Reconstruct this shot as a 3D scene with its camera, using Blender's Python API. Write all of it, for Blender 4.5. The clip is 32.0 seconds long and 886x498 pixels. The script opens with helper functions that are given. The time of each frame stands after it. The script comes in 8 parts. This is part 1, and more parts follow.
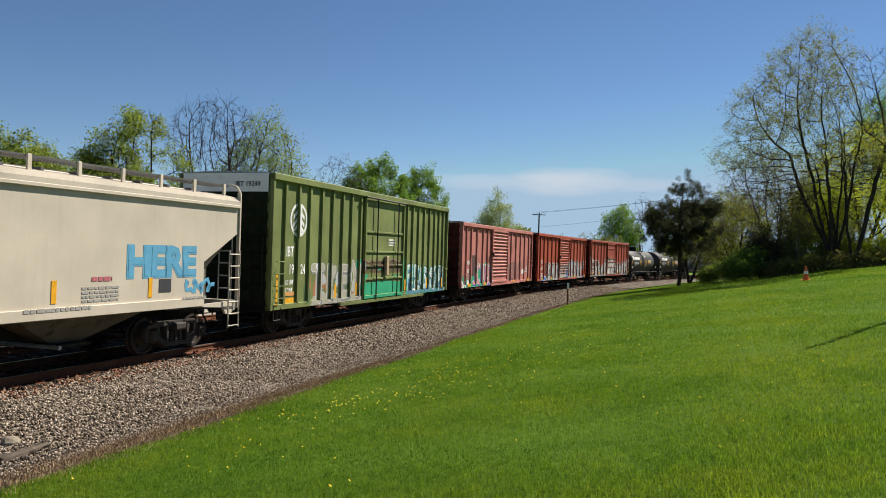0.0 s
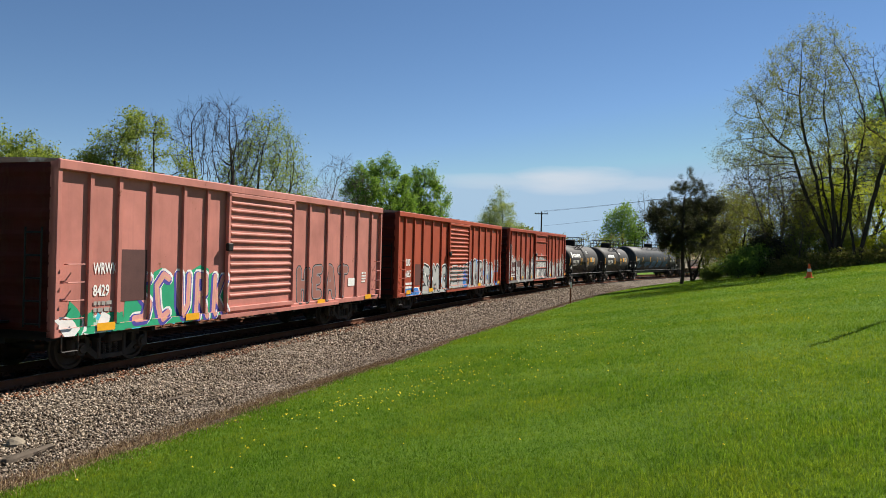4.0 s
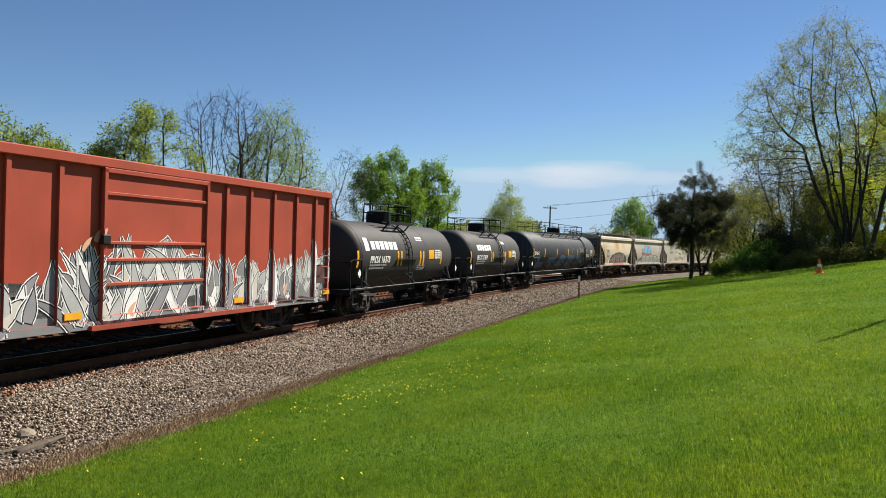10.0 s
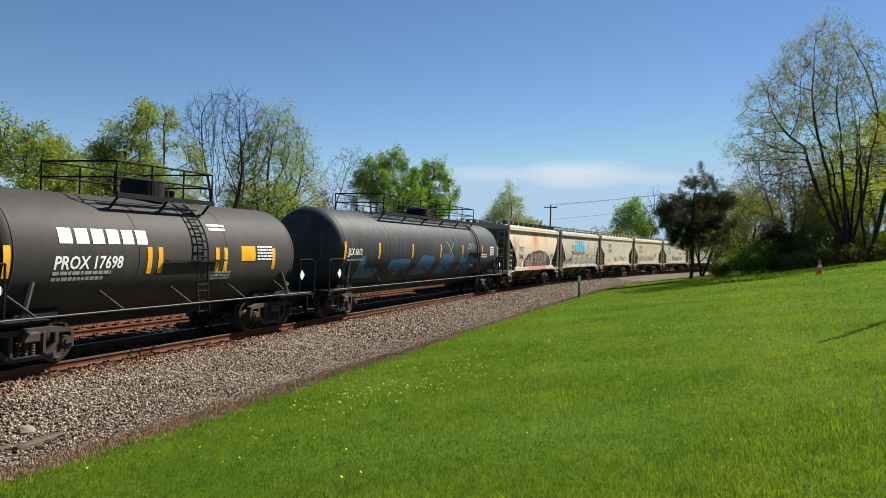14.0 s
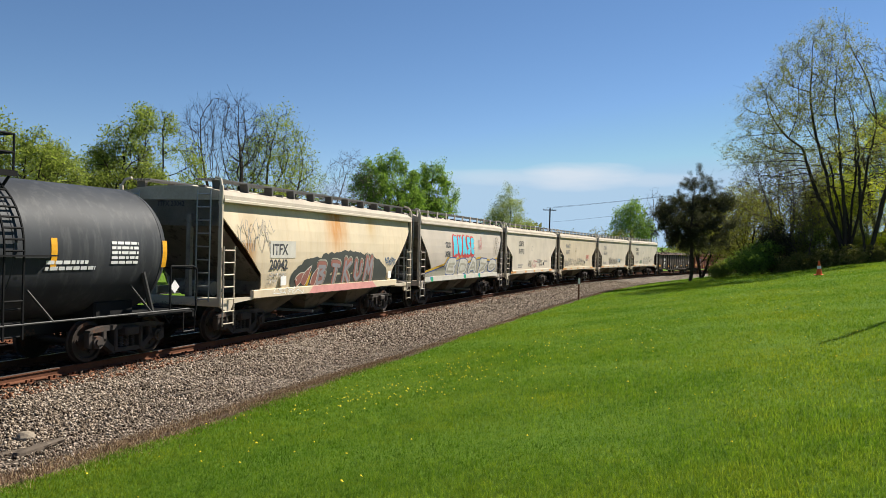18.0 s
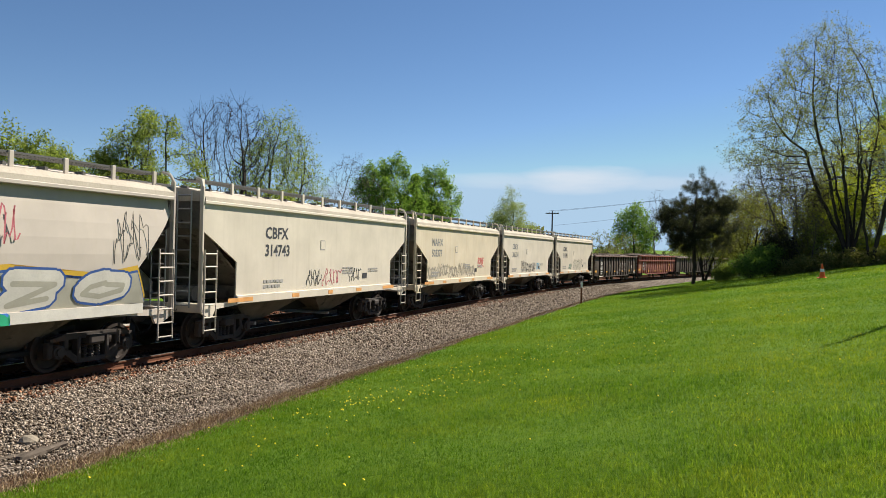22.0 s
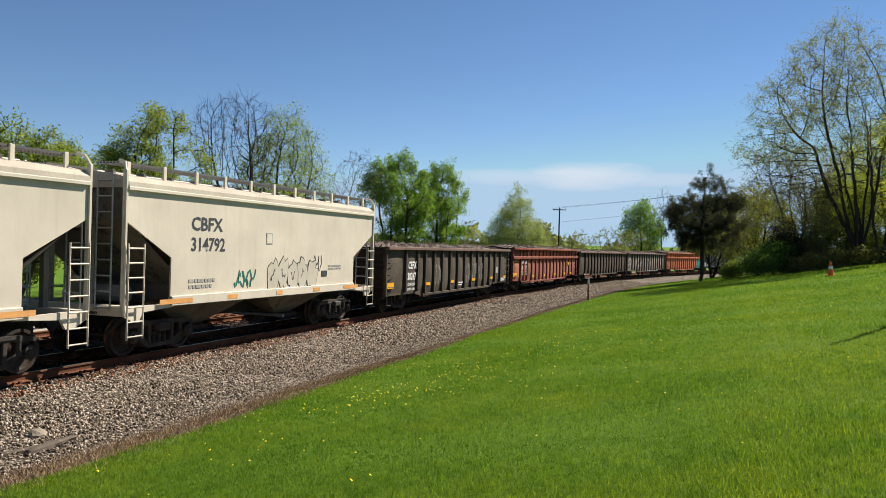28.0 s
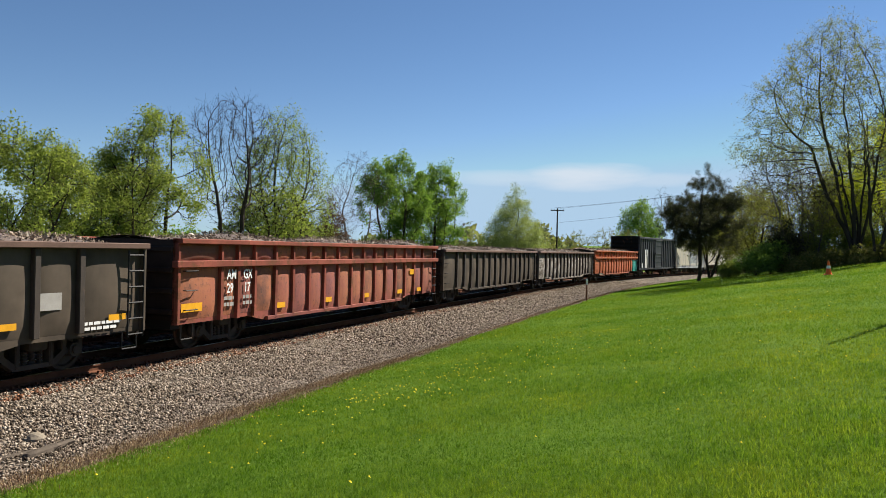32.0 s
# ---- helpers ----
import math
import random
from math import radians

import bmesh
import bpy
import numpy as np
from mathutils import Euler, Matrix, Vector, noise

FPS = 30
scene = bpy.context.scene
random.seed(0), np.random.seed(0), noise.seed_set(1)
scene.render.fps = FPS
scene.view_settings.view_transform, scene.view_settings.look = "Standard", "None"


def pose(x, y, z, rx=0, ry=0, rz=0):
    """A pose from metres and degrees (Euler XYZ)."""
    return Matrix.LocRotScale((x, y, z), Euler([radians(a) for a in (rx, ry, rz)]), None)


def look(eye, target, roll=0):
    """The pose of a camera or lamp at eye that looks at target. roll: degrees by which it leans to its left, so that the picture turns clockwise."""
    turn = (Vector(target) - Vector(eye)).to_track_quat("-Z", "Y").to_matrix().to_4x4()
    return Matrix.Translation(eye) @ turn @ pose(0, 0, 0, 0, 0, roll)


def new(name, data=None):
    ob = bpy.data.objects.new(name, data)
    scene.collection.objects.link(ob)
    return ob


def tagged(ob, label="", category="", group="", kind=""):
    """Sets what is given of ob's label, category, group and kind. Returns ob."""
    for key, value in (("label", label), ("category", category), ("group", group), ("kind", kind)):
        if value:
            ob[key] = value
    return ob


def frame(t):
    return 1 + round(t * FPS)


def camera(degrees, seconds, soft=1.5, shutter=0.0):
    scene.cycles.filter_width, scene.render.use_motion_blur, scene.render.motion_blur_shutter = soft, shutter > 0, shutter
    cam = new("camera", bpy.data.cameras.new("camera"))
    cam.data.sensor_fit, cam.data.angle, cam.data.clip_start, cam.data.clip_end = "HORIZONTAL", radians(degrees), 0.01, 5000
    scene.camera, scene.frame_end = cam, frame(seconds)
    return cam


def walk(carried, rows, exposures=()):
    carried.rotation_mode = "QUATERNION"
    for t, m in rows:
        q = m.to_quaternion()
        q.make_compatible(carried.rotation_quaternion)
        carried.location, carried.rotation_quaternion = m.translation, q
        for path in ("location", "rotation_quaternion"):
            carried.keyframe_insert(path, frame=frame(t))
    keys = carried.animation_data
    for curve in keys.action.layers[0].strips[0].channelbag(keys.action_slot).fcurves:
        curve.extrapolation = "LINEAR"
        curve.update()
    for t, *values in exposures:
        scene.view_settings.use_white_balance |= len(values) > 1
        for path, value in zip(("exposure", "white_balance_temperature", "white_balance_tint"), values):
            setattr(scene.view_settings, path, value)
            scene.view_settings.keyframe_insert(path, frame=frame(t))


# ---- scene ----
random.seed(7)
# camera held by hand on the grass slope, turning a little
cam = camera(60.1, 32.0, soft=0.8)
EYE = (0.0, 0.0, 2.794)
TURNS = [
    (0, 89.662, -1.509, 0.009), (0.5, 89.709, -1.402, -0.030), (1, 89.824, -1.382, -0.061), (1.5, 89.853, -1.607, 0.005),
    (2, 89.834, -1.521, 0.013), (2.5, 89.831, -1.289, 0.022), (3, 89.781, -1.379, 0.103), (3.5, 89.691, -1.245, 0.177),
    (5.5, 89.546, -1.134, 0.236), (6, 89.553, -1.120, 0.311), (6.5, 89.567, -1.078, 0.279), (7, 89.563, -1.092, 0.322),
    (7.5, 89.583, -0.926, 0.356), (8, 89.613, -0.989, 0.329), (8.5, 89.571, -0.938, 0.356), (9, 89.471, -1.137, 0.506),
    (9.5, 89.224, -1.248, 0.666), (10, 89.154, -1.360, 0.828), (10.5, 89.094, -1.258, 0.769), (11, 89.119, -1.318, 0.609),
    (11.5, 89.150, -1.404, 0.539), (12, 89.151, -1.571, 0.509), (12.5, 89.166, -1.550, 0.552), (13, 89.172, -1.521, 0.601),
    (13.5, 89.128, -1.448, 0.727), (14, 89.073, -1.642, 0.855), (14.5, 89.052, -1.512, 0.852), (16.5, 89.207, -1.035, 0.827),
    (17, 89.283, -1.265, 0.850), (17.5, 89.312, -1.311, 0.950), (18, 89.315, -1.337, 0.811), (18.5, 89.300, -1.277, 0.716),
    (19, 89.309, -1.205, 0.744), (19.5, 89.257, -1.167, 0.837), (20, 89.307, -0.945, 0.898), (20.5, 89.354, -1.102, 0.896),
    (21, 89.380, -1.415, 0.907), (21.5, 89.512, -1.287, 0.997), (22, 89.568, -1.261, 0.992), (22.5, 89.630, -1.197, 1.009),
    (23, 89.686, -1.232, 1.007), (23.5, 89.705, -1.278, 1.023), (24, 89.700, -1.297, 1.005), (24.5, 89.694, -1.189, 1.024),
    (25, 89.679, -1.223, 1.066), (25.5, 89.624, -1.318, 1.117), (27.5, 89.360, -1.336, 1.316), (28, 89.267, -1.443, 1.511),
    (28.5, 89.255, -1.405, 1.620), (29, 89.304, -0.984, 1.661), (29.5, 89.314, -1.146, 1.514), (30, 89.286, -1.165, 1.375),
    (30.5, 89.242, -0.808, 1.334), (31, 89.337, -1.127, 1.035), (31.5, 89.343, -1.054, 1.169), (32, 89.368, -1.138, 1.370),
]
walk(cam, [(t, pose(*EYE, rx, ry, rz)) for t, rx, ry, rz in TURNS], exposures=[(0, 0.8), (2, 0.86), (3.5, 0.88), (5.5, 0.82), (6, 0.83), (7, 1.0), (32, 1.0)])
scene.view_settings.exposure = 1.0

# ---- daylight ----
SUN_TO = Vector((0.74, 0.67, 0.93)).normalized()
world = bpy.data.worlds.new("sky")
scene.world = world
world.use_nodes = True
wn, wl = world.node_tree.nodes, world.node_tree.links
sky = wn.new("ShaderNodeTexSky")
sky.sky_type, sky.sun_disc = "NISHITA", False
sky.sun_elevation = math.asin(SUN_TO.z)
sky.sun_rotation = math.atan2(SUN_TO.x, SUN_TO.y)
sky.altitude = 2500.0
sky.air_density, sky.dust_density, sky.ozone_density = 1.0, 0.0, 3.0
wn["Background"].inputs["Strength"].default_value = 0.053
hue = wn.new("ShaderNodeHueSaturation")
hue.inputs["Saturation"].default_value = 1.08
wl.new(sky.outputs[0], hue.inputs["Color"])


def sky_math(op, a, b=0.0):
    n = wn.new("ShaderNodeMath")
    n.operation = op
    for i, v in enumerate((a, b)):
        if hasattr(v, "links"):
            wl.new(v, n.inputs[i])
        else:
            n.inputs[i].default_value = v
    return n.outputs[0]


def thin_cloud():
    """A low streak of thin cloud: how white the sky is there."""
    where = wn.new("ShaderNodeTexCoord").outputs["Generated"]
    sep = wn.new("ShaderNodeSeparateXYZ")
    wl.new(where, sep.inputs[0])
    rag = wn.new("ShaderNodeTexNoise")
    rag.inputs["Scale"].default_value, rag.inputs["Detail"].default_value = 1.0, 8.0
    stretch = wn.new("ShaderNodeMapping")
    stretch.inputs["Scale"].default_value = (9.0, 9.0, 60.0)
    wl.new(where, stretch.inputs["Vector"])
    wl.new(stretch.outputs[0], rag.inputs["Vector"])
    masks = []
    for cx, wx, cz, wz, amount in ((0.155, 0.085, 0.085, 0.021, 1.0), (0.065, 0.11, 0.083, 0.011, 0.5), (0.235, 0.08, 0.081, 0.010, 0.4)):
        ex = sky_math("POWER", sky_math("ABSOLUTE", sky_math("DIVIDE", sky_math("SUBTRACT", sep.outputs["X"], cx), wx)), 2.0)
        ez = sky_math("POWER", sky_math("ABSOLUTE", sky_math("DIVIDE", sky_math("SUBTRACT", sep.outputs["Z"], cz), wz)), 2.0)
        m = sky_math("SUBTRACT", 1.0, sky_math("ADD", ex, ez))
        m = sky_math("ADD", m, sky_math("MULTIPLY", sky_math("SUBTRACT", rag.outputs["Fac"], 0.5), 1.5))
        m = sky_math("MULTIPLY", sky_math("MINIMUM", sky_math("MAXIMUM", m, 0.0), 1.0), amount)
        masks.append(sky_math("MULTIPLY", m, sky_math("GREATER_THAN", sep.outputs["Y"], 0.0)))
    return sky_math("MAXIMUM", sky_math("MAXIMUM", masks[0], masks[1]), masks[2])


cloud_mix = wn.new("ShaderNodeMix")
cloud_mix.data_type = "RGBA"
wl.new(sky_math("MULTIPLY", thin_cloud(), 0.75), cloud_mix.inputs[0])
# Caps each sky colour channel, which dims the bright horizon.
sky_cap = wn.new("ShaderNodeMix")
sky_cap.data_type, sky_cap.blend_type = "RGBA", "DARKEN"
sky_cap.inputs[0].default_value = 1.0
sky_cap.inputs[7].default_value = (4.1, 5.8, 7.6, 1.0)
wl.new(hue.outputs[0], sky_cap.inputs[6])
wl.new(sky_cap.outputs[2], cloud_mix.inputs[6])
cloud_mix.inputs[7].default_value = (7.0, 7.5, 8.2, 1.0)
wl.new(cloud_mix.outputs[2], wn["Background"].inputs["Color"])
sun = new("sun", bpy.data.lights.new("sun", "SUN"))
sun.data.energy, sun.data.angle, sun.data.color = 5.0, radians(0.53), (1.0, 0.94, 0.84)
sun.matrix_world = look(SUN_TO * 50, (0, 0, 0))

# ---- the line of the track: s metres along it, d metres to its right, z over the rail ----
GRADE = -0.01073
S_STEP = 0.5
S_AT = np.arange(-260, 420, S_STEP)


def lay_line():
    sc = np.clip(S_AT, -18, 60)
    k = -0.00105 + 0.01593 * sc / 100 - 0.01462 * (sc / 100) ** 2
    k[S_AT < -18] = 0
    h = np.concatenate([[0], np.cumsum((k[1:] + k[:-1]) / 2 * S_STEP)])
    zero = int(260 / S_STEP)
    h = h - h[zero] + 0.32664
    mid = (h[1:] + h[:-1]) / 2
    x = np.concatenate([[0], np.cumsum(np.sin(mid) * S_STEP)])
    y = np.concatenate([[0], np.cumsum(np.cos(mid) * S_STEP)])
    return h, x - x[zero] - 7.099, y - y[zero] + 20.0


HEAD, LINE_X, LINE_Y = lay_line()


def on_line(s, d=0.0, z=0.0):
    s = np.asarray(s, float)
    h = np.interp(s, S_AT, HEAD)
    return np.stack([np.interp(s, S_AT, LINE_X) + np.cos(h) * d, np.interp(s, S_AT, LINE_Y) - np.sin(h) * d, z + GRADE * s], -1)


def s_d(x, y):
    """Where points of the plan lie along the track and beside it."""
    x, y = np.asarray(x, float).ravel(), np.asarray(y, float).ravel()
    s, d = np.empty(len(x)), np.empty(len(x))
    for a in range(0, len(x), 4000):
        b = slice(a, a + 4000)
        i = np.argmin((x[b, None] - LINE_X[None, ::2]) ** 2 + (y[b, None] - LINE_Y[None, ::2]) ** 2, axis=1) * 2
        dx, dy = x[b] - LINE_X[i], y[b] - LINE_Y[i]
        s[b] = S_AT[i] + dx * np.sin(HEAD[i]) + dy * np.cos(HEAD[i])
        d[b] = dx * np.cos(HEAD[i]) - dy * np.sin(HEAD[i])
    return s, d


def ground_z(x, y):
    x, y = np.asarray(x, float), np.asarray(y, float)
    s, d = s_d(x, y)
    z = np.interp(d, (-200, -40, -12, -7.5, -6.2, 4.9, 5.9, 9.0, 13.4, 16, 20, 25, 30, 40, 120), (-1.0, -0.7, -0.6, -0.5, -0.45, -0.42, -0.14, 0.34, 1.05, 1.42, 2.1, 2.75, 3.1, 3.6, 4.6))
    z = z + np.where(d > 5.9, 0.02 * np.sin(x.ravel() * 0.75 + 0.3 * y.ravel()) * np.sin(y.ravel() * 0.31 + 1.0), 0.0)
    return z + GRADE * np.clip(s, -60, 120)


def travelled(t):
    return 6.41986 * t + 0.0226526 * t * t - 0.000187664 * t ** 3


def car_pose(u, reach, t):
    """Pose of a car whose middle is u metres along the train, on trucks `reach` before and behind it."""
    s = u - travelled(t)
    a, b = (Vector(on_line(s + k * reach)) for k in (-1, 1))
    ahead = (b - a).normalized()
    left = Vector((0, 0, 1)).cross(ahead).normalized()
    up = ahead.cross(left)
    m = Matrix((ahead, left, up)).transposed().to_4x4()
    m.translation = (a + b) / 2
    return m


MOVERS = []

# ---- materials ----
def nodes_of(name):
    m = bpy.data.materials.new(name)
    m.use_nodes = True
    nt = m.node_tree
    return m, nt, nt.nodes["Principled BSDF"]


def add(nt, kind, **values):
    n = nt.nodes.new("ShaderNode" + kind)
    for key, v in values.items():
        if key in n.inputs:
            n.inputs[key].default_value = v
        else:
            n.inputs[int(key[1:])].default_value = v
    return n


def mix_rgb(nt, fac, a, b, blend="MIX"):
    n = nt.nodes.new("ShaderNodeMix")
    n.data_type, n.blend_type = "RGBA", blend
    for sock, v in ((n.inputs[0], fac), (n.inputs[6], a), (n.inputs[7], b)):
        if hasattr(v, "links"):
            nt.links.new(v, sock)
        else:
            sock.default_value = v if not isinstance(v, tuple) or len(v) == 4 else (*v, 1)
    return n.outputs[2]


def maths(nt, op, a, b=0.0, c=0.0):
    n = nt.nodes.new("ShaderNodeMath")
    n.operation = op
    for i, v in enumerate((a, b, c)):
        if hasattr(v, "links"):
            nt.links.new(v, n.inputs[i])
        else:
            n.inputs[i].default_value = v
    return n.outputs[0]


def coords(nt, scale=(1, 1, 1), world_space=False):
    if world_space:
        src = nt.nodes.new("ShaderNodeNewGeometry").outputs["Position"]
    else:
        src = nt.nodes.new("ShaderNodeTexCoord").outputs["Object"]
    mp = nt.nodes.new("ShaderNodeMapping")
    mp.inputs["Scale"].default_value = scale
    nt.links.new(src, mp.inputs["Vector"])
    return mp.outputs[0]


def noise_fac(nt, vec, scale, detail=4.0, rough=0.55):
    n = add(nt, "TexNoise", Scale=scale, Detail=detail, Roughness=rough)
    nt.links.new(vec, n.inputs["Vector"])
    return n.outputs["Fac"]


def ramp(nt, fac, *stops, constant=False):
    n = nt.nodes.new("ShaderNodeValToRGB")
    if constant:
        n.color_ramp.interpolation = "CONSTANT"
    el = n.color_ramp.elements
    while len(el) < len(stops):
        el.new(0.5)
    for e, (p, c) in zip(el, stops):
        e.position, e.color = p, (*c, 1) if not isinstance(c, float) else (c, c, c, 1)
    nt.links.new(fac, n.inputs[0])
    return n.outputs[0]


def bump(nt, bsdf, height, strength=0.3, distance=0.02):
    b = add(nt, "Bump", Strength=strength, Distance=distance)
    nt.links.new(height, b.inputs["Height"])
    nt.links.new(b.outputs[0], bsdf.inputs["Normal"])


def surface(name, colour, other=None, rough=0.7, metal=0.0, coarse=0.6, fine=14.0, spread=0.25, dent=0.25, depth=0.01, stretch=(1, 1, 1), world_space=False, wear=None, wear_at=0.62):
    """A plain surface: two scales of variation, optional worn patches, fine relief."""
    m, nt, bs = nodes_of(name)
    v = coords(nt, stretch, world_space)
    big, small = noise_fac(nt, v, coarse, 5), noise_fac(nt, v, fine, 6, 0.65)
    dark = tuple(c * (1 - spread) for c in colour)
    light = tuple(min(1, c * (1 + spread)) for c in (other or colour))
    c = ramp(nt, big, (0.32, dark), (0.68, light))
    c = mix_rgb(nt, 0.35, c, ramp(nt, small, (0.3, tuple(x * 0.7 for x in colour)), (0.7, tuple(min(1, x * 1.25) for x in colour))))
    if wear:
        w = noise_fac(nt, coords(nt, (1, 1, 1), world_space), 1.7, 8, 0.7)
        c = mix_rgb(nt, ramp(nt, w, (wear_at, 0.0), (wear_at + 0.06, 1.0)), c, wear)
    nt.links.new(c, bs.inputs["Base Color"])
    bs.inputs["Roughness"].default_value, bs.inputs["Metallic"].default_value = rough, metal
    bs.inputs["Specular IOR Level"].default_value = 0.08 if rough >= 0.85 else 0.3
    bump(nt, bs, small, dent, depth)
    return m


def leafy(name, a, b, c):
    """Leaves: each clump its own green, light shining through."""
    m, nt, bs = nodes_of(name)
    g = nt.nodes.new("ShaderNodeNewGeometry")
    col = ramp(nt, g.outputs["Random Per Island"], (0.0, a), (0.5, b), (1.0, c))
    nt.links.new(col, bs.inputs["Base Color"])
    bs.inputs["Roughness"].default_value = 0.6
    bs.inputs["Specular IOR Level"].default_value = 0.08
    tr = nt.nodes.new("ShaderNodeBsdfTranslucent")
    nt.links.new(mix_rgb(nt, 1.0, col, (1.0, 1.0, 0.55), "MULTIPLY"), tr.inputs["Color"])
    mx = nt.nodes.new("ShaderNodeMixShader")
    mx.inputs[0].default_value = 0.6
    nt.links.new(bs.outputs[0], mx.inputs[1])
    nt.links.new(tr.outputs[0], mx.inputs[2])
    nt.links.new(mx.outputs[0], nt.nodes["Material Output"].inputs["Surface"])
    return m


# ---- mesh tools ----
def mesh_of(bm, *mats):
    me = bpy.data.meshes.new("mesh")
    bm.to_mesh(me)
    bm.free()
    for m in mats:
        me.materials.append(m)
    return me


def part(name, bm, material, parent=None, label="", smooth=False):
    """Links a bmesh (or mesh data) as one mesh object under a thing or a part."""
    me = bm if isinstance(bm, bpy.types.Mesh) else mesh_of(bm, *(material if isinstance(material, (list, tuple)) else (material,)))
    if smooth:
        me.polygons.foreach_set("use_smooth", [True] * len(me.polygons))
    ob = new(name, me)
    ob.parent = parent
    return tagged(ob, label)


def raw_mesh(verts, faces, *mats):
    me = bpy.data.meshes.new("mesh")
    me.from_pydata([tuple(v) for v in verts], [], faces)
    for m in mats:
        me.materials.append(m)
    return me


def tri_mesh(verts, size, *mats):
    """Mesh from loose polygons of `size` corners each: verts is (n * size, 3)."""
    verts = np.ascontiguousarray(verts, np.float32)
    n = len(verts) // size
    me = bpy.data.meshes.new("mesh")
    me.vertices.add(len(verts))
    me.vertices.foreach_set("co", verts.ravel())
    me.loops.add(n * size)
    me.loops.foreach_set("vertex_index", np.arange(n * size, dtype=np.int32))
    me.polygons.add(n)
    me.polygons.foreach_set("loop_start", np.arange(0, n * size, size, dtype=np.int32))
    me.update(calc_edges=True)
    for m in mats:
        me.materials.append(m)
    return me


def box(bm, x0, x1, y0, y1, z0, z1, bevel=0.0):
    c = [bm.verts.new((x, y, z)) for x in (x0, x1) for y in (y0, y1) for z in (z0, z1)]
    fs = [bm.faces.new([c[i] for i in q]) for q in ((0, 1, 3, 2), (4, 6, 7, 5), (0, 4, 5, 1), (2, 3, 7, 6), (0, 2, 6, 4), (1, 5, 7, 3))]
    if bevel:
        es = list({e for f in fs for e in f.edges})
        bmesh.ops.bevel(bm, geom=es, offset=bevel, segments=1, affect="EDGES", clamp_overlap=True)
    return bm


def boxes(*rows, bevel=0.0):
    bm = bmesh.new()
    for r in rows:
        box(bm, *r, bevel=bevel)
    return bm


def rod(bm, a, b, r, sides=6, r2=None):
    a, b = Vector(a), Vector(b)
    ax = (b - a).normalized()
    u = ax.orthogonal().normalized()
    w = ax.cross(u)
    rings = []
    for p, rr in ((a, r), (b, r if r2 is None else r2)):
        rings.append([bm.verts.new(p + (u * math.cos(k * math.tau / sides) + w * math.sin(k * math.tau / sides)) * rr) for k in range(sides)])
    for k in range(sides):
        bm.faces.new((rings[0][k], rings[0][k - 1], rings[1][k - 1], rings[1][k]))
    bm.faces.new(rings[0])
    bm.faces.new(rings[1][::-1])
    return bm


def rods(*pairs, r=0.02, sides=6):
    """Bars along polylines."""
    bm = bmesh.new()
    for line in pairs:
        for a, b in zip(line, line[1:]):
            rod(bm, a, b, r, sides)
    return bm


def prism(bm, outline, y0, y1):
    """An outline in x, z given depth from y0 to y1."""
    a = [bm.verts.new((x, y0, z)) for x, z in outline]
    b = [bm.verts.new((x, y1, z)) for x, z in outline]
    n = len(outline)
    for i in range(n):
        bm.faces.new((a[i], a[i - 1], b[i - 1], b[i]))
    bm.faces.new(a)
    bm.faces.new(b[::-1])
    bmesh.ops.recalc_face_normals(bm, faces=bm.faces[:])
    return bm


def loft(bm, rings, caps=True):
    """Skin over rings of equally many points."""
    vs = [[bm.verts.new(p) for p in r] for r in rings]
    n = len(vs[0])
    for a, b in zip(vs, vs[1:]):
        for i in range(n):
            bm.faces.new((a[i], a[i - 1], b[i - 1], b[i]))
    if caps:
        bm.faces.new(vs[0])
        bm.faces.new(vs[-1][::-1])
    bmesh.ops.recalc_face_normals(bm, faces=bm.faces[:])
    return bm


def thing(name, label, category, group=""):
    return tagged(new(name), label, category, group)


def lettering(words, size, material, parent, x, y, z, name="lettering", squeeze=1.0, shear=0.0):
    """Words on a car's side, their lower left corner at x, z."""
    cu = bpy.data.curves.new("words", "FONT")
    cu.body, cu.size, cu.extrude, cu.shear, cu.resolution_u, cu.offset = words, size, 0.0, shear, 2, size * 0.022
    tmp = bpy.data.objects.new("words", cu)
    me = bpy.data.meshes.new_from_object(tmp)
    bpy.data.objects.remove(tmp)
    me.transform(Matrix.Translation((x, y, z)) @ Matrix.Rotation(radians(90), 4, "X") @ Matrix.Diagonal((squeeze, 1, 1, 1)))
    me.materials.clear()
    me.materials.append(material)
    ob = new(name, me)
    ob.parent = parent
    return ob


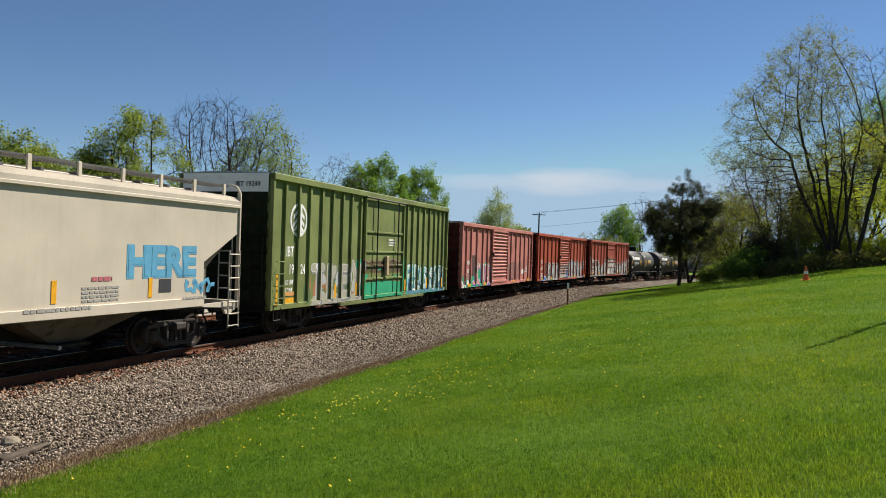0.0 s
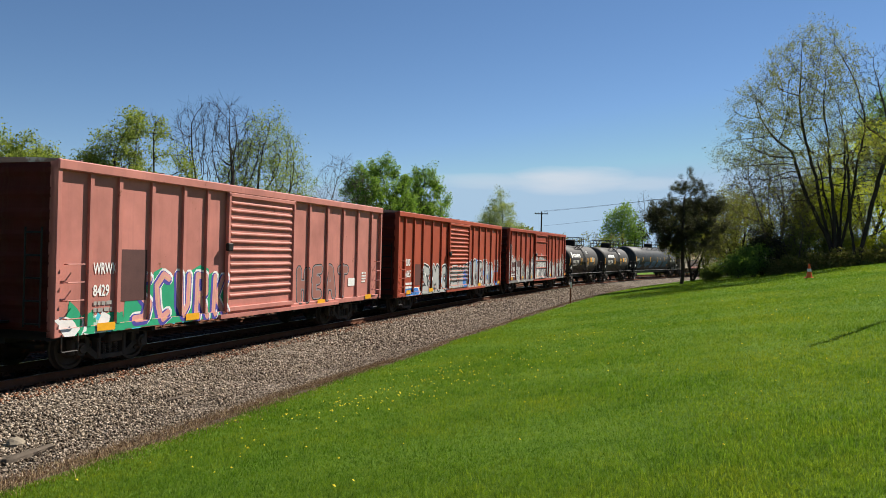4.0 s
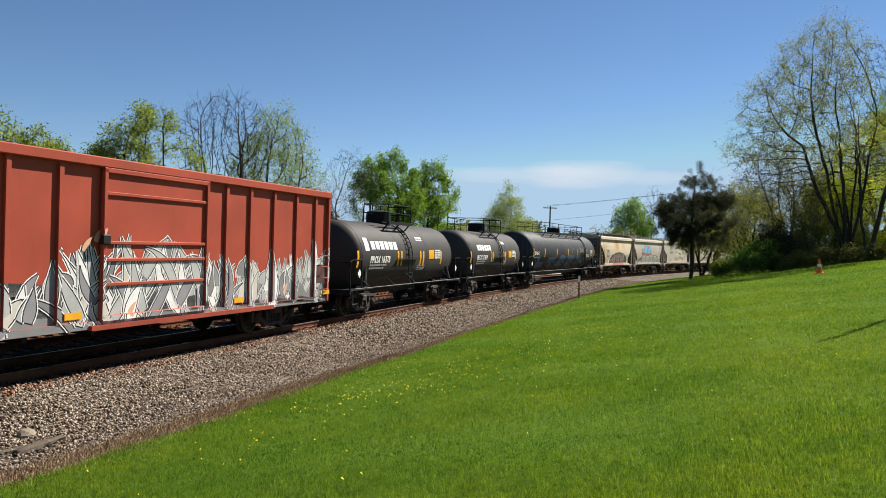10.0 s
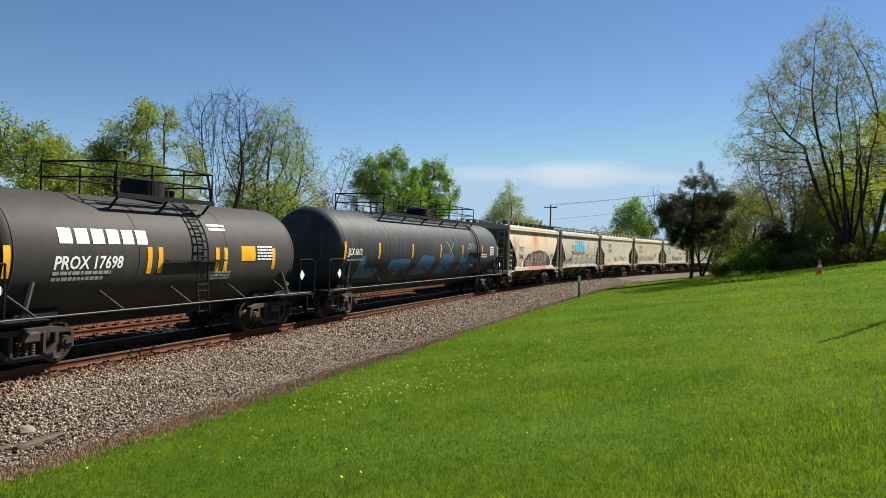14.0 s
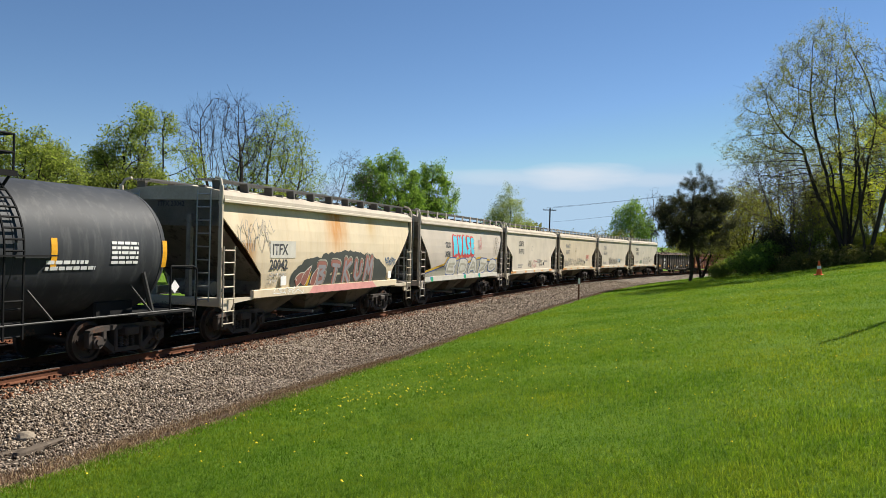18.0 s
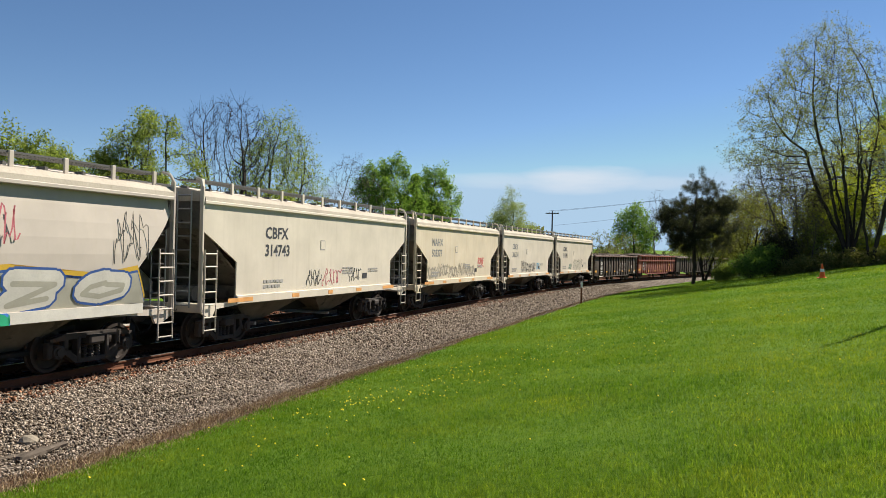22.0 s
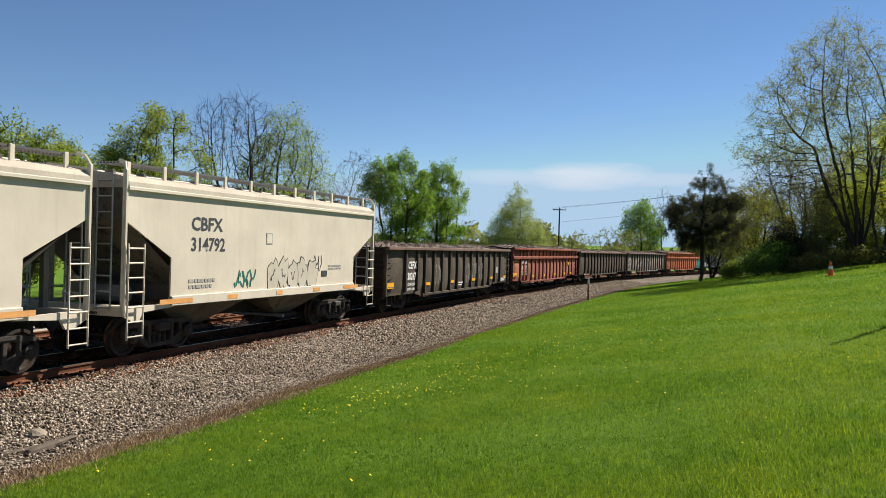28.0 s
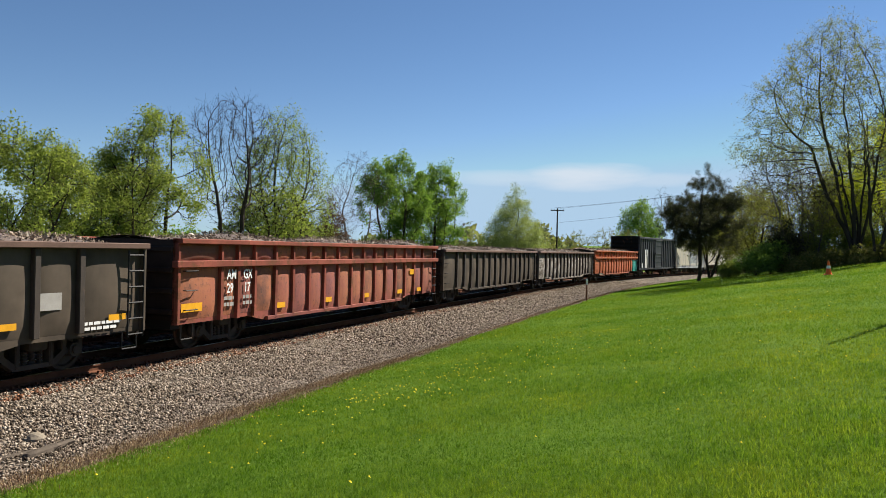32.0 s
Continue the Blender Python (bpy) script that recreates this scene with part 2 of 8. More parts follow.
# ---- sprayed pieces ----
GLYPH = {
    "A": [[(0, 0), (0.4, 1), (0.6, 1), (1, 0)], [(0.2, 0.35), (0.8, 0.35)]],
    "B": [[(0.08, 0), (0.08, 0.95), (0.75, 0.9), (0.8, 0.62), (0.3, 0.5), (0.9, 0.38), (0.85, 0.08), (0.08, 0.05)]],
    "C": [[(0.95, 0.85), (0.5, 0.97), (0.1, 0.7), (0.1, 0.3), (0.5, 0.04), (0.95, 0.15)]],
    "D": [[(0.08, 0.04), (0.08, 0.95), (0.6, 0.92), (0.95, 0.62), (0.92, 0.28), (0.55, 0.05), (0.08, 0.04)]],
    "E": [[(0.95, 0.93), (0.08, 0.95), (0.08, 0.05), (0.95, 0.07)], [(0.1, 0.5), (0.8, 0.52)]],
    "H": [[(0.08, 1), (0.08, 0)], [(0.92, 1), (0.92, 0)], [(0.08, 0.5), (0.92, 0.5)]],
    "I": [[(0.5, 1), (0.5, 0)]],
    "J": [[(0.85, 1), (0.8, 0.2), (0.4, 0.03), (0.05, 0.3)]],
    "K": [[(0.1, 1), (0.1, 0)], [(0.95, 1), (0.2, 0.48), (1, 0)]],
    "L": [[(0.1, 1), (0.1, 0.05), (0.95, 0.05)]],
    "M": [[(0, 0), (0.1, 1), (0.5, 0.4), (0.9, 1), (1, 0)]],
    "N": [[(0.05, 0), (0.08, 1), (0.9, 0.02), (0.95, 1)]],
    "O": [[(0.5, 0.96), (0.12, 0.78), (0.06, 0.3), (0.5, 0.04), (0.92, 0.3), (0.95, 0.75), (0.5, 0.96)]],
    "P": [[(0.1, 0), (0.1, 0.95), (0.85, 0.9), (0.9, 0.55), (0.15, 0.45)]],
    "R": [[(0.08, 0), (0.08, 0.95), (0.85, 0.9), (0.85, 0.55), (0.12, 0.48)], [(0.4, 0.48), (0.95, 0)]],
    "S": [[(0.95, 0.9), (0.3, 0.95), (0.1, 0.7), (0.5, 0.52), (0.9, 0.33), (0.75, 0.06), (0, 0.08)]],
    "T": [[(0, 0.93), (1, 0.95)], [(0.5, 0.95), (0.5, 0)]],
    "U": [[(0.08, 1), (0.1, 0.25), (0.5, 0.04), (0.9, 0.25), (0.92, 1)]],
    "W": [[(0, 1), (0.25, 0), (0.5, 0.6), (0.75, 0), (1, 1)]],
    "Y": [[(0, 1), (0.5, 0.45), (1, 1)], [(0.5, 0.5), (0.45, 0)]],
    "Z": [[(0.05, 0.93), (0.95, 0.93), (0.05, 0.06), (0.95, 0.06)]],
}
SIDES = {}


class Spray:
    """Flat sprayed shapes in x, z, laid one over another, then pressed on the faces of a car's side."""

    def __init__(self, coat=0.0):
        self.bm, self.mats, self.lift, self.coat = bmesh.new(), [], 0.0, coat

    def shape(self, outline, mat):
        if mat not in self.mats:
            self.mats.append(mat)
        self.lift += 0.00002
        f = self.bm.faces.new([self.bm.verts.new((x, -self.lift, z)) for x, z in outline])
        f.material_index = self.mats.index(mat)

    def stroke(self, line, width, mat):
        for a, b in zip(line, line[1:]):
            dx, dz = b[0] - a[0], b[1] - a[1]
            n = math.hypot(dx, dz) + 1e-6
            ox, oz = -dz / n * width / 2, dx / n * width / 2
            self.shape([(a[0] - ox, a[1] - oz), (b[0] - ox, b[1] - oz), (b[0] + ox, b[1] + oz), (a[0] + ox, a[1] + oz)], mat)
        for p in line:
            self.shape([(p[0] + width / 2 * math.cos(k * 0.7854 + 0.39), p[1] + width / 2 * math.sin(k * 0.7854 + 0.39)) for k in range(8)], mat)

    def letters(self, words, x, z, width, height, coats, fat=0.3, seed=1, slant=0.0, wobble=0.06, apiece=False):
        """Fat letters: coats is a row of (extra width, material, shift in x, shift in z)."""
        rnd = random.Random(seed)
        step = width / len(words)
        lines, groups = [], []
        for k, ch in enumerate(words):
            if ch == " ":
                continue
            w, h = step * rnd.uniform(0.74, 0.84), height * rnd.uniform(0.9, 1.06) - fat * step
            x0, z0 = x + step * k + fat * step / 2, z + fat * step / 2 + height * rnd.uniform(-0.03, 0.03)
            for s in GLYPH[ch]:
                pts = [(x0 + (a * 0.92 + slant * b) * (w - fat * step * 0.6) + rnd.uniform(-1, 1) * wobble * step, z0 + b * h + rnd.uniform(-1, 1) * wobble * step) for a, b in s]
                lines.append(pts)
            groups.append(lines[-len(GLYPH[ch]):])
        for some, (extra, mat, sx, sz) in ((g, c) for g in (groups if apiece else [lines]) for c in coats):
            self.lift += self.coat
            for pts in some:
                self.stroke([(a + sx, b + sz) for a, b in pts], fat * step + extra, mat)

    def shard(self, x, z, length, width, turn, bend, coats):
        """A curved flame or arrow that tapers to a point."""
        for grow, mat in coats:
            left, right, q, a = [], [], (x, z), turn
            n = 6
            for k in range(n + 1):
                w = (width / 2) * (1 - (k / n) ** 1.6) * (0.75 + 0.5 * math.sin(math.pi * k / n)) + grow
                nx, nz = -math.cos(a), math.sin(a)
                left.append((q[0] + nx * w, q[1] + nz * w))
                right.append((q[0] - nx * w, q[1] - nz * w))
                q = (q[0] + math.sin(a) * length / n, q[1] + math.cos(a) * length / n)
                a += bend / n
            self.shape(left + right[::-1], mat)

    def press(self, car, label, sides, name="graffiti", curve=None):
        """Lays the paint on each face (x0, x1, z0, z1, y) of the side, cut to that face."""
        bmesh.ops.triangulate(self.bm, faces=self.bm.faces[:])
        whole = bmesh.new()
        keep = bpy.data.meshes.new("mesh")
        self.bm.to_mesh(keep)
        self.bm.free()
        xs = [v.co.x for v in keep.vertices]
        lo, hi = min(xs), max(xs)
        for x0, x1, z0, z1, y in sides:
            if x1 < lo or x0 > hi:
                continue
            one = bmesh.new()
            one.from_mesh(keep)
            for at, way in (((x0, 0, 0), (-1, 0, 0)), ((x1, 0, 0), (1, 0, 0)), ((0, 0, z0), (0, 0, -1)), ((0, 0, z1), (0, 0, 1))):
                bmesh.ops.bisect_plane(one, geom=one.verts[:] + one.edges[:] + one.faces[:], dist=1e-5, plane_co=at, plane_no=way, clear_outer=True)
            for v in one.verts:
                v.co.y += y - 0.002 + (curve(v.co.z) if curve else 0.0)
            cut = bpy.data.meshes.new("mesh")
            one.to_mesh(cut)
            one.free()
            whole.from_mesh(cut)
            bpy.data.meshes.remove(cut)
        bpy.data.meshes.remove(keep)
        return part(name, whole, self.mats, car, label)


def spray(name, colour):
    return surface(name, colour, rough=0.6, coarse=2.5, fine=50, spread=0.15, dent=0.0)


SPRAY = {k: spray(k + " spray", c) for k, c in {
    "silver": (0.4, 0.405, 0.385), "pewter": (0.2, 0.2, 0.195), "chalk": (0.74, 0.73, 0.7), "ink": (0.016, 0.016, 0.018), "azure": (0.05, 0.19, 0.52), "sky": (0.2, 0.42, 0.66),
    "jade": (0.02, 0.31, 0.15), "mint": (0.36, 0.53, 0.44), "deep teal": (0.04, 0.14, 0.13), "steel blue": (0.09, 0.22, 0.33), "salmon": (0.62, 0.28, 0.25), "peach": (0.62, 0.36, 0.22), "violet": (0.07, 0.06, 0.3),
    "rust": (0.34, 0.15, 0.06), "dull green": (0.1, 0.16, 0.06), "mauve": (0.25, 0.24, 0.25), "cyan": (0.07, 0.47, 0.6), "scarlet": (0.5, 0.06, 0.055), "mustard": (0.5, 0.31, 0.03), "navy": (0.03, 0.08, 0.25), "bone": (0.53, 0.5, 0.43), "putty": (0.35, 0.33, 0.26),
    "soot": (0.05, 0.055, 0.048), "brick": (0.28, 0.115, 0.09), "dim blue": (0.035, 0.105, 0.2)}.items()}


# ---- paint of the cars ----
def painted(name, colour, rough=0.55, streak=(0.12, 0.07, 0.04), streaks=0.35, fade=0.25, grime=(0.05, 0.045, 0.04), tags=(), rust=0.0, stains=()):
    """Weathered car paint. tags: sprayed bands (x0, x1, z0, z1, swing, scale, fills, line)."""
    m, nt, bs = nodes_of(name)
    v = coords(nt)
    big, small = noise_fac(nt, v, 0.8, 6, 0.6), noise_fac(nt, v, 26, 5, 0.6)
    c = ramp(nt, big, (0.3, tuple(x * (1 - fade) for x in colour)), (0.7, tuple(min(1, x * (1 + fade)) for x in colour)))
    runs = noise_fac(nt, coords(nt, (4.5, 4.5, 0.35)), 1.0, 8, 0.7)
    c = mix_rgb(nt, maths(nt, "MULTIPLY", ramp(nt, runs, (0.5, 0.0), (0.72, 1.0)), streaks), c, streak)
    sep = nt.nodes.new("ShaderNodeSeparateXYZ")
    nt.links.new(coords(nt), sep.inputs[0])
    x, z = sep.outputs["X"], sep.outputs["Z"]
    low = maths(nt, "SUBTRACT", 1.45, maths(nt, "ADD", z, maths(nt, "MULTIPLY", big, 0.9)))
    c = mix_rgb(nt, maths(nt, "MULTIPLY", ramp(nt, low, (0.0, 0.0), (0.5, 1.0)), 0.45), c, grime)
    if rust:
        w = noise_fac(nt, v, 2.3, 9, 0.72)
        c = mix_rgb(nt, ramp(nt, w, (0.66 - rust, 0.0), (0.74 - rust, 1.0)), c, mix_rgb(nt, small, (0.10, 0.035, 0.015), (0.20, 0.08, 0.04)))
    for at, wide, z_lo, z_hi, tone in stains:
        near = maths(nt, "SUBTRACT", 1.0, maths(nt, "DIVIDE", maths(nt, "ABSOLUTE", maths(nt, "SUBTRACT", x, at)), wide))
        fall = maths(nt, "DIVIDE", maths(nt, "SUBTRACT", z, z_lo), z_hi - z_lo)
        k = maths(nt, "MULTIPLY", maths(nt, "MULTIPLY", ramp(nt, near, (0.0, 0.0), (0.8, 1.0)), ramp(nt, fall, (0.0, 0.0), (0.5, 0.8), (0.99, 1.0), (1.0, 0.3))), ramp(nt, runs, (0.3, 0.4), (0.55, 1.0)))
        c = mix_rgb(nt, k, c, tone)
    for k, (x0, x1, z0, z1, swing, scale, fills, line) in enumerate(tags):
        flat = coords(nt, (1.0, 0.0, 1.0))
        wob = add(nt, "TexNoise", Scale=1.3 * scale, Detail=2.0)
        nt.links.new(flat, wob.inputs["Vector"])
        off = nt.nodes.new("ShaderNodeVectorMath")
        off.operation = "MULTIPLY_ADD"
        nt.links.new(wob.outputs["Color"], off.inputs[0])
        off.inputs[1].default_value = (0.9 / scale, 0, 0.9 / scale)
        nt.links.new(flat, off.inputs[2])
        swirl = add(nt, "TexNoise", Scale=0.8 * scale, Detail=0.6)
        nt.links.new(off.outputs[0], swirl.inputs["Vector"])
        level = maths(nt, "MULTIPLY", swirl.outputs["Fac"], 11.0)
        band, way = maths(nt, "FLOOR", level), maths(nt, "FRACT", level)
        fill = ramp(nt, maths(nt, "FRACT", maths(nt, "MULTIPLY", band, 0.377)), *[(i / len(fills), f) for i, f in enumerate(fills)], constant=True)
        fill = mix_rgb(nt, maths(nt, "MULTIPLY", small, 0.4), fill, tuple(0.6 * f for f in fills[0]))
        fill = mix_rgb(nt, maths(nt, "MULTIPLY", ramp(nt, way, (0.45, 0.0), (0.9, 0.7)), 1.0), fill, tuple(min(0.8, 1.25 * f + 0.02) for f in fills[-1]))
        fill = mix_rgb(nt, maths(nt, "LESS_THAN", way, 0.17), fill, line)
        one = add(nt, "TexNoise", Scale=1.1 * scale ** 0.5, Detail=3.0)
        nt.links.new(coords(nt, (1.0, 0.0, 0.0)), one.inputs["Vector"])
        top = maths(nt, "MULTIPLY_ADD", maths(nt, "SUBTRACT", one.outputs["Fac"], 0.5), 4 * swing, z1)
        gap = maths(nt, "SUBTRACT", top, z)
        fill = mix_rgb(nt, maths(nt, "LESS_THAN", gap, 0.05), fill, tuple(min(1.0, 0.08 + 1.3 * f) for f in fills[-1]))
        fill = mix_rgb(nt, maths(nt, "MULTIPLY", maths(nt, "GREATER_THAN", gap, 0.05), maths(nt, "LESS_THAN", gap, 0.12)), fill, line)
        mask = maths(nt, "GREATER_THAN", gap, 0.0)
        for a, op, b in ((z, "GREATER_THAN", z0), (x, "GREATER_THAN", x0), (x, "LESS_THAN", x1)):
            mask = maths(nt, "MULTIPLY", mask, maths(nt, op, a, b))
        c = mix_rgb(nt, mask, c, fill)
    nt.links.new(c, bs.inputs["Base Color"])
    bs.inputs["Roughness"].default_value = rough
    bs.inputs["Specular IOR Level"].default_value = 0.15
    bump(nt, bs, big, 0.15, 0.02)
    return m


M_STEEL = surface("dark steel", (0.013, 0.012, 0.011), rough=0.6, metal=0.3, coarse=2, fine=40, wear=(0.07, 0.035, 0.02), wear_at=0.58)
M_TRUCK = surface("cast steel truck", (0.045, 0.036, 0.03), rough=0.8, coarse=3, fine=40, spread=0.4, wear=(0.1, 0.05, 0.03), wear_at=0.6)
M_WHEEL = surface("wheel steel", (0.045, 0.034, 0.028), rough=0.6, metal=0.4, coarse=5, fine=50, wear=(0.11, 0.05, 0.028), wear_at=0.55)
M_GRAB = surface("galvanised bar", (0.3, 0.3, 0.29), rough=0.5, metal=0.5, fine=60)
M_WHITE = surface("white letters", (0.75, 0.74, 0.7), rough=0.6, coarse=3, fine=60, spread=0.12, dent=0.0)
M_GREYED = surface("faded letters", (0.32, 0.3, 0.27), rough=0.7, coarse=3, fine=60, dent=0.0)
M_INK = surface("dark letters", (0.045, 0.045, 0.05), rough=0.6, coarse=3, fine=60, dent=0.0)
M_YELLOW = surface("yellow reflector", (0.75, 0.36, 0.02), rough=0.4, coarse=4, fine=60, spread=0.15, dent=0.0)
M_ORANGE = surface("faded orange reflector", (0.62, 0.3, 0.1), rough=0.5, coarse=4, fine=60, dent=0.0)
M_TAN = surface("tan worn paint", (0.4, 0.3, 0.18), rough=0.7, coarse=4, fine=30, spread=0.3)
M_SCRAP = surface("shredded scrap", (0.17, 0.13, 0.11), rough=0.8, metal=0.2, coarse=3, fine=30, spread=0.5)

TRUCK_MESH = {}


def truck_meshes():
    bm = bmesh.new()
    prism(bm, [(-1.1, 0.58), (-0.98, 0.64), (-0.6, 0.66), (0.6, 0.66), (0.98, 0.64), (1.1, 0.58), (1.08, 0.7), (0.7, 0.77), (-0.7, 0.77), (-1.08, 0.7)], -1.08, -0.93)
    prism(bm, [(-0.98, 0.3), (-0.72, 0.38), (-0.44, 0.17), (0.44, 0.17), (0.72, 0.38), (0.98, 0.3), (0.98, 0.38), (0.68, 0.5), (0.36, 0.26), (-0.36, 0.26), (-0.68, 0.5), (-0.98, 0.38)], -1.08, -0.93)
    for sx in (-1, 1):
        box(bm, *sorted((sx * 1.0, sx * 1.12)), -1.08, -0.93, 0.32, 0.66, 0.02)
        box(bm, *sorted((sx * 0.62, sx * 0.74)), -1.08, -0.93, 0.42, 0.68, 0.02)
    for sx in (-1, 1):
        box(bm, *sorted((sx * 0.32, sx * 0.42)), -1.1, -0.92, 0.2, 0.7, 0.02)
        rod(bm, (sx * 0.89, -1.13, 0.44), (sx * 0.89, -0.85, 0.44), 0.14, 10)
        rod(bm, (sx * 0.89, -1.17, 0.44), (sx * 0.89, -1.12, 0.44), 0.09, 8)
    TRUCK_MESH["sideframe"] = mesh_of(bm, M_TRUCK)
    bm = bmesh.new()
    coil = lambda r, z: [(r * math.cos(k * math.tau / 8), -1.0 + r * math.sin(k * math.tau / 8), z) for k in range(8)]
    TRUCK_MESH["spring"] = mesh_of(loft(bm, [coil(0.066 if k % 2 else 0.045, 0.22 + 0.0255 * k) for k in range(12)]), M_TRUCK)
    TRUCK_MESH["bolster"] = mesh_of(boxes((-0.2, 0.2, -1.2, 1.2, 0.52, 0.72), (-0.3, 0.3, -0.3, 0.3, 0.7, 0.86), bevel=0.03), M_TRUCK)
    bm = bmesh.new()
    rod(bm, (0, -1.05, 0), (0, 1.05, 0), 0.085, 10)
    for sy in (-1, 1):
        ring = lambda y, r: [(r * math.cos(k * math.tau / 28), sy * y, r * math.sin(k * math.tau / 28)) for k in range(28)]
        loft(bm, [ring(0.69, 0.12), ring(0.695, 0.2), ring(0.73, 0.33), ring(0.69, 0.36), ring(0.685, 0.455), ring(0.715, 0.455), ring(0.735, 0.425), ring(0.83, 0.42), ring(0.83, 0.355), ring(0.785, 0.33), ring(0.76, 0.2), ring(0.80, 0.12)])
        for k in range(3):
            a = k * math.tau / 3
            box(bm, 0.24 * math.cos(a) - 0.03, 0.24 * math.cos(a) + 0.03, *sorted((sy * 0.77, sy * 0.80)), 0.24 * math.sin(a) - 0.03, 0.24 * math.sin(a) + 0.03)
    TRUCK_MESH["wheelset"] = mesh_of(bm, M_WHEEL)


WHEELS = []


def truck(car, x, name="truck"):
    if not TRUCK_MESH:
        truck_meshes()
    tr = part(name, TRUCK_MESH["bolster"], None, car)
    tr.location = (x, 0, 0)
    for turn in (0, 180):
        part("sideframe", TRUCK_MESH["sideframe"], None, tr).rotation_euler = (0, 0, radians(turn))
        for dx in (-0.17, 0.0, 0.17):
            o = part("spring", TRUCK_MESH["spring"], None, tr)
            o.location, o.rotation_euler = (dx, 0, 0), (0, 0, radians(turn))
    for sx in (-1, 1):
        w = part("wheelset", TRUCK_MESH["wheelset"], None, tr)
        w.location = (sx * 0.89, 0, 0.44)
        WHEELS.append(w)
    return tr


def running_gear(car, half, reach, z_sill=0.95):
    """Trucks, couplers and the centre sill."""
    for sx in (-1, 1):
        truck(car, sx * reach)
        bm = boxes(tuple(sorted((sx * (half - 0.25), sx * (half + 0.28)))) + (-0.09, 0.09, 0.78, 0.98), bevel=0.02)
        box(bm, *sorted((sx * (half + 0.2), sx * (half + 0.56))), -0.17, 0.13, 0.72, 1.02, 0.05)
        part("coupler", bm, M_TRUCK, car)
        part("air_hose", rods(((sx * (half + 0.1), -0.35, 0.85), (sx * (half + 0.35), -0.36, 0.55), (sx * (half + 0.55), -0.2, 0.45)), r=0.025), M_STEEL, car)
    part("centre_sill", boxes((-half + 0.1, half - 0.1, -0.28, 0.28, 0.62, z_sill)), M_STEEL, car)


def rungs(car, x, zs, y=-1.68, width=0.42, mat=None, name="grab_iron"):
    """Each rung a bar of its own, bent back to the wall at its ends."""
    for z in zs:
        a, b = x - width / 2, x + width / 2
        s = 1 if y > 0 else -1
        part(name, rods(((a, y - s * 0.09, z), (a, y, z), (b, y, z), (b, y - s * 0.09, z)), r=0.014, sides=5), mat or M_STEEL, car)


def ladder(car, x, z0, z1, y, width=0.42, mat=None, n=5, name="ladder"):
    lines = [((x - width / 2, y, z0), (x - width / 2, y, z1)), ((x + width / 2, y, z0), (x + width / 2, y, z1))]
    lines += [((x - width / 2, y, z), (x + width / 2, y, z)) for z in np.linspace(z0 + 0.06, z1 - 0.1, n)]
    return part(name, rods(*lines, r=0.02, sides=5), mat or M_STEEL, car)


def stirrup(car, x, y=-1.6, z=0.85, drop=0.34, mat=None):
    part("stirrup_step", rods(((x - 0.2, y, z), (x - 0.2, y, z - drop), (x + 0.2, y, z - drop), (x + 0.2, y, z)), r=0.018, sides=5), mat or M_STEEL, car)


def sticker(car, x0, x1, z0, z1, y, mat, name="reflector"):
    return part(name, boxes((x0, x1, y - 0.004, y, z0, z1)), mat, car)


def bars(car, x, z, y, mat, rows, size=0.05, name="stencil"):
    """Small stencilled data that cannot be read: rows of dashes."""
    bm = bmesh.new()
    for k, width in enumerate(rows):
        at = x
        while at < x + width:
            w = random.uniform(0.06, 0.2)
            box(bm, at, min(at + w, x + width), y - 0.003, y, z - k * size * 1.7, z - k * size * 1.7 + size)
            at += w + 0.03
    return tagged(part(name, bm, mat, car), kind="stuff")


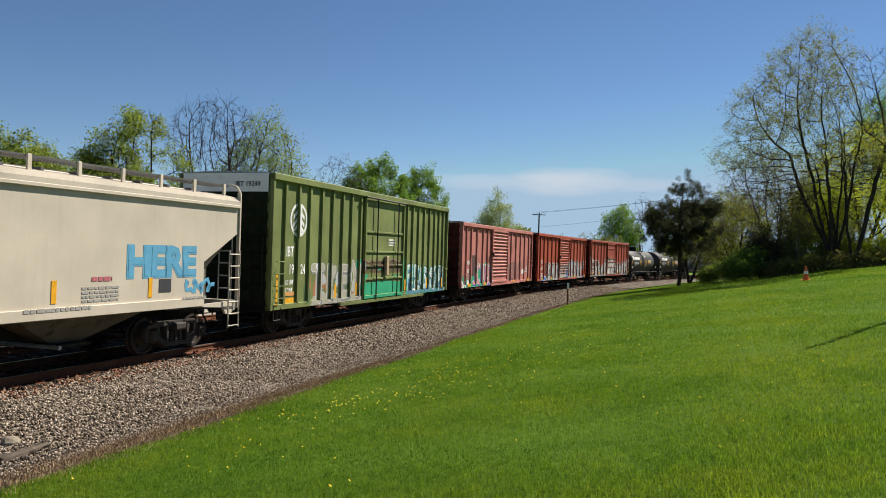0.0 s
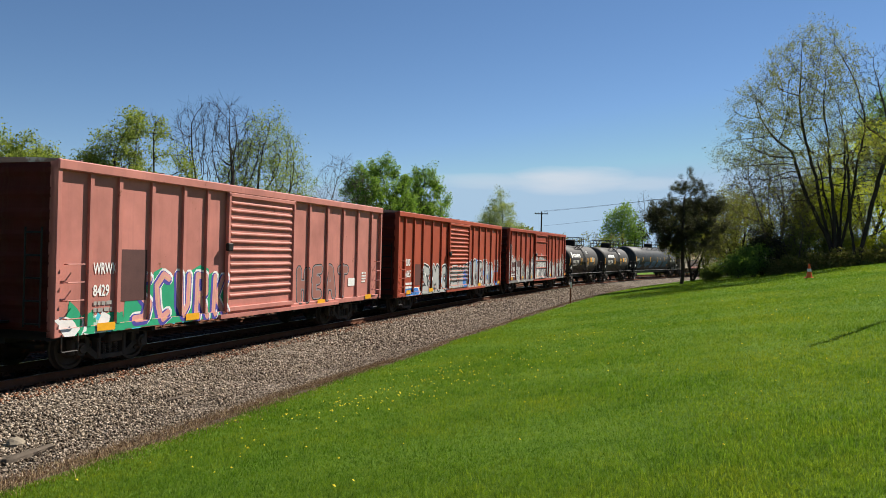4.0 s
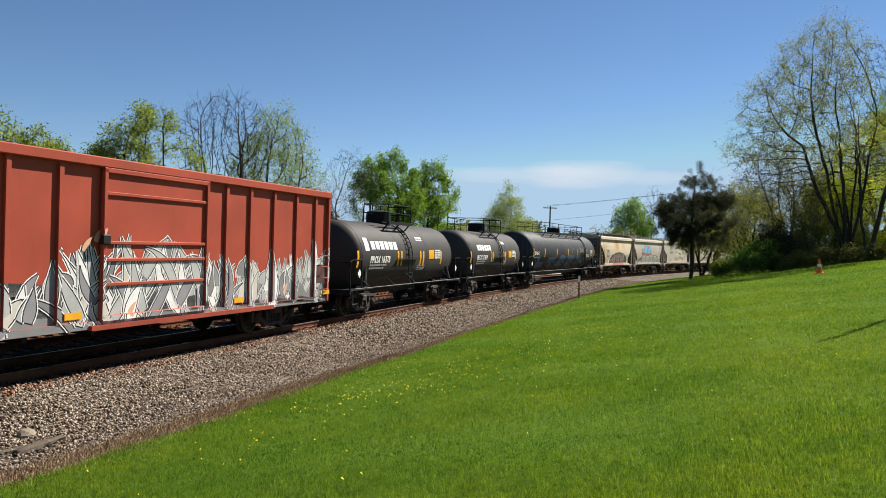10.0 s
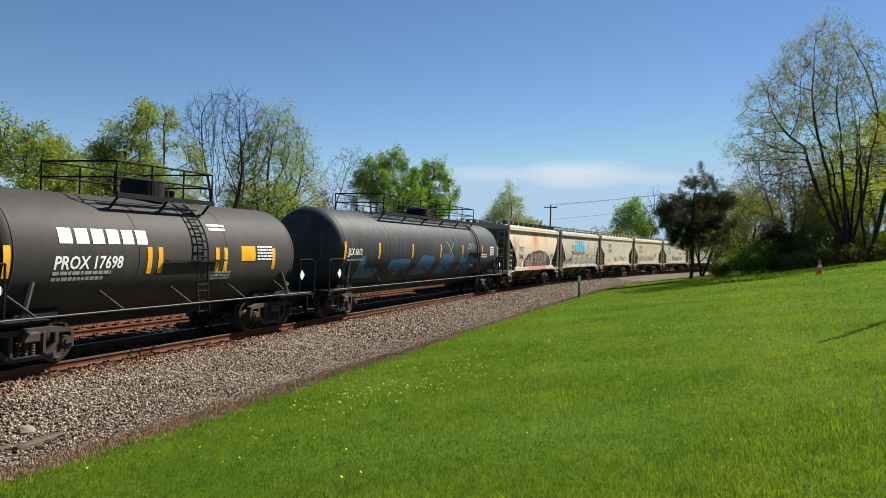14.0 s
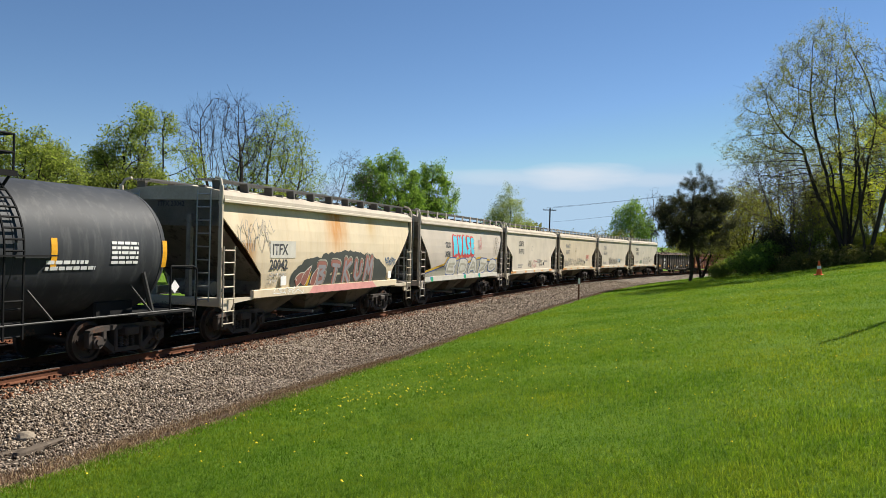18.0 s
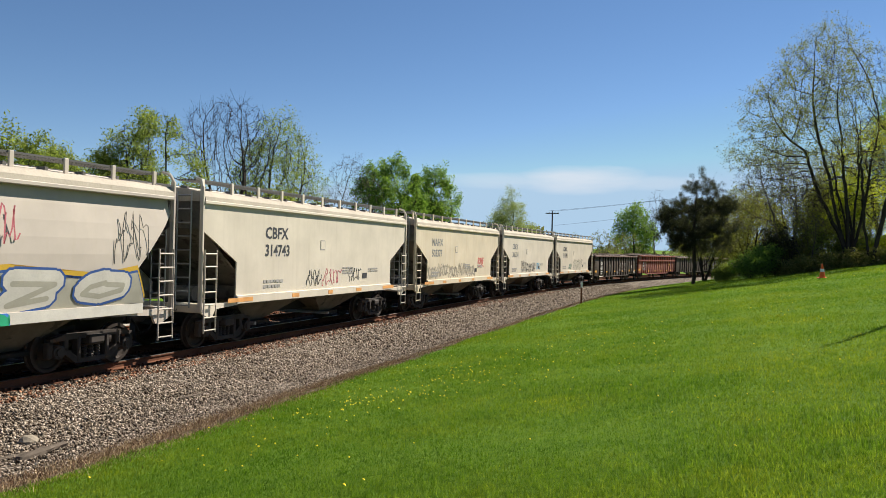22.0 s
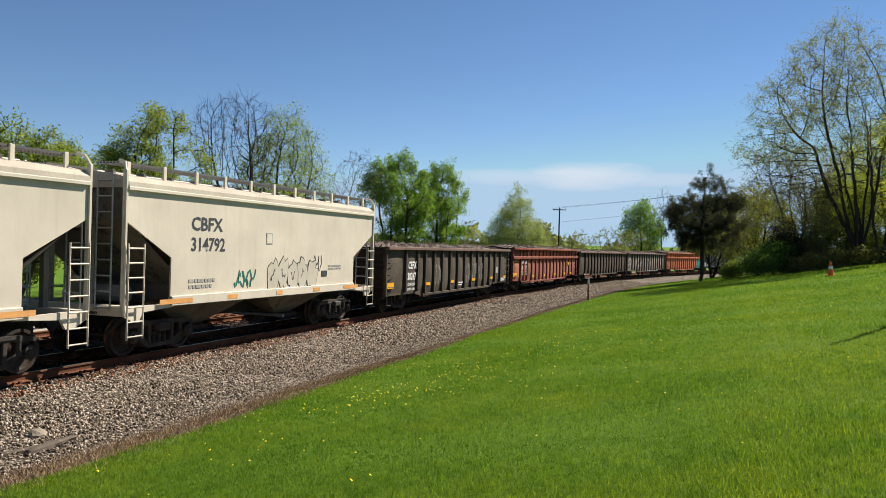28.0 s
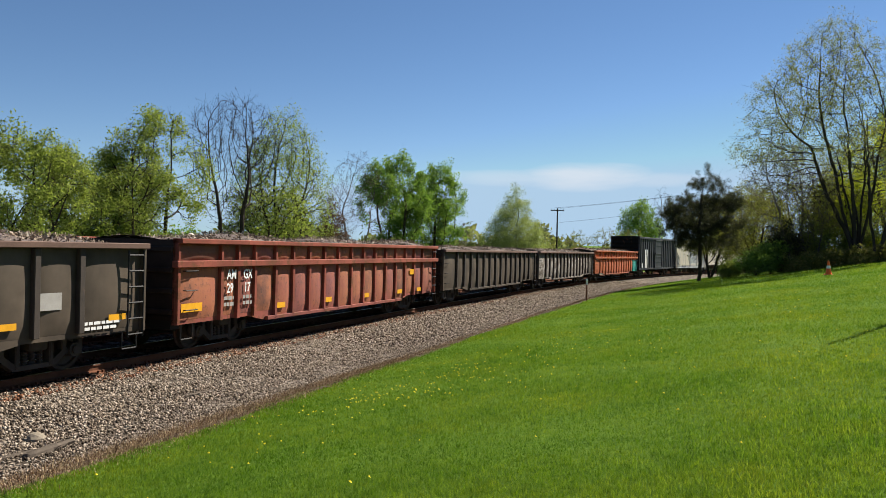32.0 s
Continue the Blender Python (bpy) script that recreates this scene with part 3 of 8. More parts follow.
# ---- boxcars ----
def boxcar(label, u0, u1, zt, zb, paint, end_paint, ribs, door, door_style, reach=5.6, white_end=False, step_zs=None, roof_mat=None, low_door=0.0, grab=None):
    car = thing("boxcar", label, "freight car", "cars of the freight train")
    uc, L = (u0 + u1) / 2, u1 - u0
    half, y = L / 2, 1.5
    dl, dr = door[0] - uc, door[1] - uc
    for s in (-1, 1):
        part("side_panel", boxes(tuple([-half, half]) + tuple(sorted((s * y, s * (y - 0.06)))) + (zb + 0.1, zt - 0.1)), paint, car)
        part("side_sill", boxes((-half, half, *sorted((s * (y - 0.04), s * (y + 0.06))), zb, zb + 0.16), bevel=0.01), paint, car)
        part("eave_rail", boxes((-half, half, *sorted((s * (y - 0.02), s * (y + 0.13))), zt - 0.2, zt), bevel=0.02), paint, car)
        for x in [r - uc for r in ribs] if s < 0 else np.linspace(-half + 1, half - 1, 10):
            if not (dl - 0.05 < x < dr + 0.05):
                part("rib", boxes((x - 0.055, x + 0.055, *sorted((s * y, s * (y + 0.07))), zb + 0.16, zt - 0.2), bevel=0.006), paint, car)
        for x in (-half + 0.06, half - 0.06):
            part("corner_post", boxes((x - 0.06, x + 0.06, *sorted((s * (y - 0.1), s * (y + 0.1))), zb, zt - 0.02), bevel=0.012), paint, car)
    # roof with cross seams
    bm = bmesh.new()
    rows = [[(x, yy, zt + 0.0 + 0.05 * (1 - (yy / 1.6) ** 2)) for yy in (-1.58, -0.8, 0, 0.8, 1.58)] for x in (-half, half)]
    loft(bm, [r + [(r[0][0], 1.5, zt - 0.06), (r[0][0], -1.5, zt - 0.06)] for r in rows])
    for x in np.arange(-half + 0.6, half, 1.2):
        for a, b in ((-1.58, -0.8), (-0.8, 0), (0, 0.8), (0.8, 1.58)):
            f = lambda q: zt + 0.01 + 0.05 * (1 - (q / 1.6) ** 2)
            rod(bm, (x, a, f(a)), (x, b, f(b)), 0.03, 4)
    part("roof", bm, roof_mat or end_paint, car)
    # ends pressed in level ridges
    for s in (-1, 1):
        bm = bmesh.new()
        zs = np.linspace(zb, zt, 41)
        prof = [(s * (half - 0.02 + 0.05 * (0.5 - 0.5 * math.cos(k * math.tau / 5)) ** 2), z) for k, z in enumerate(zs)]
        vs = [[bm.verts.new((x, yy, z)) for x, z in prof] for yy in (-1.44, 1.44)]
        for k in range(40):
            bm.faces.new((vs[0][k], vs[1][k], vs[1][k + 1], vs[0][k + 1]) if s < 0 else (vs[1][k], vs[0][k], vs[0][k + 1], vs[1][k + 1]))
        bmesh.ops.solidify(bm, geom=bm.faces[:], thickness=0.03)
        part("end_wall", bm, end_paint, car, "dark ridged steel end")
        if white_end:
            part("white_band", boxes((*sorted((s * (half + 0.032), s * (half + 0.036))), -1.44, 1.44, zt - 0.55, zt - 0.02)), M_WHITE, car, "white band at the top of the end")
        ladder(car, 0, 1.0, 2.9, 0, 0.4, name="end_ladder").matrix_basis = pose(s * (half + 0.1), -1.15, 0, 0, 0, 90)
        part("end_platform", boxes((*sorted((s * half, s * (half + 0.32))), -0.5, 0.5, 1.05, 1.09)), M_STEEL, car)
        part("bolster_sill", boxes((*sorted((s * (half - 0.25), s * half)), -1.5, 1.5, zb - 0.05, zb + 0.2)), M_STEEL, car)
    for x in np.linspace(-half + 1.4, half - 1.4, 9):
        part("cross_bearer", boxes((x - 0.06, x + 0.06, -1.42, 1.42, zb - 0.12, zb + 0.12)), M_STEEL, car)
    part("floor_pan", boxes((-half, half, -1.45, 1.45, zb + 0.02, zb + 0.1)), M_STEEL, car)
    # door on each side
    for s in (-1, 1):
        d0, d1, zl, zh = dl, dr, zb + 0.2 - low_door, zt - 0.22
        yo = s * (y + 0.06)
        face = part("door", boxes((d0, d1, *sorted((s * (y + 0.02), yo)), zl, zh)), paint, car)
        rails = [(d0 - 0.04, d0 + 0.06, zl, zh), (d1 - 0.06, d1 + 0.04, zl, zh), (d0 - 0.04, d1 + 0.04, zh - 0.08, zh + 0.02), (d0 - 0.04, d1 + 0.04, zl - 0.06, zl + 0.06)]
        for a, b, c, e in rails:
            part("door_rail", boxes((a, b, *sorted((s * (y + 0.03), s * (y + 0.13))), c, e), bevel=0.01), paint, face)
        if door_style == "ridged":
            for z in np.arange(zl + 0.3, zh - 0.25, 0.2):
                part("door_ridge", boxes((d0 + 0.1, d1 - 0.1, *sorted((yo - s * 0.01, s * (y + 0.11))), z, z + 0.09), bevel=0.03), paint, face)
        else:
            for z in (zl + 0.62, zl + 1.1, zl + 1.62, zl + 2.35) if door_style == "plug" else (zl + 0.65, zl + 1.15, zl + 1.5, zl + 2.5):
                part("door_beam", boxes((d0 + 0.06, d1 - 0.06, *sorted((yo - s * 0.01, s * (y + 0.11))), z, z + 0.07), bevel=0.01), paint, face)
        if door_style == "plug":
            for x in (d0 + 0.25 * (d1 - d0), d0 + 0.8 * (d1 - d0)):
                part("lock_rod", rods(((x, s * (y + 0.17), zl - 0.1), (x, s * (y + 0.17), zh + 0.05)), r=0.025), M_STEEL, face)
            xm = d0 + 0.52 * (d1 - d0)
            part("lock_box", boxes((xm - 0.12, xm + 0.12, *sorted((s * (y + 0.08), s * (y + 0.2))), zl + 0.75, zl + 1.5), bevel=0.02), M_TAN if s < 0 else paint, face, "pale lock box of the door")
            part("door_track", boxes((d0 - 2.0, d1 + 2.4, *sorted((s * (y + 0.08), s * (y + 0.16))), zb + 0.0 - low_door, zb + 0.1 - low_door)), paint, car)
            part("upper_track", rods(((d0 - 0.2, s * (y + 0.2), zh), (d1 + 0.1, s * (y + 0.2), zh)), r=0.03), M_STEEL, car)
        else:
            part("lock_lever", boxes((d0 - 0.12, d0 + 0.1, *sorted((s * (y + 0.1), s * (y + 0.2))), zl + 1.5, zl + 1.7), bevel=0.02), M_STEEL, face)
            part("door_track", boxes((d0 - 0.3, d1 + 3.0, *sorted((s * (y + 0.06), s * (y + 0.14))), zb - 0.02, zb + 0.08)), paint, car)
    for s in (-1, 1):
        for x in (-half + 0.42, half - 0.42):
            rungs(car, x, step_zs or (1.15, 1.5, 1.85, 2.2), s * 1.68, mat=grab or paint)
            stirrup(car, x, s * 1.56, zb + 0.05, mat=M_STEEL)
    running_gear(car, half, reach)
    MOVERS.append((car, uc, reach))
    zl, zh = zb + 0.2 - low_door, zt - 0.22
    faces = [(-half, half, zb + 0.16, zt - 0.2, -y), (-half, half, zb, zb + 0.16, -y - 0.06), (dl + 0.06, dr - 0.06, zl + 0.06, zh - 0.08, -y - 0.06)]
    faces += [(r - uc - 0.05, r - uc + 0.05, zb + 0.16, zt - 0.2, -y - 0.07) for r in ribs if not (dl - 0.05 < r - uc < dr + 0.05)]
    faces += [(x - 0.05, x + 0.05, zb + 0.16, zt - 0.2, -y - 0.1) for x in (-half + 0.06, half - 0.06)]
    faces += [(a, b, c, e, -y - 0.13) for a, b, c, e in ((dl - 0.03, dl + 0.05, zl, zh), (dr - 0.05, dr + 0.03, zl, zh), (dl - 0.03, dr + 0.03, zl - 0.05, zl + 0.05))]
    if door_style == "ridged":
        faces += [(dl + 0.12, dr - 0.12, z + 0.02, z + 0.07, -y - 0.11) for z in np.arange(zl + 0.3, zh - 0.25, 0.2) if z < 2.6]
    SIDES[car.name] = faces
    return car, uc, half

# Red of the boxcars taken darker, so the ends carry painted shade.
SHADED_RED = painted("maroon end paint darkened as shade", (0.1, 0.022, 0.017), rough=0.7)
GREEN = painted("green car paint", (0.17, 0.2, 0.068), fade=0.25, streaks=0.35, streak=(0.1, 0.07, 0.03), tags=(
    (-1.75, 2.05, 1.75, 2.25, 0.12, 1.5, ((0.1, 0.06, 0.03), (0.14, 0.085, 0.045), (0.1, 0.14, 0.05), (0.12, 0.07, 0.035)), (0.08, 0.06, 0.03)),), rust=0.0)
# Shaded copy of the green car paint, for its end walls.
SHADED_GREEN = painted("green end paint darkened as shade", (0.022, 0.032, 0.016), rough=0.7)
ROSE = painted("faded rose red paint", (0.46, 0.18, 0.145), fade=0.2, streaks=0.3, streak=(0.24, 0.1, 0.085), rust=0.02)
SCARLET = painted("orange red car paint", (0.36, 0.07, 0.036), fade=0.14, streaks=0.25, streak=(0.22, 0.055, 0.035))
BRICK = painted("brick red car paint", (0.34, 0.064, 0.036), fade=0.14, streaks=0.25, streak=(0.2, 0.05, 0.04))
DATA_PATCH = surface("dark data panel", (0.085, 0.035, 0.03), rough=0.7, coarse=2, fine=30, dent=0.0)
ROOF_RUST = surface("rusty galvanised roof", (0.24, 0.16, 0.13), rough=0.7, coarse=1.5, fine=20, wear=(0.45, 0.43, 0.4), wear_at=0.55)


def flames(sp, x0, x1, base, top, n, seed, fills, line, rim):
    """Interlocked curved shards, pale over dark, their tips along a ragged line."""
    rnd = random.Random(seed)
    for k in range(n):
        x = x0 + (x1 - x0) * rnd.random()
        peak = top(x) * rnd.uniform(0.85, 1.12)
        low = base + (peak - base) * rnd.uniform(-0.05, 0.7) * (1 - 0.15 * k / n)
        long = max(0.35, (peak - low) * rnd.uniform(0.8, 1.05))
        sp.shard(x, low, long, rnd.uniform(0.14, 0.34), rnd.uniform(-0.75, 0.75), rnd.uniform(-1.1, 1.1), ((0.045, rim), (0.022, line), (-0.004, rnd.choice(fills))))


def spray_green(car, uc):
    C, sp = SPRAY, Spray()
    rnd = random.Random(3)
    for k in range(26):
        x, z = rnd.uniform(4.6, 8.4), rnd.uniform(0.9, 1.6)
        sp.shard(x - uc, z, rnd.uniform(0.3, 0.8), rnd.uniform(0.25, 0.5), rnd.uniform(-1, 1), rnd.uniform(-1, 1), ((0.0, C[rnd.choice(("rust", "mauve", "dull green", "silver"))]),))
    sp.shape([(4.7 - uc, 0.82), (8.6 - uc, 0.82), (8.6 - uc, 1.15), (7.4 - uc, 1.0), (6.2 - uc, 1.2), (5.0 - uc, 1.1)], C["putty"])
    sp.letters("TKEY", 4.85 - uc, 0.86, 3.85, 1.28, ((0.1, C["pewter"], 0.05, -0.03), (0.02, C["bone"], 0, 0), (-0.04, C["putty"], 0, 0)), fat=0.27, seed=2)
    sp.press(car, "grey block letters over rust-brown and violet patches", SIDES[car.name])
    sp = Spray()
    for x0, x1, z0, z1 in ((8.5, 12.6, 0.7, 1.42), (8.1, 8.65, 1.2, 2.25), (8.6, 9.1, 1.5, 1.72), (12.35, 12.85, 1.1, 2.4), (11.2, 12.4, 1.5, 1.62), (9.9, 10.4, 1.85, 1.92)):
        sp.shape([(x0 - uc, z0), (x1 - uc, z0 + 0.03), (x1 - uc - 0.04, z1 - 0.05), ((x0 + x1) / 2 - uc, z1 + 0.04), (x0 - uc + 0.05, z1 - 0.02)], C["jade"])
    sp.press(car, "bright green spray over the foot of the door", SIDES[car.name])
    sp = Spray()
    sp.shape([(12.9 - uc, 0.82), (17.85 - uc, 0.82), (17.8 - uc, 1.85), (16.6 - uc, 2.0), (15.4 - uc, 1.85), (14.2 - uc, 2.02), (13.0 - uc, 1.8)], C["mint"])
    sp.shape([(12.95 - uc, 0.82), (17.8 - uc, 0.82), (17.8 - uc, 1.3), (16.4 - uc, 1.15), (15.0 - uc, 1.38), (13.8 - uc, 1.2), (12.95 - uc, 1.35)], C["steel blue"])
    sp.letters("PEBEP", 12.9 - uc, 0.84, 5.0, 1.25, ((0.14, C["jade"], 0.0, -0.04), (0.09, C["ink"], 0.03, -0.01), (-0.02, C["steel blue"], 0.01, -0.05), (-0.08, C["mint"], 0, 0.05), (-0.24, C["chalk"], -0.02, 0.09)), fat=0.3, seed=5)
    for k in range(40):
        x, z = rnd.uniform(13.0, 17.6) - uc, rnd.uniform(0.95, 1.8)
        sp.shard(x, z, rnd.uniform(0.12, 0.5), rnd.uniform(0.08, 0.25), rnd.uniform(-2, 2), rnd.uniform(-2, 2), ((0.0, C[rnd.choice(("steel blue", "mint", "chalk", "deep teal", "sky"))]),))
    sp.press(car, "mint, white and blue bubble letters outlined in black", SIDES[car.name])


def spray_rose(car, uc):
    C, sp = SPRAY, Spray()
    rnd = random.Random(4)
    for k in range(30):
        x = rnd.uniform(20.8, 24.8) if k < 20 else rnd.uniform(21, 22.3)
        sp.shard(x - uc, 0.82, rnd.uniform(0.25, 0.7), rnd.uniform(0.2, 0.5), rnd.uniform(-0.9, 0.9), rnd.uniform(-1, 1), ((0.0, C[rnd.choice(("jade", "mint", "cyan", "chalk", "jade"))]),))
    for x, h in ((23.0, 1.95), (23.6, 2.1), (24.3, 2.0), (25.0, 2.15), (25.6, 2.0)):
        sp.shape([(x - 0.5 - uc, 0.82), (x + 0.5 - uc, 0.82), (x + 0.45 - uc, h - 0.15), (x + 0.1 - uc, h), (x - 0.42 - uc, h - 0.2)], C["jade"])
    sp.letters("SCURK", 22.75 - uc, 0.86, 3.5, 1.2, ((0.12, C["chalk"], 0, 0), (0.08, C["violet"], -0.03, -0.03), (-0.02, C["salmon"], 0, 0), (-0.14, C["peach"], 0.02, -0.03)), fat=0.25, seed=6, wobble=0.06)
    sp.press(car, "salmon and violet letters on a green cloud", SIDES[car.name])
    sp = Spray()
    sp.letters("HEAT", 29.8 - uc, 0.98, 3.6, 1.15, ((0.1, C["ink"], 0, 0), (0.03, C["mauve"], 0, 0), (-0.03, C["brick"], 0, 0)), fat=0.3, seed=7)
    sp.press(car, "faint grey outlined letters", SIDES[car.name])


def spray_scarlet(car, uc):
    C, sp = SPRAY, Spray()
    sp.shape([(40.55 - uc, 0.73), (52.2 - uc, 0.73), (52.2 - uc, 1.0), (40.55 - uc, 0.98)], C["silver"])
    for words, x, w, top, seed in (("SMOEK", 40.55, 6.4, 1.2, 8), ("THERD", 46.6, 5.8, 1.38, 9)):
        if seed == 9:
            for a, b, c, e in ((46.3, 0.76, 0.9, 1.1), (47.3, 0.9, 0.5, 1.2), (48.6, 1.6, 0.5, 0.6), (50.7, 1.1, 0.4, 0.9)):
                sp.shape([(a - uc, b), (a + c - uc, b), (a + c * 0.9 - uc, b + e), (a + c * 0.5 - uc, b + e * 1.12), (a + 0.05 - uc, b + e * 0.9)], C["azure"])
        sp.letters(words, x - uc, 0.76, w, top, ((0.24, C["chalk"], 0.0, 0.02), (0.18, C["ink"], 0.0, 0.0), (0.02, C["pewter"], 0.03, -0.03), (0.0, C["silver"], 0, 0.0)), fat=0.25, seed=seed, wobble=0.03)
        for k in range(9):
            rnd = random.Random(seed * 20 + k)
            sp.shard(x - uc + rnd.uniform(0.3, w - 0.3), rnd.uniform(0.85, 1.6), rnd.uniform(0.2, 0.45), 0.12, rnd.uniform(-1.5, 1.5), rnd.uniform(-1, 1), ((0.0, C[rnd.choice(("ink", "ink", "chalk", "pewter"))]),))
    for k, (a, b) in enumerate(((43.1, 1.15), (50.25, 1.35), (51.6, 1.2))):
        sp.shard(a - uc, b, 0.42, 0.22, 0.15, -0.5, ((0.03, C["chalk"]), (0.0, C["sky" if k != 1 else "azure"])))
    sp.press(car, "silver block letters outlined in black and white with blue patches", SIDES[car.name])
    sp = Spray()
    sp.shape([(38.7 - uc, 0.74), (40.2 - uc, 0.74), (40.42 - uc, 0.88), (40.3 - uc, 1.06), (38.75 - uc, 1.1)], C["chalk"])
    sp.shape([(38.72 - uc, 0.75), (40.15 - uc, 0.75), (40.34 - uc, 0.88), (40.22 - uc, 1.03), (38.78 - uc, 1.06)], C["azure"])
    sp.letters("TOKE", 39.0 - uc, 0.8, 0.9, 0.2, ((0.0, C["ink"], 0, 0),), fat=0.13, seed=11)
    sp.letters("TKO", 52.5 - uc, 1.86, 0.75, 0.3, ((0.12, C["chalk"], 0, 0), (0.06, C["ink"], 0, 0), (0.0, C["pewter"], 0, 0)), fat=0.3, seed=12, wobble=0.02)
    sp.letters("CTW", 52.55 - uc, 1.6, 0.75, 0.28, ((0.12, C["chalk"], 0, 0), (0.06, C["ink"], 0, 0), (0.0, C["pewter"], 0, 0)), fat=0.3, seed=13, wobble=0.02)
    sp.shape([(52.45 - uc, 1.5), (53.2 - uc, 1.5), (53.25 - uc, 1.58), (52.5 - uc, 1.58)], C["azure"])
    sp.shape([(52.5 - uc, 0.76), (53.3 - uc, 0.76), (53.32 - uc, 0.98), (52.5 - uc, 1.0)], C["azure"])
    sp.press(car, "small blue panels and outlined tags", SIDES[car.name])


def spray_brick(car, uc):
    C = SPRAY
    line = lambda x: np.interp(x + uc, (55.5, 55.8, 56.2, 56.6, 57.2, 57.6, 58.4, 59.0, 59.6, 60.4, 61.0, 61.6, 62.4, 63.2, 64.2, 65.2, 66.0, 67.0, 68.2, 69.4, 70.4, 71.3),
                               (3.0, 3.3, 3.0, 2.6, 2.2, 2.5, 2.55, 2.05, 1.85, 2.35, 1.95, 2.75, 2.3, 2.85, 2.7, 2.5, 2.35, 2.2, 2.25, 2.4, 2.6, 2.5)) - 0.15
    fills = [C[k] for k in ("silver", "chalk", "pewter", "mauve", "bone", "silver")]
    sp = Spray()
    body = np.linspace(55.55, 71.3, 60) - uc
    sp.shape([(x, 0.76) for x in (body[0], body[-1])] + [(x, line(x) * 0.64 + 0.12 * math.sin(9 * x)) for x in body[::-1]], C["pewter"])
    flames(sp, 55.6 - uc, 71.2 - uc, 0.78, line, 210, 14, fills, C["ink"], C["chalk"])
    for x, z in ((57.9, 2.2), (61.4, 2.3), (61.7, 2.5), (62.6, 0.95), (68.8, 1.1)):
        sp.shard(x - uc, z, 0.4, 0.14, 0.4, 0.6, ((0.0, C["peach"]),))
    sp.press(car, "interlocked white, silver and black flame-shaped letters", SIDES[car.name])
    for a, b, c, e in ((56.2, 57.22, 0.8, 2.2), (57.55, 58.35, 1.75, 2.12), (59.2, 59.55, 1.4, 1.95), (70.55, 71.1, 1.35, 1.9)):
        sticker(car, a - uc, b - uc, c, e, -1.518, DATA_PATCH, "data_panel")


def make_boxcars():
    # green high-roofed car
    car, uc, h = boxcar("tall green boxcar with ribbed sides, plug door and sprayed graffiti", 2.3, 18.2, 4.74, 0.8, GREEN, SHADED_GREEN,
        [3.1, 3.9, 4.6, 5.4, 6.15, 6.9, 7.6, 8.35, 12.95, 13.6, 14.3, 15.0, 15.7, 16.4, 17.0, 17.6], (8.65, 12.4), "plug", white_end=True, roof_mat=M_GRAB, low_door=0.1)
    y = -1.506
    bm = bmesh.new()
    ring = lambda r, yy: [(math.cos(a) * r, yy, math.sin(a) * r) for a in np.linspace(0, math.tau, 40, endpoint=False)]
    a, b = ([bm.verts.new(p) for p in ring(r, 0)] for r in (0.52, 0.43))
    for k in range(40):
        bm.faces.new((a[k - 1], a[k], b[k], b[k - 1]))
    for q in [((-0.06, -0.43), (0.06, -0.43), (0.06, 0.43), (-0.06, 0.43))] + [((sx * 0.09, zz), (sx * 0.09, zz + 0.13), (sx * 0.33, zz - 0.07), (sx * 0.33, zz - 0.2)) for sx in (-1, 1) for zz in (0.2, -0.03, -0.24)]:
        bm.faces.new([bm.verts.new((p[0], 0, p[1])) for p in q])
    part("round_emblem", bm, M_WHITE, car, "white ring with a plain tree shape").location = (3.95 - uc, y, 3.46)
    sticker(car, 3.85 - uc, 3.95 - uc, 2.98, 3.94, -1.603, M_WHITE, "emblem_bar")
    for words, size, x, z in (("IBT", 0.42, 3.25, 2.36), ("19", 0.42, 3.42, 1.83), ("24", 0.42, 4.12, 1.83), ("9", 0.42, 5.12, 1.83), ("LD LMT", 0.19, 3.25, 1.52), ("LT WT", 0.19, 3.25, 1.28)):
        lettering(words, size, M_WHITE, car, x - uc, y, z, squeeze=0.72)
    lettering("IBT 19249", 0.2, M_INK, car, 0, 0, 0).matrix_basis = pose(-h - 0.045, -0.35, 4.35, 0, 0, -90)
    sticker(car, 3.2 - uc, 3.75 - uc, 0.86, 1.12, -1.51, M_YELLOW)
    sticker(car, 3.2 - uc, 3.75 - uc, 1.18, 1.3, -1.51, M_ORANGE)
    sticker(car, 2.55 - uc, 2.65 - uc, 0.95, 1.85, -1.605, M_YELLOW)
    for u in (6.25, 8.1, 12.6, 15.2, 17.3):
        sticker(car, u - uc, u + 0.13 - uc, 1.0, 1.45, -1.608 if u != 8.1 else -1.51, M_YELLOW)
    bars(car, 10.9 - uc, 3.0, -1.57, M_WHITE, (0.7, 0.7, 0.5), 0.06)
    bars(car, 16.2 - uc, 1.7, -1.51, M_WHITE, (0.4, 0.4, 0.4), 0.07)
    # rose car with level-ridged door
    spray_green(car, uc)
    car, uc, h = boxcar("faded rose-red boxcar with ridged door and graffiti along its sill", 20.6, 35.95, 4.2, 0.8, ROSE, SHADED_RED,
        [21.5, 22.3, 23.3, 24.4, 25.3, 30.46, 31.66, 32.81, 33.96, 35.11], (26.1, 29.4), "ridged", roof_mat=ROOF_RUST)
    lettering("WRWK", 0.32, M_WHITE, car, 21.64 - uc, -1.512, 2.0, squeeze=0.6)
    lettering("8429", 0.32, M_WHITE, car, 21.64 - uc, -1.512, 1.55, squeeze=0.7)
    bars(car, 21.66 - uc, 1.36, -1.512, M_GREYED, (0.5, 0.5), 0.08)
    sticker(car, 22.4 - uc, 23.2 - uc, 1.4, 2.5, -1.5035, DATA_PATCH, "paint_patch")
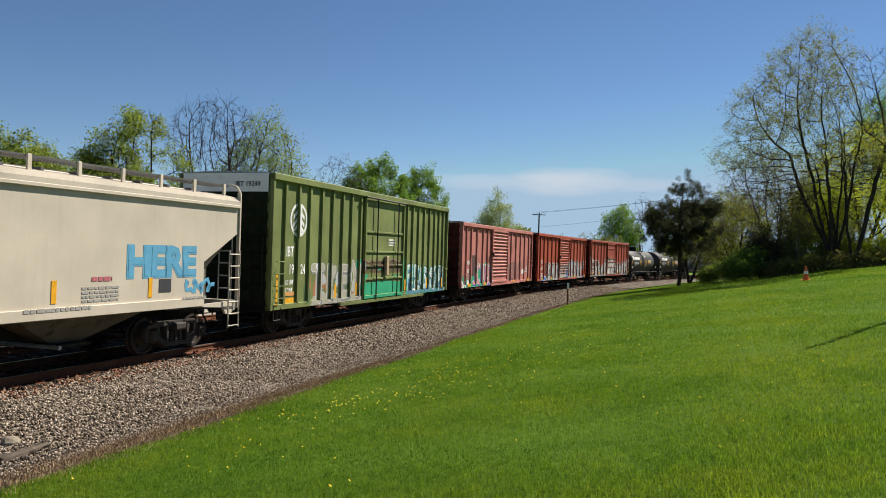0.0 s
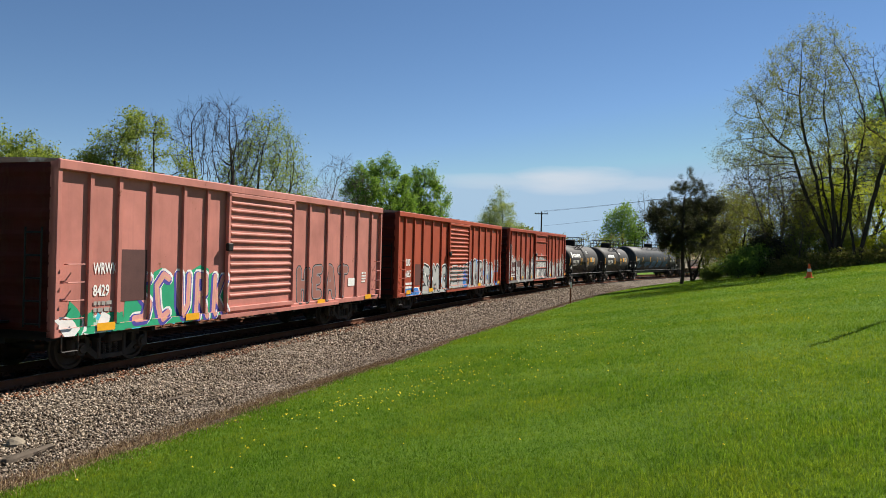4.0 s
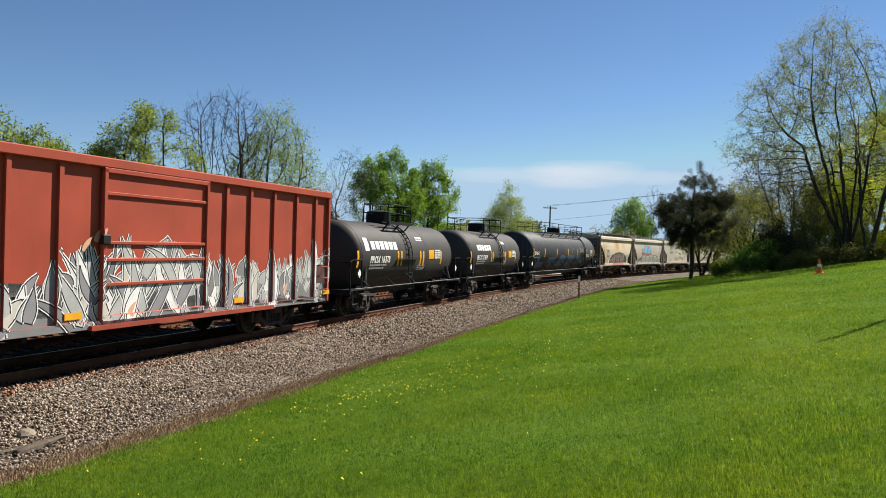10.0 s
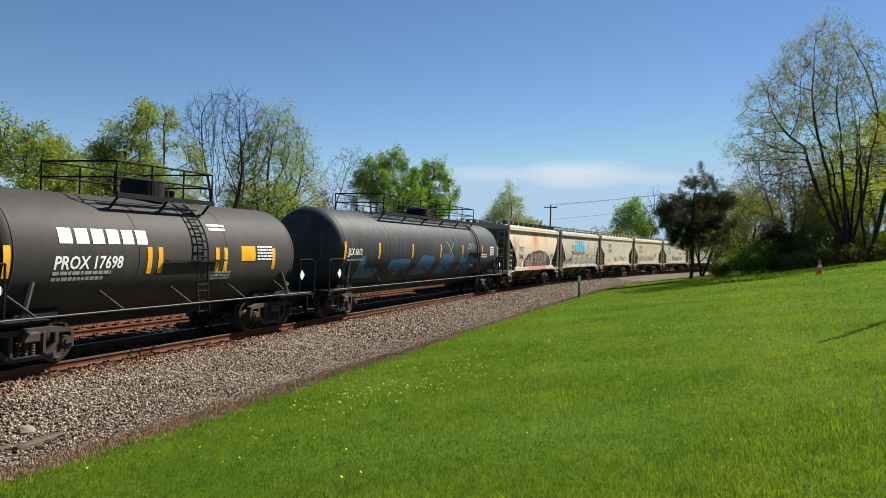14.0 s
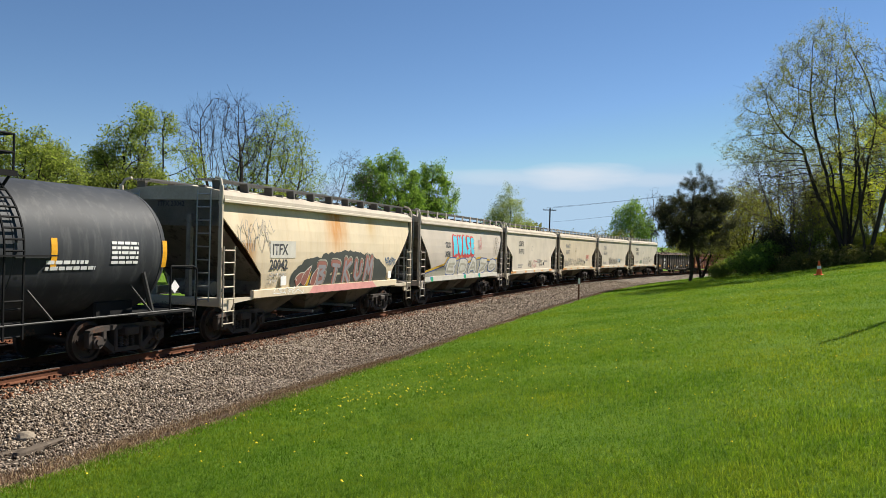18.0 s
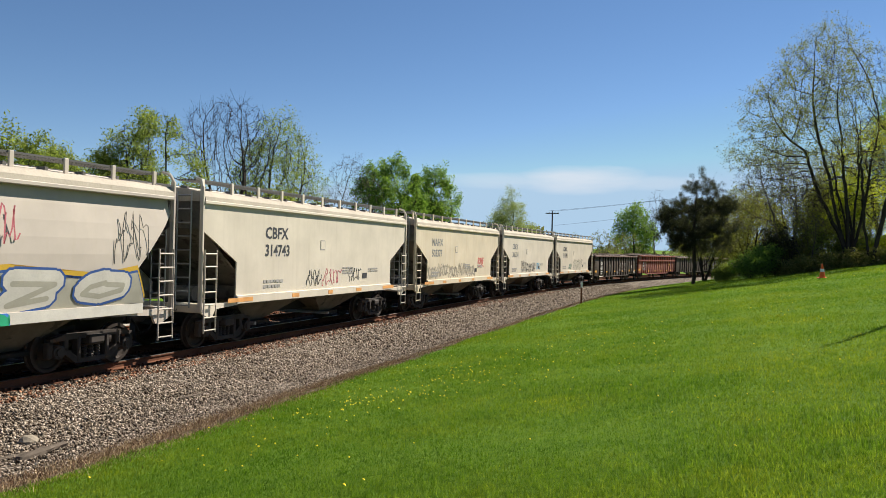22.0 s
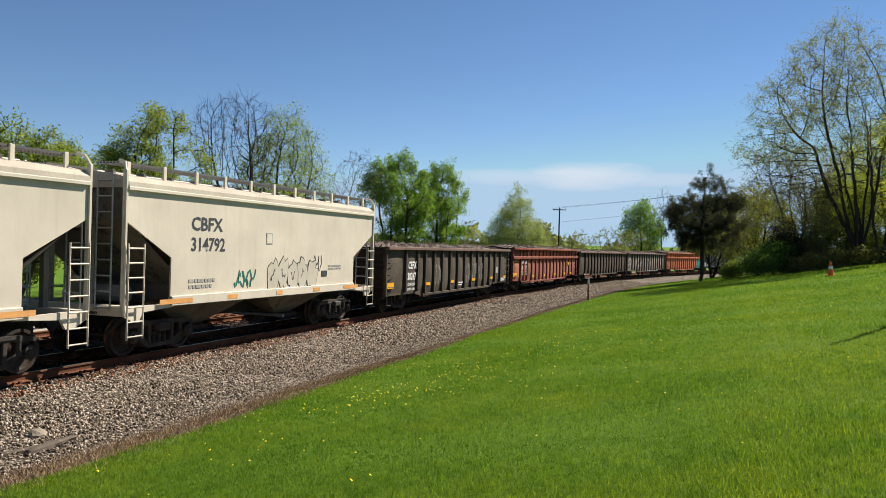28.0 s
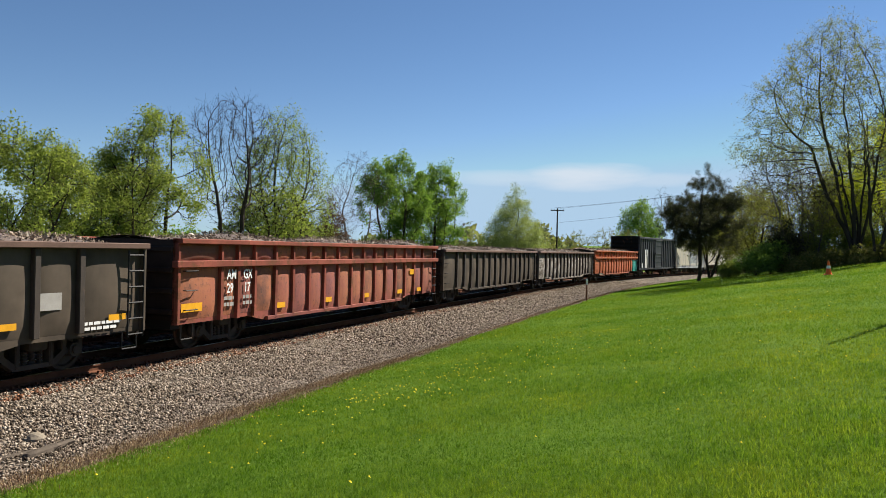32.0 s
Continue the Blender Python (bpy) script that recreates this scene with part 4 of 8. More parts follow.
    for u in (21.7, 24.5, 31.0, 34.6):
        sticker(car, u - uc, u + 0.5 - uc, 0.84, 1.0, -1.58, M_YELLOW)
    sticker(car, 33.3 - uc, 33.85 - uc, 1.35, 1.62, -1.51, M_WHITE, "placard")
    bars(car, 34.4 - uc, 1.75, -1.51, M_WHITE, (0.35, 0.35, 0.35, 0.3), 0.06)
    spray_rose(car, uc)
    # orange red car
    car, uc, h = boxcar("orange-red boxcar with ridged door and grey block graffiti", 37.7, 53.55, 4.2, 0.72, SCARLET, SHADED_RED,
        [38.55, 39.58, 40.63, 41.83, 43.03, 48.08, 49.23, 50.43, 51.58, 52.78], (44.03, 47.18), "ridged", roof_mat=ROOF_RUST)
    lettering("LRS", 0.4, M_WHITE, car, 38.75 - uc, -1.51, 2.0, squeeze=0.8)
    lettering("4665", 0.4, M_WHITE, car, 38.68 - uc, -1.51, 1.52, squeeze=0.8)
    bars(car, 38.75 - uc, 1.2, -1.51, M_WHITE, (0.75, 0.75), 0.09)
    sticker(car, 39.75 - uc, 40.5 - uc, 1.15, 2.05, -1.504, surface("dark red patch", (0.1, 0.03, 0.022)), "paint_patch")
    for u in (38.7, 41.4, 44.2, 49.0, 52.9):
        sticker(car, u - uc, u + 0.48 - uc, 0.82, 0.98, -1.58, M_YELLOW)
    lettering("LRS 4665", 0.2, M_GREYED, car, 0, 0, 0).matrix_basis = pose(-h - 0.045, 0.1, 3.85, 0, 0, -90)
    spray_scarlet(car, uc)
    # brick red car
    car, uc, h = boxcar("brick-red boxcar with barred plug door and tall white graffiti", 55.5, 71.35, 4.2, 0.75, BRICK, SHADED_RED,
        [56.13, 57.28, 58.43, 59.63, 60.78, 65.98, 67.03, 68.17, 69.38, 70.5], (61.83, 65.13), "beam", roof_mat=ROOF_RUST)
    spray_brick(car, uc)
    lettering("WRWK", 0.34, M_WHITE, car, 56.3 - uc, -1.525, 2.05, squeeze=0.85)
    lettering("1818", 0.36, M_WHITE, car, 56.5 - uc, -1.525, 1.5, squeeze=0.75)
    bars(car, 56.3 - uc, 1.25, -1.525, M_WHITE, (0.8, 0.8), 0.08)
    for u in (55.85, 58.7, 60.95, 64.0, 66.4, 70.9):
        sticker(car, u - uc, u + 0.42 - uc, 0.98, 1.12, -1.63 if u in (55.85, 70.9) else -1.53, M_YELLOW)
    lettering("WRWK 1818", 0.2, M_GREYED, car, 0, 0, 0).matrix_basis = pose(-h - 0.045, 0.1, 3.85, 0, 0, -90)
    # last boxcar far back
    car, uc, h = boxcar("black boxcar with pale posts, far back in the train", 290.2, 306.0, 4.35, 0.8, painted("black car paint", (0.03, 0.033, 0.04)), M_STEEL,
        list(np.arange(291, 305.6, 0.9)), (296.7, 299.9), "beam")
    for u in (291.2, 292.4, 293.0):
        sticker(car, u - uc, u + 0.35 - uc, 1.0, 3.0 if u > 292 else 1.5, -1.606, M_WHITE, "pale_panel")
    pale = painted("grey sprayed car paint", (0.34, 0.34, 0.33), fade=0.2, tags=((-8, 8, 0.8, 3.6, 0.2, 0.9, ((0.5, 0.5, 0.5), (0.3, 0.3, 0.31), (0.6, 0.6, 0.59)), (0.03, 0.03, 0.035)),))
    boxcar("grey boxcar covered in black and white graffiti", 307.2, 323.0, 4.2, 0.8, pale, M_STEEL, list(np.arange(308, 322.6, 1.2)), (313.6, 316.8), "beam")


make_boxcars()


# ---- covered hoppers ----
def cream(name, colour, tags=(), **kw):
    return painted(name, tuple(0.92 * c for c in colour), rough=0.6, fade=0.1, streaks=kw.pop("streaks", 0.3), streak=kw.pop("streak", (0.4, 0.34, 0.25)), grime=(0.17, 0.15, 0.12), tags=tags, **kw)


# Roof copy of the cream, darkened to offset the full sun on top.
M_ROOF_DIM = surface("cream roof sheet dimmed against sun", (0.4, 0.35, 0.28), rough=0.85, coarse=0.9, fine=18, spread=0.2, wear=(0.3, 0.25, 0.19), wear_at=0.62)
M_GRATE = surface("galvanised grating", (0.11, 0.105, 0.098), rough=0.6, metal=0.4, fine=60)
# End sheets and bays: grey-browns darker than the cream sides.
M_SLOPE = surface("dark grey-brown end sheet", (0.2, 0.18, 0.15), rough=0.8, coarse=1.2, fine=16, spread=0.35, wear=(0.1, 0.085, 0.07), wear_at=0.55)
M_BAY = surface("dark grey-brown hopper bay", (0.13, 0.11, 0.085), rough=0.85, coarse=1.3, fine=14, spread=0.35, wear=(0.07, 0.06, 0.05), wear_at=0.56)


def hopper(label, u0, u1, paint, round_sides=False, posts=True, trim=None, nose=1.45):
    car = thing("hopper_car", label, "freight car", "cars of the freight train")
    uc, half = (u0 + u1) / 2, (u1 - u0) / 2
    trim = trim or paint
    ze, zs, yo = 3.62, 1.14, 1.56
    cut = half - 1.45
    # side sheets with their lower corners cut away
    for s in (-1, 1):
        if round_sides:
            bm = bmesh.new()
            lines = []
            for k in range(9):
                z = zs + (ze - zs) * k / 8
                bulge = 0.16 * math.sin(math.pi * min(1, k / 8 * 0.95 + 0.05)) - 0.1
                reach = min(half - 0.05, half - nose + max(0.0, (z - 1.7)) * 0.62 * nose)
                lines.append([(x, s * (yo + bulge), z) for x in (-reach, -reach * 0.5, 0, reach * 0.5, reach)])
            vs = [[bm.verts.new(p) for p in r] for r in lines]
            for a, b in zip(vs, vs[1:]):
                for i in range(4):
                    bm.faces.new((a[i], a[i + 1], b[i + 1], b[i]) if s < 0 else (a[i + 1], a[i], b[i], b[i + 1]))
            bmesh.ops.recalc_face_normals(bm, faces=bm.faces[:])
            bmesh.ops.solidify(bm, geom=bm.faces[:], thickness=0.03)
            bmesh.ops.recalc_face_normals(bm, faces=bm.faces[:])
        else:
            bm = prism(bmesh.new(), [(-cut, zs), (cut, zs), (cut, 2.2), (half - 0.06, 2.95), (half - 0.06, ze), (-half + 0.06, ze), (-half + 0.06, 2.95), (-cut, 2.2)], *sorted((s * yo, s * (yo - 0.04))))
        part("side_sheet", bm, paint, car)
        part("side_sill", boxes((-cut + 0.0, cut, *sorted((s * (yo - 0.06), s * (yo + 0.05))), zs - 0.02, zs + 0.2), bevel=0.012), paint, car)
        part("roof_edge", boxes((-half + 0.04, half - 0.04, *sorted((s * (yo - 0.1), s * (yo + 0.07))), ze - 0.02, ze + 0.06), bevel=0.012), trim, car)
    # roof
    bm = bmesh.new()
    prof = [(-1.62, ze + 0.04), (-1.6, 3.78), (-1.5, 3.88), (-1.05, 3.97), (-0.5, 4.02), (0.5, 4.02), (1.05, 3.97), (1.5, 3.88), (1.6, 3.78), (1.62, ze + 0.04)]
    loft(bm, [[(x, y, z) for y, z in prof] for x in (-half + 0.05, half - 0.05)])
    part("roof", bm, M_ROOF_DIM, car)
    for x in np.arange(-half + 0.8, half - 0.5, 0.95):
        part("hatch_clamp", boxes((x - 0.04, x + 0.04, -0.5, 0.5, 4.0, 4.1)), M_GRATE, car)
    part("hatch_cover", boxes((-half + 0.5, half - 0.5, -0.32, 0.32, 4.0, 4.075), bevel=0.03), trim, car)
    # running boards on stanchions
    for s in (-1, 1):
        bm = bmesh.new()
        for yy in np.linspace(0.72, 1.26, 7):
            box(bm, -half + 0.1, half - 0.1, s * yy - 0.012, s * yy + 0.012, 4.17, 4.21)
        for x in np.arange(-half + 0.15, half - 0.1, 0.16):
            box(bm, x - 0.008, x + 0.008, *sorted((s * 0.71, s * 1.27)), 4.175, 4.2)
        part("running_board", bm, M_GRATE, car, "grey steel grating walkway")
        for x in np.linspace(-half + 0.35, half - 0.35, 11):
            if posts:
                part("stanchion", boxes((x - 0.05, x + 0.05, *sorted((s * 1.27, s * 1.32)), 3.88, 4.22), bevel=0.008), trim, car)
            else:
                part("bracket", prism(bmesh.new(), [(x - 0.025, 3.94), (x + 0.025, 3.94), (x + 0.06, 4.17), (x - 0.06, 4.17)], *sorted((s * 1.05, s * 1.3))), M_GRATE, car)
    # ends: slope sheets, posts, ladders
    for e in (-1, 1):
        bm = bmesh.new()
        line = [(half - 0.1, 3.9), (half - 0.1, 3.0), (cut - 0.55, 1.55), (cut - 0.55, 1.2)]
        a = [bm.verts.new((e * x, -1.52, z)) for x, z in line]
        b = [bm.verts.new((e * x, 1.52, z)) for x, z in line]
        for k in range(3):
            bm.faces.new((a[k], b[k], b[k + 1], a[k + 1]) if e < 0 else (b[k], a[k], a[k + 1], b[k + 1]))
        bmesh.ops.solidify(bm, geom=bm.faces[:], thickness=0.03)
        part("slope_sheet", bm, M_SLOPE, car, "dark sloping end sheet")
        part("end_sill", boxes((*sorted((e * (half - 0.22), e * half)), -1.55, 1.55, 0.98, 1.2), bevel=0.02), trim, car)
        part("deck", boxes((*sorted((e * (cut - 0.5), e * half)), -0.9, 0.9, 1.0, 1.06)), M_STEEL, car)
        for yy in (-0.55, 0.55):
            part("end_post", boxes((*sorted((e * (half - 0.18), e * (half - 0.06))), yy - 0.06, yy + 0.06, 1.1, 3.3)), M_SLOPE, car)
        part("brake_wheel", rods(*[[(e * (half + 0.04), 0.75 + 0.26 * math.cos(a), 2.3 + 0.26 * math.sin(a)) for a in np.linspace(0, math.tau, 15)]], [(e * (half + 0.04), 0.5, 2.3), (e * (half + 0.04), 1.0, 2.3)], r=0.018, sides=5), M_STEEL, car)
        part("air_tank", rod(bmesh.new(), (e * (cut + 0.2), -0.5, 1.35), (e * (cut + 0.2), 0.5, 1.35), 0.2, 12), M_SLOPE, car)
        for s in (-1, 1):
            part("corner_post", boxes((*sorted((e * (half - 0.05), e * (half + 0.02))), *sorted((s * 1.5, s * 1.6)), 1.0, 4.02), bevel=0.01), trim, car)
            part("ladder_top", rods([(e * half, s * 1.56, 4.0), (e * (half - 0.06), s * 1.48, 4.18), (e * (half - 0.1), s * 1.3, 4.23)], r=0.035), trim, car)
            ladder(car, e * (half - 0.28), 0.5, 2.5, s * 1.64, 0.46, trim, 7)
            part("sill_bracket", prism(bmesh.new(), [(e * (half + 0.02), 1.2), (e * (half + 0.02), 1.02), (e * (half - 0.3), 0.86), (e * (half - 0.5), 0.86), (e * (half - 0.6), 1.04), (e * (cut - 0.1), 1.1), (e * (cut - 0.1), 1.16)], *sorted((s * 1.56, s * 1.5))), trim, car)
            ladder(car, 0, 1.1, 3.9, 0, 0.4, M_GRAB, 9, "end_ladder").matrix_basis = pose(e * (half + 0.07), s * 1.1, 0, 0, 0, 90)
    # two discharge bays
    for x in (-2.6, 1.7) if not round_sides else (-2.9, 0.0, 2.9):
        w = 1.95 if not round_sides else 1.35
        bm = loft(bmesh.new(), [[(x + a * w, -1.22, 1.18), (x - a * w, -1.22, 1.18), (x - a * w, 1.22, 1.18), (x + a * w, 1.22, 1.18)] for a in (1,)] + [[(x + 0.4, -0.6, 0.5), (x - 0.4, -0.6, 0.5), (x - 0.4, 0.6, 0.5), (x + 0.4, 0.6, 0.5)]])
        bay = part("discharge_bay", bm, M_BAY, car, "dark sloping discharge bay")
        part("gate", boxes((x - 0.5, x + 0.5, -0.8, 0.8, 0.4, 0.5), bevel=0.02), M_STEEL, bay)
        part("gate_shaft", rods([(x - 0.55, -1.0, 0.46), (x - 0.55, 1.0, 0.46)], r=0.05), M_GRAB, bay)
    running_gear(car, half, half - 1.75, 0.98)
    MOVERS.append((car, uc, half - 1.75))
    return car, uc, half


def scrawl(car, x, z, width, height, mat, y=-1.565, seed=1, name="sprayed_tag", r=0.016, flow=6):
    """A sprayed scrawl that cannot be read: looping strokes."""
    rnd = random.Random(seed)
    pts, n = [], flow * 9
    ph = [rnd.uniform(0, 6.28) for _ in range(4)]
    for k in range(n):
        q = k / n
        pts.append((x + width * (q + 0.09 * math.sin(q * flow * 6.28 + ph[0])), y, z + height * (0.5 + 0.36 * math.sin(q * flow * 6.28 * 0.77 + ph[1]) + 0.16 * math.sin(q * flow * 15 + ph[2]))))
    cu = bmesh.new()
    ends = []
    for k, p in enumerate(pts):
        a, b = pts[max(k - 1, 0)], pts[min(k + 1, n - 1)]
        d = Vector((b[2] - a[2], 0, a[0] - b[0])).normalized() * r
        ends.append((cu.verts.new(Vector(p) + d), cu.verts.new(Vector(p) - d)))
    for (a, b), (c, e) in zip(ends, ends[1:]):
        cu.faces.new((a, b, e, c))
    return part(name, cu, mat, car)


def blob_letters(car, words, x, z, size, fill, line, y=-1.565, squeeze=1.0, name="sprayed_letters"):
    """Fat sprayed letters: a darker, fatter copy under a lighter one."""
    for off, mat, yy in ((0.05, line, y), (0.0, fill, y - 0.004)):
        cu = bpy.data.curves.new("words", "FONT")
        cu.body, cu.size, cu.offset, cu.resolution_u = words, size, off * size + 0.012, 2
        cu.space_character = 0.95
        tmp = bpy.data.objects.new("words", cu)
        me = bpy.data.meshes.new_from_object(tmp)
        bpy.data.objects.remove(tmp)
        me.transform(Matrix.Translation((x, yy, z)) @ Matrix.Rotation(radians(90), 4, "X") @ Matrix.Diagonal((squeeze, 1, 1, 1)))
        me.materials.clear()
        part(name if not off else "sprayed_outline", me, None, car).data.materials.append(mat)


def fat_shapes(car, x, z, width, height, fill, line, y=-1.565, n=4, seed=1, hollow=False, name="sprayed_shape"):
    """A row of swollen sprayed shapes, each an outline with its filling on it."""
    rnd = random.Random(seed)
    for k in range(n):
        cx, cz = x + width * (k + 0.5) / n, z + height * rnd.uniform(0.42, 0.58)
        rad = [1 + 0.28 * math.sin(3 * a + rnd.uniform(0, 6)) * rnd.uniform(0.2, 1) + rnd.uniform(-0.16, 0.16) for a in np.linspace(0, math.tau, 20, endpoint=False)]
        for grow, mat, dy in ((1.0, line, 0.0), (0.86 if not hollow else 0.93, fill, -0.004 - 0.001 * k)):
            bm = bmesh.new()
            bm.faces.new([bm.verts.new((cx + grow * q * 0.62 * width / n * math.cos(a), y + dy - 0.0015 * k, cz + grow * q * 0.52 * height * math.sin(a))) for q, a in zip(rad, np.linspace(0, math.tau, 20, endpoint=False))])
            bmesh.ops.triangulate(bm, faces=bm.faces[:])
            part(name if dy else "sprayed_outline", bm, mat, car)
        scrawl(car, cx - 0.2 * width / n, cz - 0.2 * height, 0.4 * width / n, 0.4 * height, line, y=y - 0.012, seed=seed + k, flow=1, r=0.02 if not hollow else 0.012)


def make_hoppers():
    blue, cyan, red = spray("sky blue spray", (0.1, 0.32, 0.48)), spray("cyan spray", (0.08, 0.5, 0.62)), spray("red spray", (0.5, 0.06, 0.06))
    black, green_ink, pink = spray("black spray", (0.03, 0.03, 0.03)), spray("teal spray", (0.02, 0.14, 0.1)), spray("rose spray", (0.45, 0.12, 0.14))
    pale = cream("cream hopper paint", (0.62, 0.55, 0.44))
    bulge = lambda z: -1.56 - 0.16 * math.sin(math.pi * min(1.0, (z - 1.14) / 2.48 * 0.95 + 0.05)) + 0.092
    rows = [(-6.5, 6.5, z, z + 0.08, 0.0) for z in np.arange(1.34, 3.5, 0.08)]
    y = -1.566
    # the car with the blue letters
    car, uc, h = hopper("cream covered hopper car with blue sprayed letters", -12.1, 0.7, cream("warm cream hopper paint", (0.58, 0.505, 0.4)))
    blob_letters(car, "HERE", -3.4 - uc, 1.9, 0.92, blue, blue, squeeze=1.12)
    scrawl(car, -1.45 - uc, 1.45, 1.1, 0.34, blue, seed=4, r=0.05, flow=4)
    bars(car, -4.35 - uc, 1.82, y, pink, (0.55,), 0.09)
    bars(car, -4.6 - uc, 1.66, y, M_GREYED, (1.0, 1.0, 1.0, 1.0), 0.05)
    sticker(car, -2.35 - uc, -1.95 - uc, 1.52, 1.82, y, M_INK, "dark_placard")
    for u in (-5.35, -2.7):
        sticker(car, u - uc, u + 0.12 - uc, 1.42, 1.86, y, M_YELLOW)
    bars(car, -6.0 - uc, 1.27, -1.615, M_GREYED, (1.6,), 0.07)
    bars(car, -1.6 - uc, 1.32, -1.615, M_GREYED, (0.9,), 0.06)
    # rust-stained car
    itfx = cream("rust-stained cream paint", (0.66, 0.55, 0.385), streak=(0.42, 0.25, 0.1), streaks=0.3, stains=((-0.1, 1.0, 1.9, 4.0, (0.5, 0.21, 0.04)), (-5.2, 0.5, 1.2, 2.6, (0.4, 0.22, 0.09)), (2.6, 0.5, 2.6, 4.0, (0.5, 0.34, 0.16))))
    car, uc, h = hopper("rust-stained cream hopper car with dark sprayed lettering and grated walkway", 121.2, 133.9, itfx, round_sides=True, nose=1.9, posts=False, trim=cream("stained cream trim", (0.56, 0.485, 0.37)))
    C, sp, rnd = SPRAY, Spray(0.0008), random.Random(8)
    for k in range(34):
        x = 124.9 + 6.3 * k / 33
        r = rnd.uniform(0.3, 0.42)
        z = 1.55 + 0.5 * math.sin(math.pi * k / 33) ** 0.6 * rnd.uniform(0.85, 1.1)
        sp.shape([(x - uc + r * math.cos(a), z + r * math.sin(a)) for a in np.linspace(0, 5.7, 12)], C["soot"])
    sp.shape([(124.6 - uc, 1.36), (131.6 - uc, 1.36), (131.3 - uc, 1.62), (125.0 - uc, 1.66)], C["soot"])
    sp.letters("BTKUM", 126.0 - uc, 1.3, 4.3, 0.9, ((0.06, C["putty"], 0.02, 0.02), (0.02, C["soot"], 0, 0), (-0.01, C["brick"], 0, 0), (-0.14, C["mauve"], 0.02, -0.05)), fat=0.3, seed=3, slant=0.16)
    sp.lift += 0.0008
    for x, z, l, a in ((124.9, 1.45, 0.6, 0.9), (125.3, 1.4, 0.7, 0.5), (125.9, 1.36, 0.6, 0.3)):
        sp.shard(x - uc, z, l, 0.3, a, 0.4, ((0.03, C["bone"]), (0.0, C["brick"])))
    sp.shard(125.55 - uc, 1.34, 0.5, 0.14, 0.4, 0.1, ((0.0, C["mustard"]),))
    sp.press(car, "brick-red letters outlined in white on a black cloud", rows, curve=bulge)
    sp = Spray()
    sp.shape([(125.6 - uc, 1.1), (130.6 - uc, 1.1), (130.2 - uc, 1.36), (125.9 - uc, 1.36)], C["salmon"])
    sp.press(car, "salmon spray along the sill", [(-6.5, 6.5, 1.12, 1.34, -1.61)])
    scrawl(car, 123.7 - uc, 1.16, 1.5, 0.2, M_WHITE, y=-1.615, seed=9, flow=6, r=0.012)
    sticker(car, 123.4 - uc, 124.75 - uc, 2.2, 2.68, -1.622, SPRAY["bone"], "pale_panel")
    lettering("ITFX", 0.42, M_INK, car, 123.5 - uc, -1.629, 2.3, squeeze=0.95)
    lettering("20042", 0.4, M_INK, car, 123.4 - uc, -1.618, 1.88, squeeze=0.95)
    lettering("LD LMT 222400", 0.15, M_GREYED, car, 123.4 - uc, -1.606, 1.68, squeeze=0.9)
    lettering("LT WT", 0.15, M_GREYED, car, 123.4 - uc, -1.585, 1.48, squeeze=0.9)
    scrawl(car, 122.0 - uc, 2.35, 1.5, 0.9, M_GREYED, y=-1.625, seed=7, flow=7, r=0.012)
    scrawl(car, 131.3 - uc, 1.9, 0.95, 0.3, spray("blue ink spray", (0.03, 0.1, 0.2)), y=-1.622, seed=8, flow=6)
    for u in (124.0, 131.6):
        sticker(car, u - uc, u + 0.3 - uc, 1.42, 1.68, -1.6, M_WHITE, "placard")
    lettering("ITFX 20042", 0.17, M_INK, car, 0, 0, 0).matrix_basis = pose(-h + 0.05, 0.4, 3.5, 0, 0, -90)
    # round-sided car with cyan letters
    tilx = cream("pale hopper paint", (0.5, 0.435, 0.365))
    car, uc, h = hopper("pale round-sided hopper car with cyan and red graffiti", 134.95, 147.75, tilx, round_sides=True)
    lettering("TILX", 0.36, M_INK, car, 138.1 - uc, -1.612, 2.62, squeeze=0.95)
    lettering("30581", 0.36, M_INK, car, 138.05 - uc, -1.624, 2.2, squeeze=0.95)
    sp = Spray(0.0008)
    sp.letters("NUASE", 139.2 - uc, 2.25, 3.3, 1.02, ((0.2, C["scarlet"], -0.05, -0.03),), fat=0.4, seed=4, wobble=0.05)
    sp.letters("NUASE", 139.2 - uc, 2.28, 3.3, 0.98, ((0.05, C["scarlet"], 0, 0), (0.0, C["cyan"], 0, 0)), fat=0.4, seed=4, wobble=0.05, apiece=True)
    sp.press(car, "cyan bubble letters edged in red", rows, curve=bulge)
    sp = Spray(0.0008)
    edge = [(135.6, 1.6), (136.6, 1.72), (137.6, 1.62), (138.4, 2.2), (139.5, 2.1), (140.4, 2.25), (141.4, 1.95), (142.2, 2.1), (143.5, 2.2), (144.6, 1.95), (145.6, 2.0), (146.6, 2.15), (146.9, 1.5)]
    for drop, mat in ((0.0, "mustard"), (0.1, "navy"), (0.15, "putty")):
        sp.lift += 0.0008
        sp.shape([(135.6 - uc, 1.34), (146.9 - uc, 1.34)] + [(x - uc, max(1.36, z - drop)) for x, z in edge[::-1]], C[mat])
    sp.letters("EDAZO", 138.2 - uc, 1.36, 8.4, 0.78, ((0.1, C["navy"], 0, 0), (0.0, C["bone"], 0, 0), (-0.3, C["putty"], 0.0, -0.06)), fat=0.24, seed=10, wobble=0.04, apiece=True, slant=0.1)
    sp.press(car, "white letters edged in blue and mustard along the lower side", rows, curve=bulge)
    sp = Spray()
    sp.shape([(135.6 - uc, 1.13), (146.8 - uc, 1.13), (146.8 - uc, 1.35), (135.6 - uc, 1.35)], C["bone"])
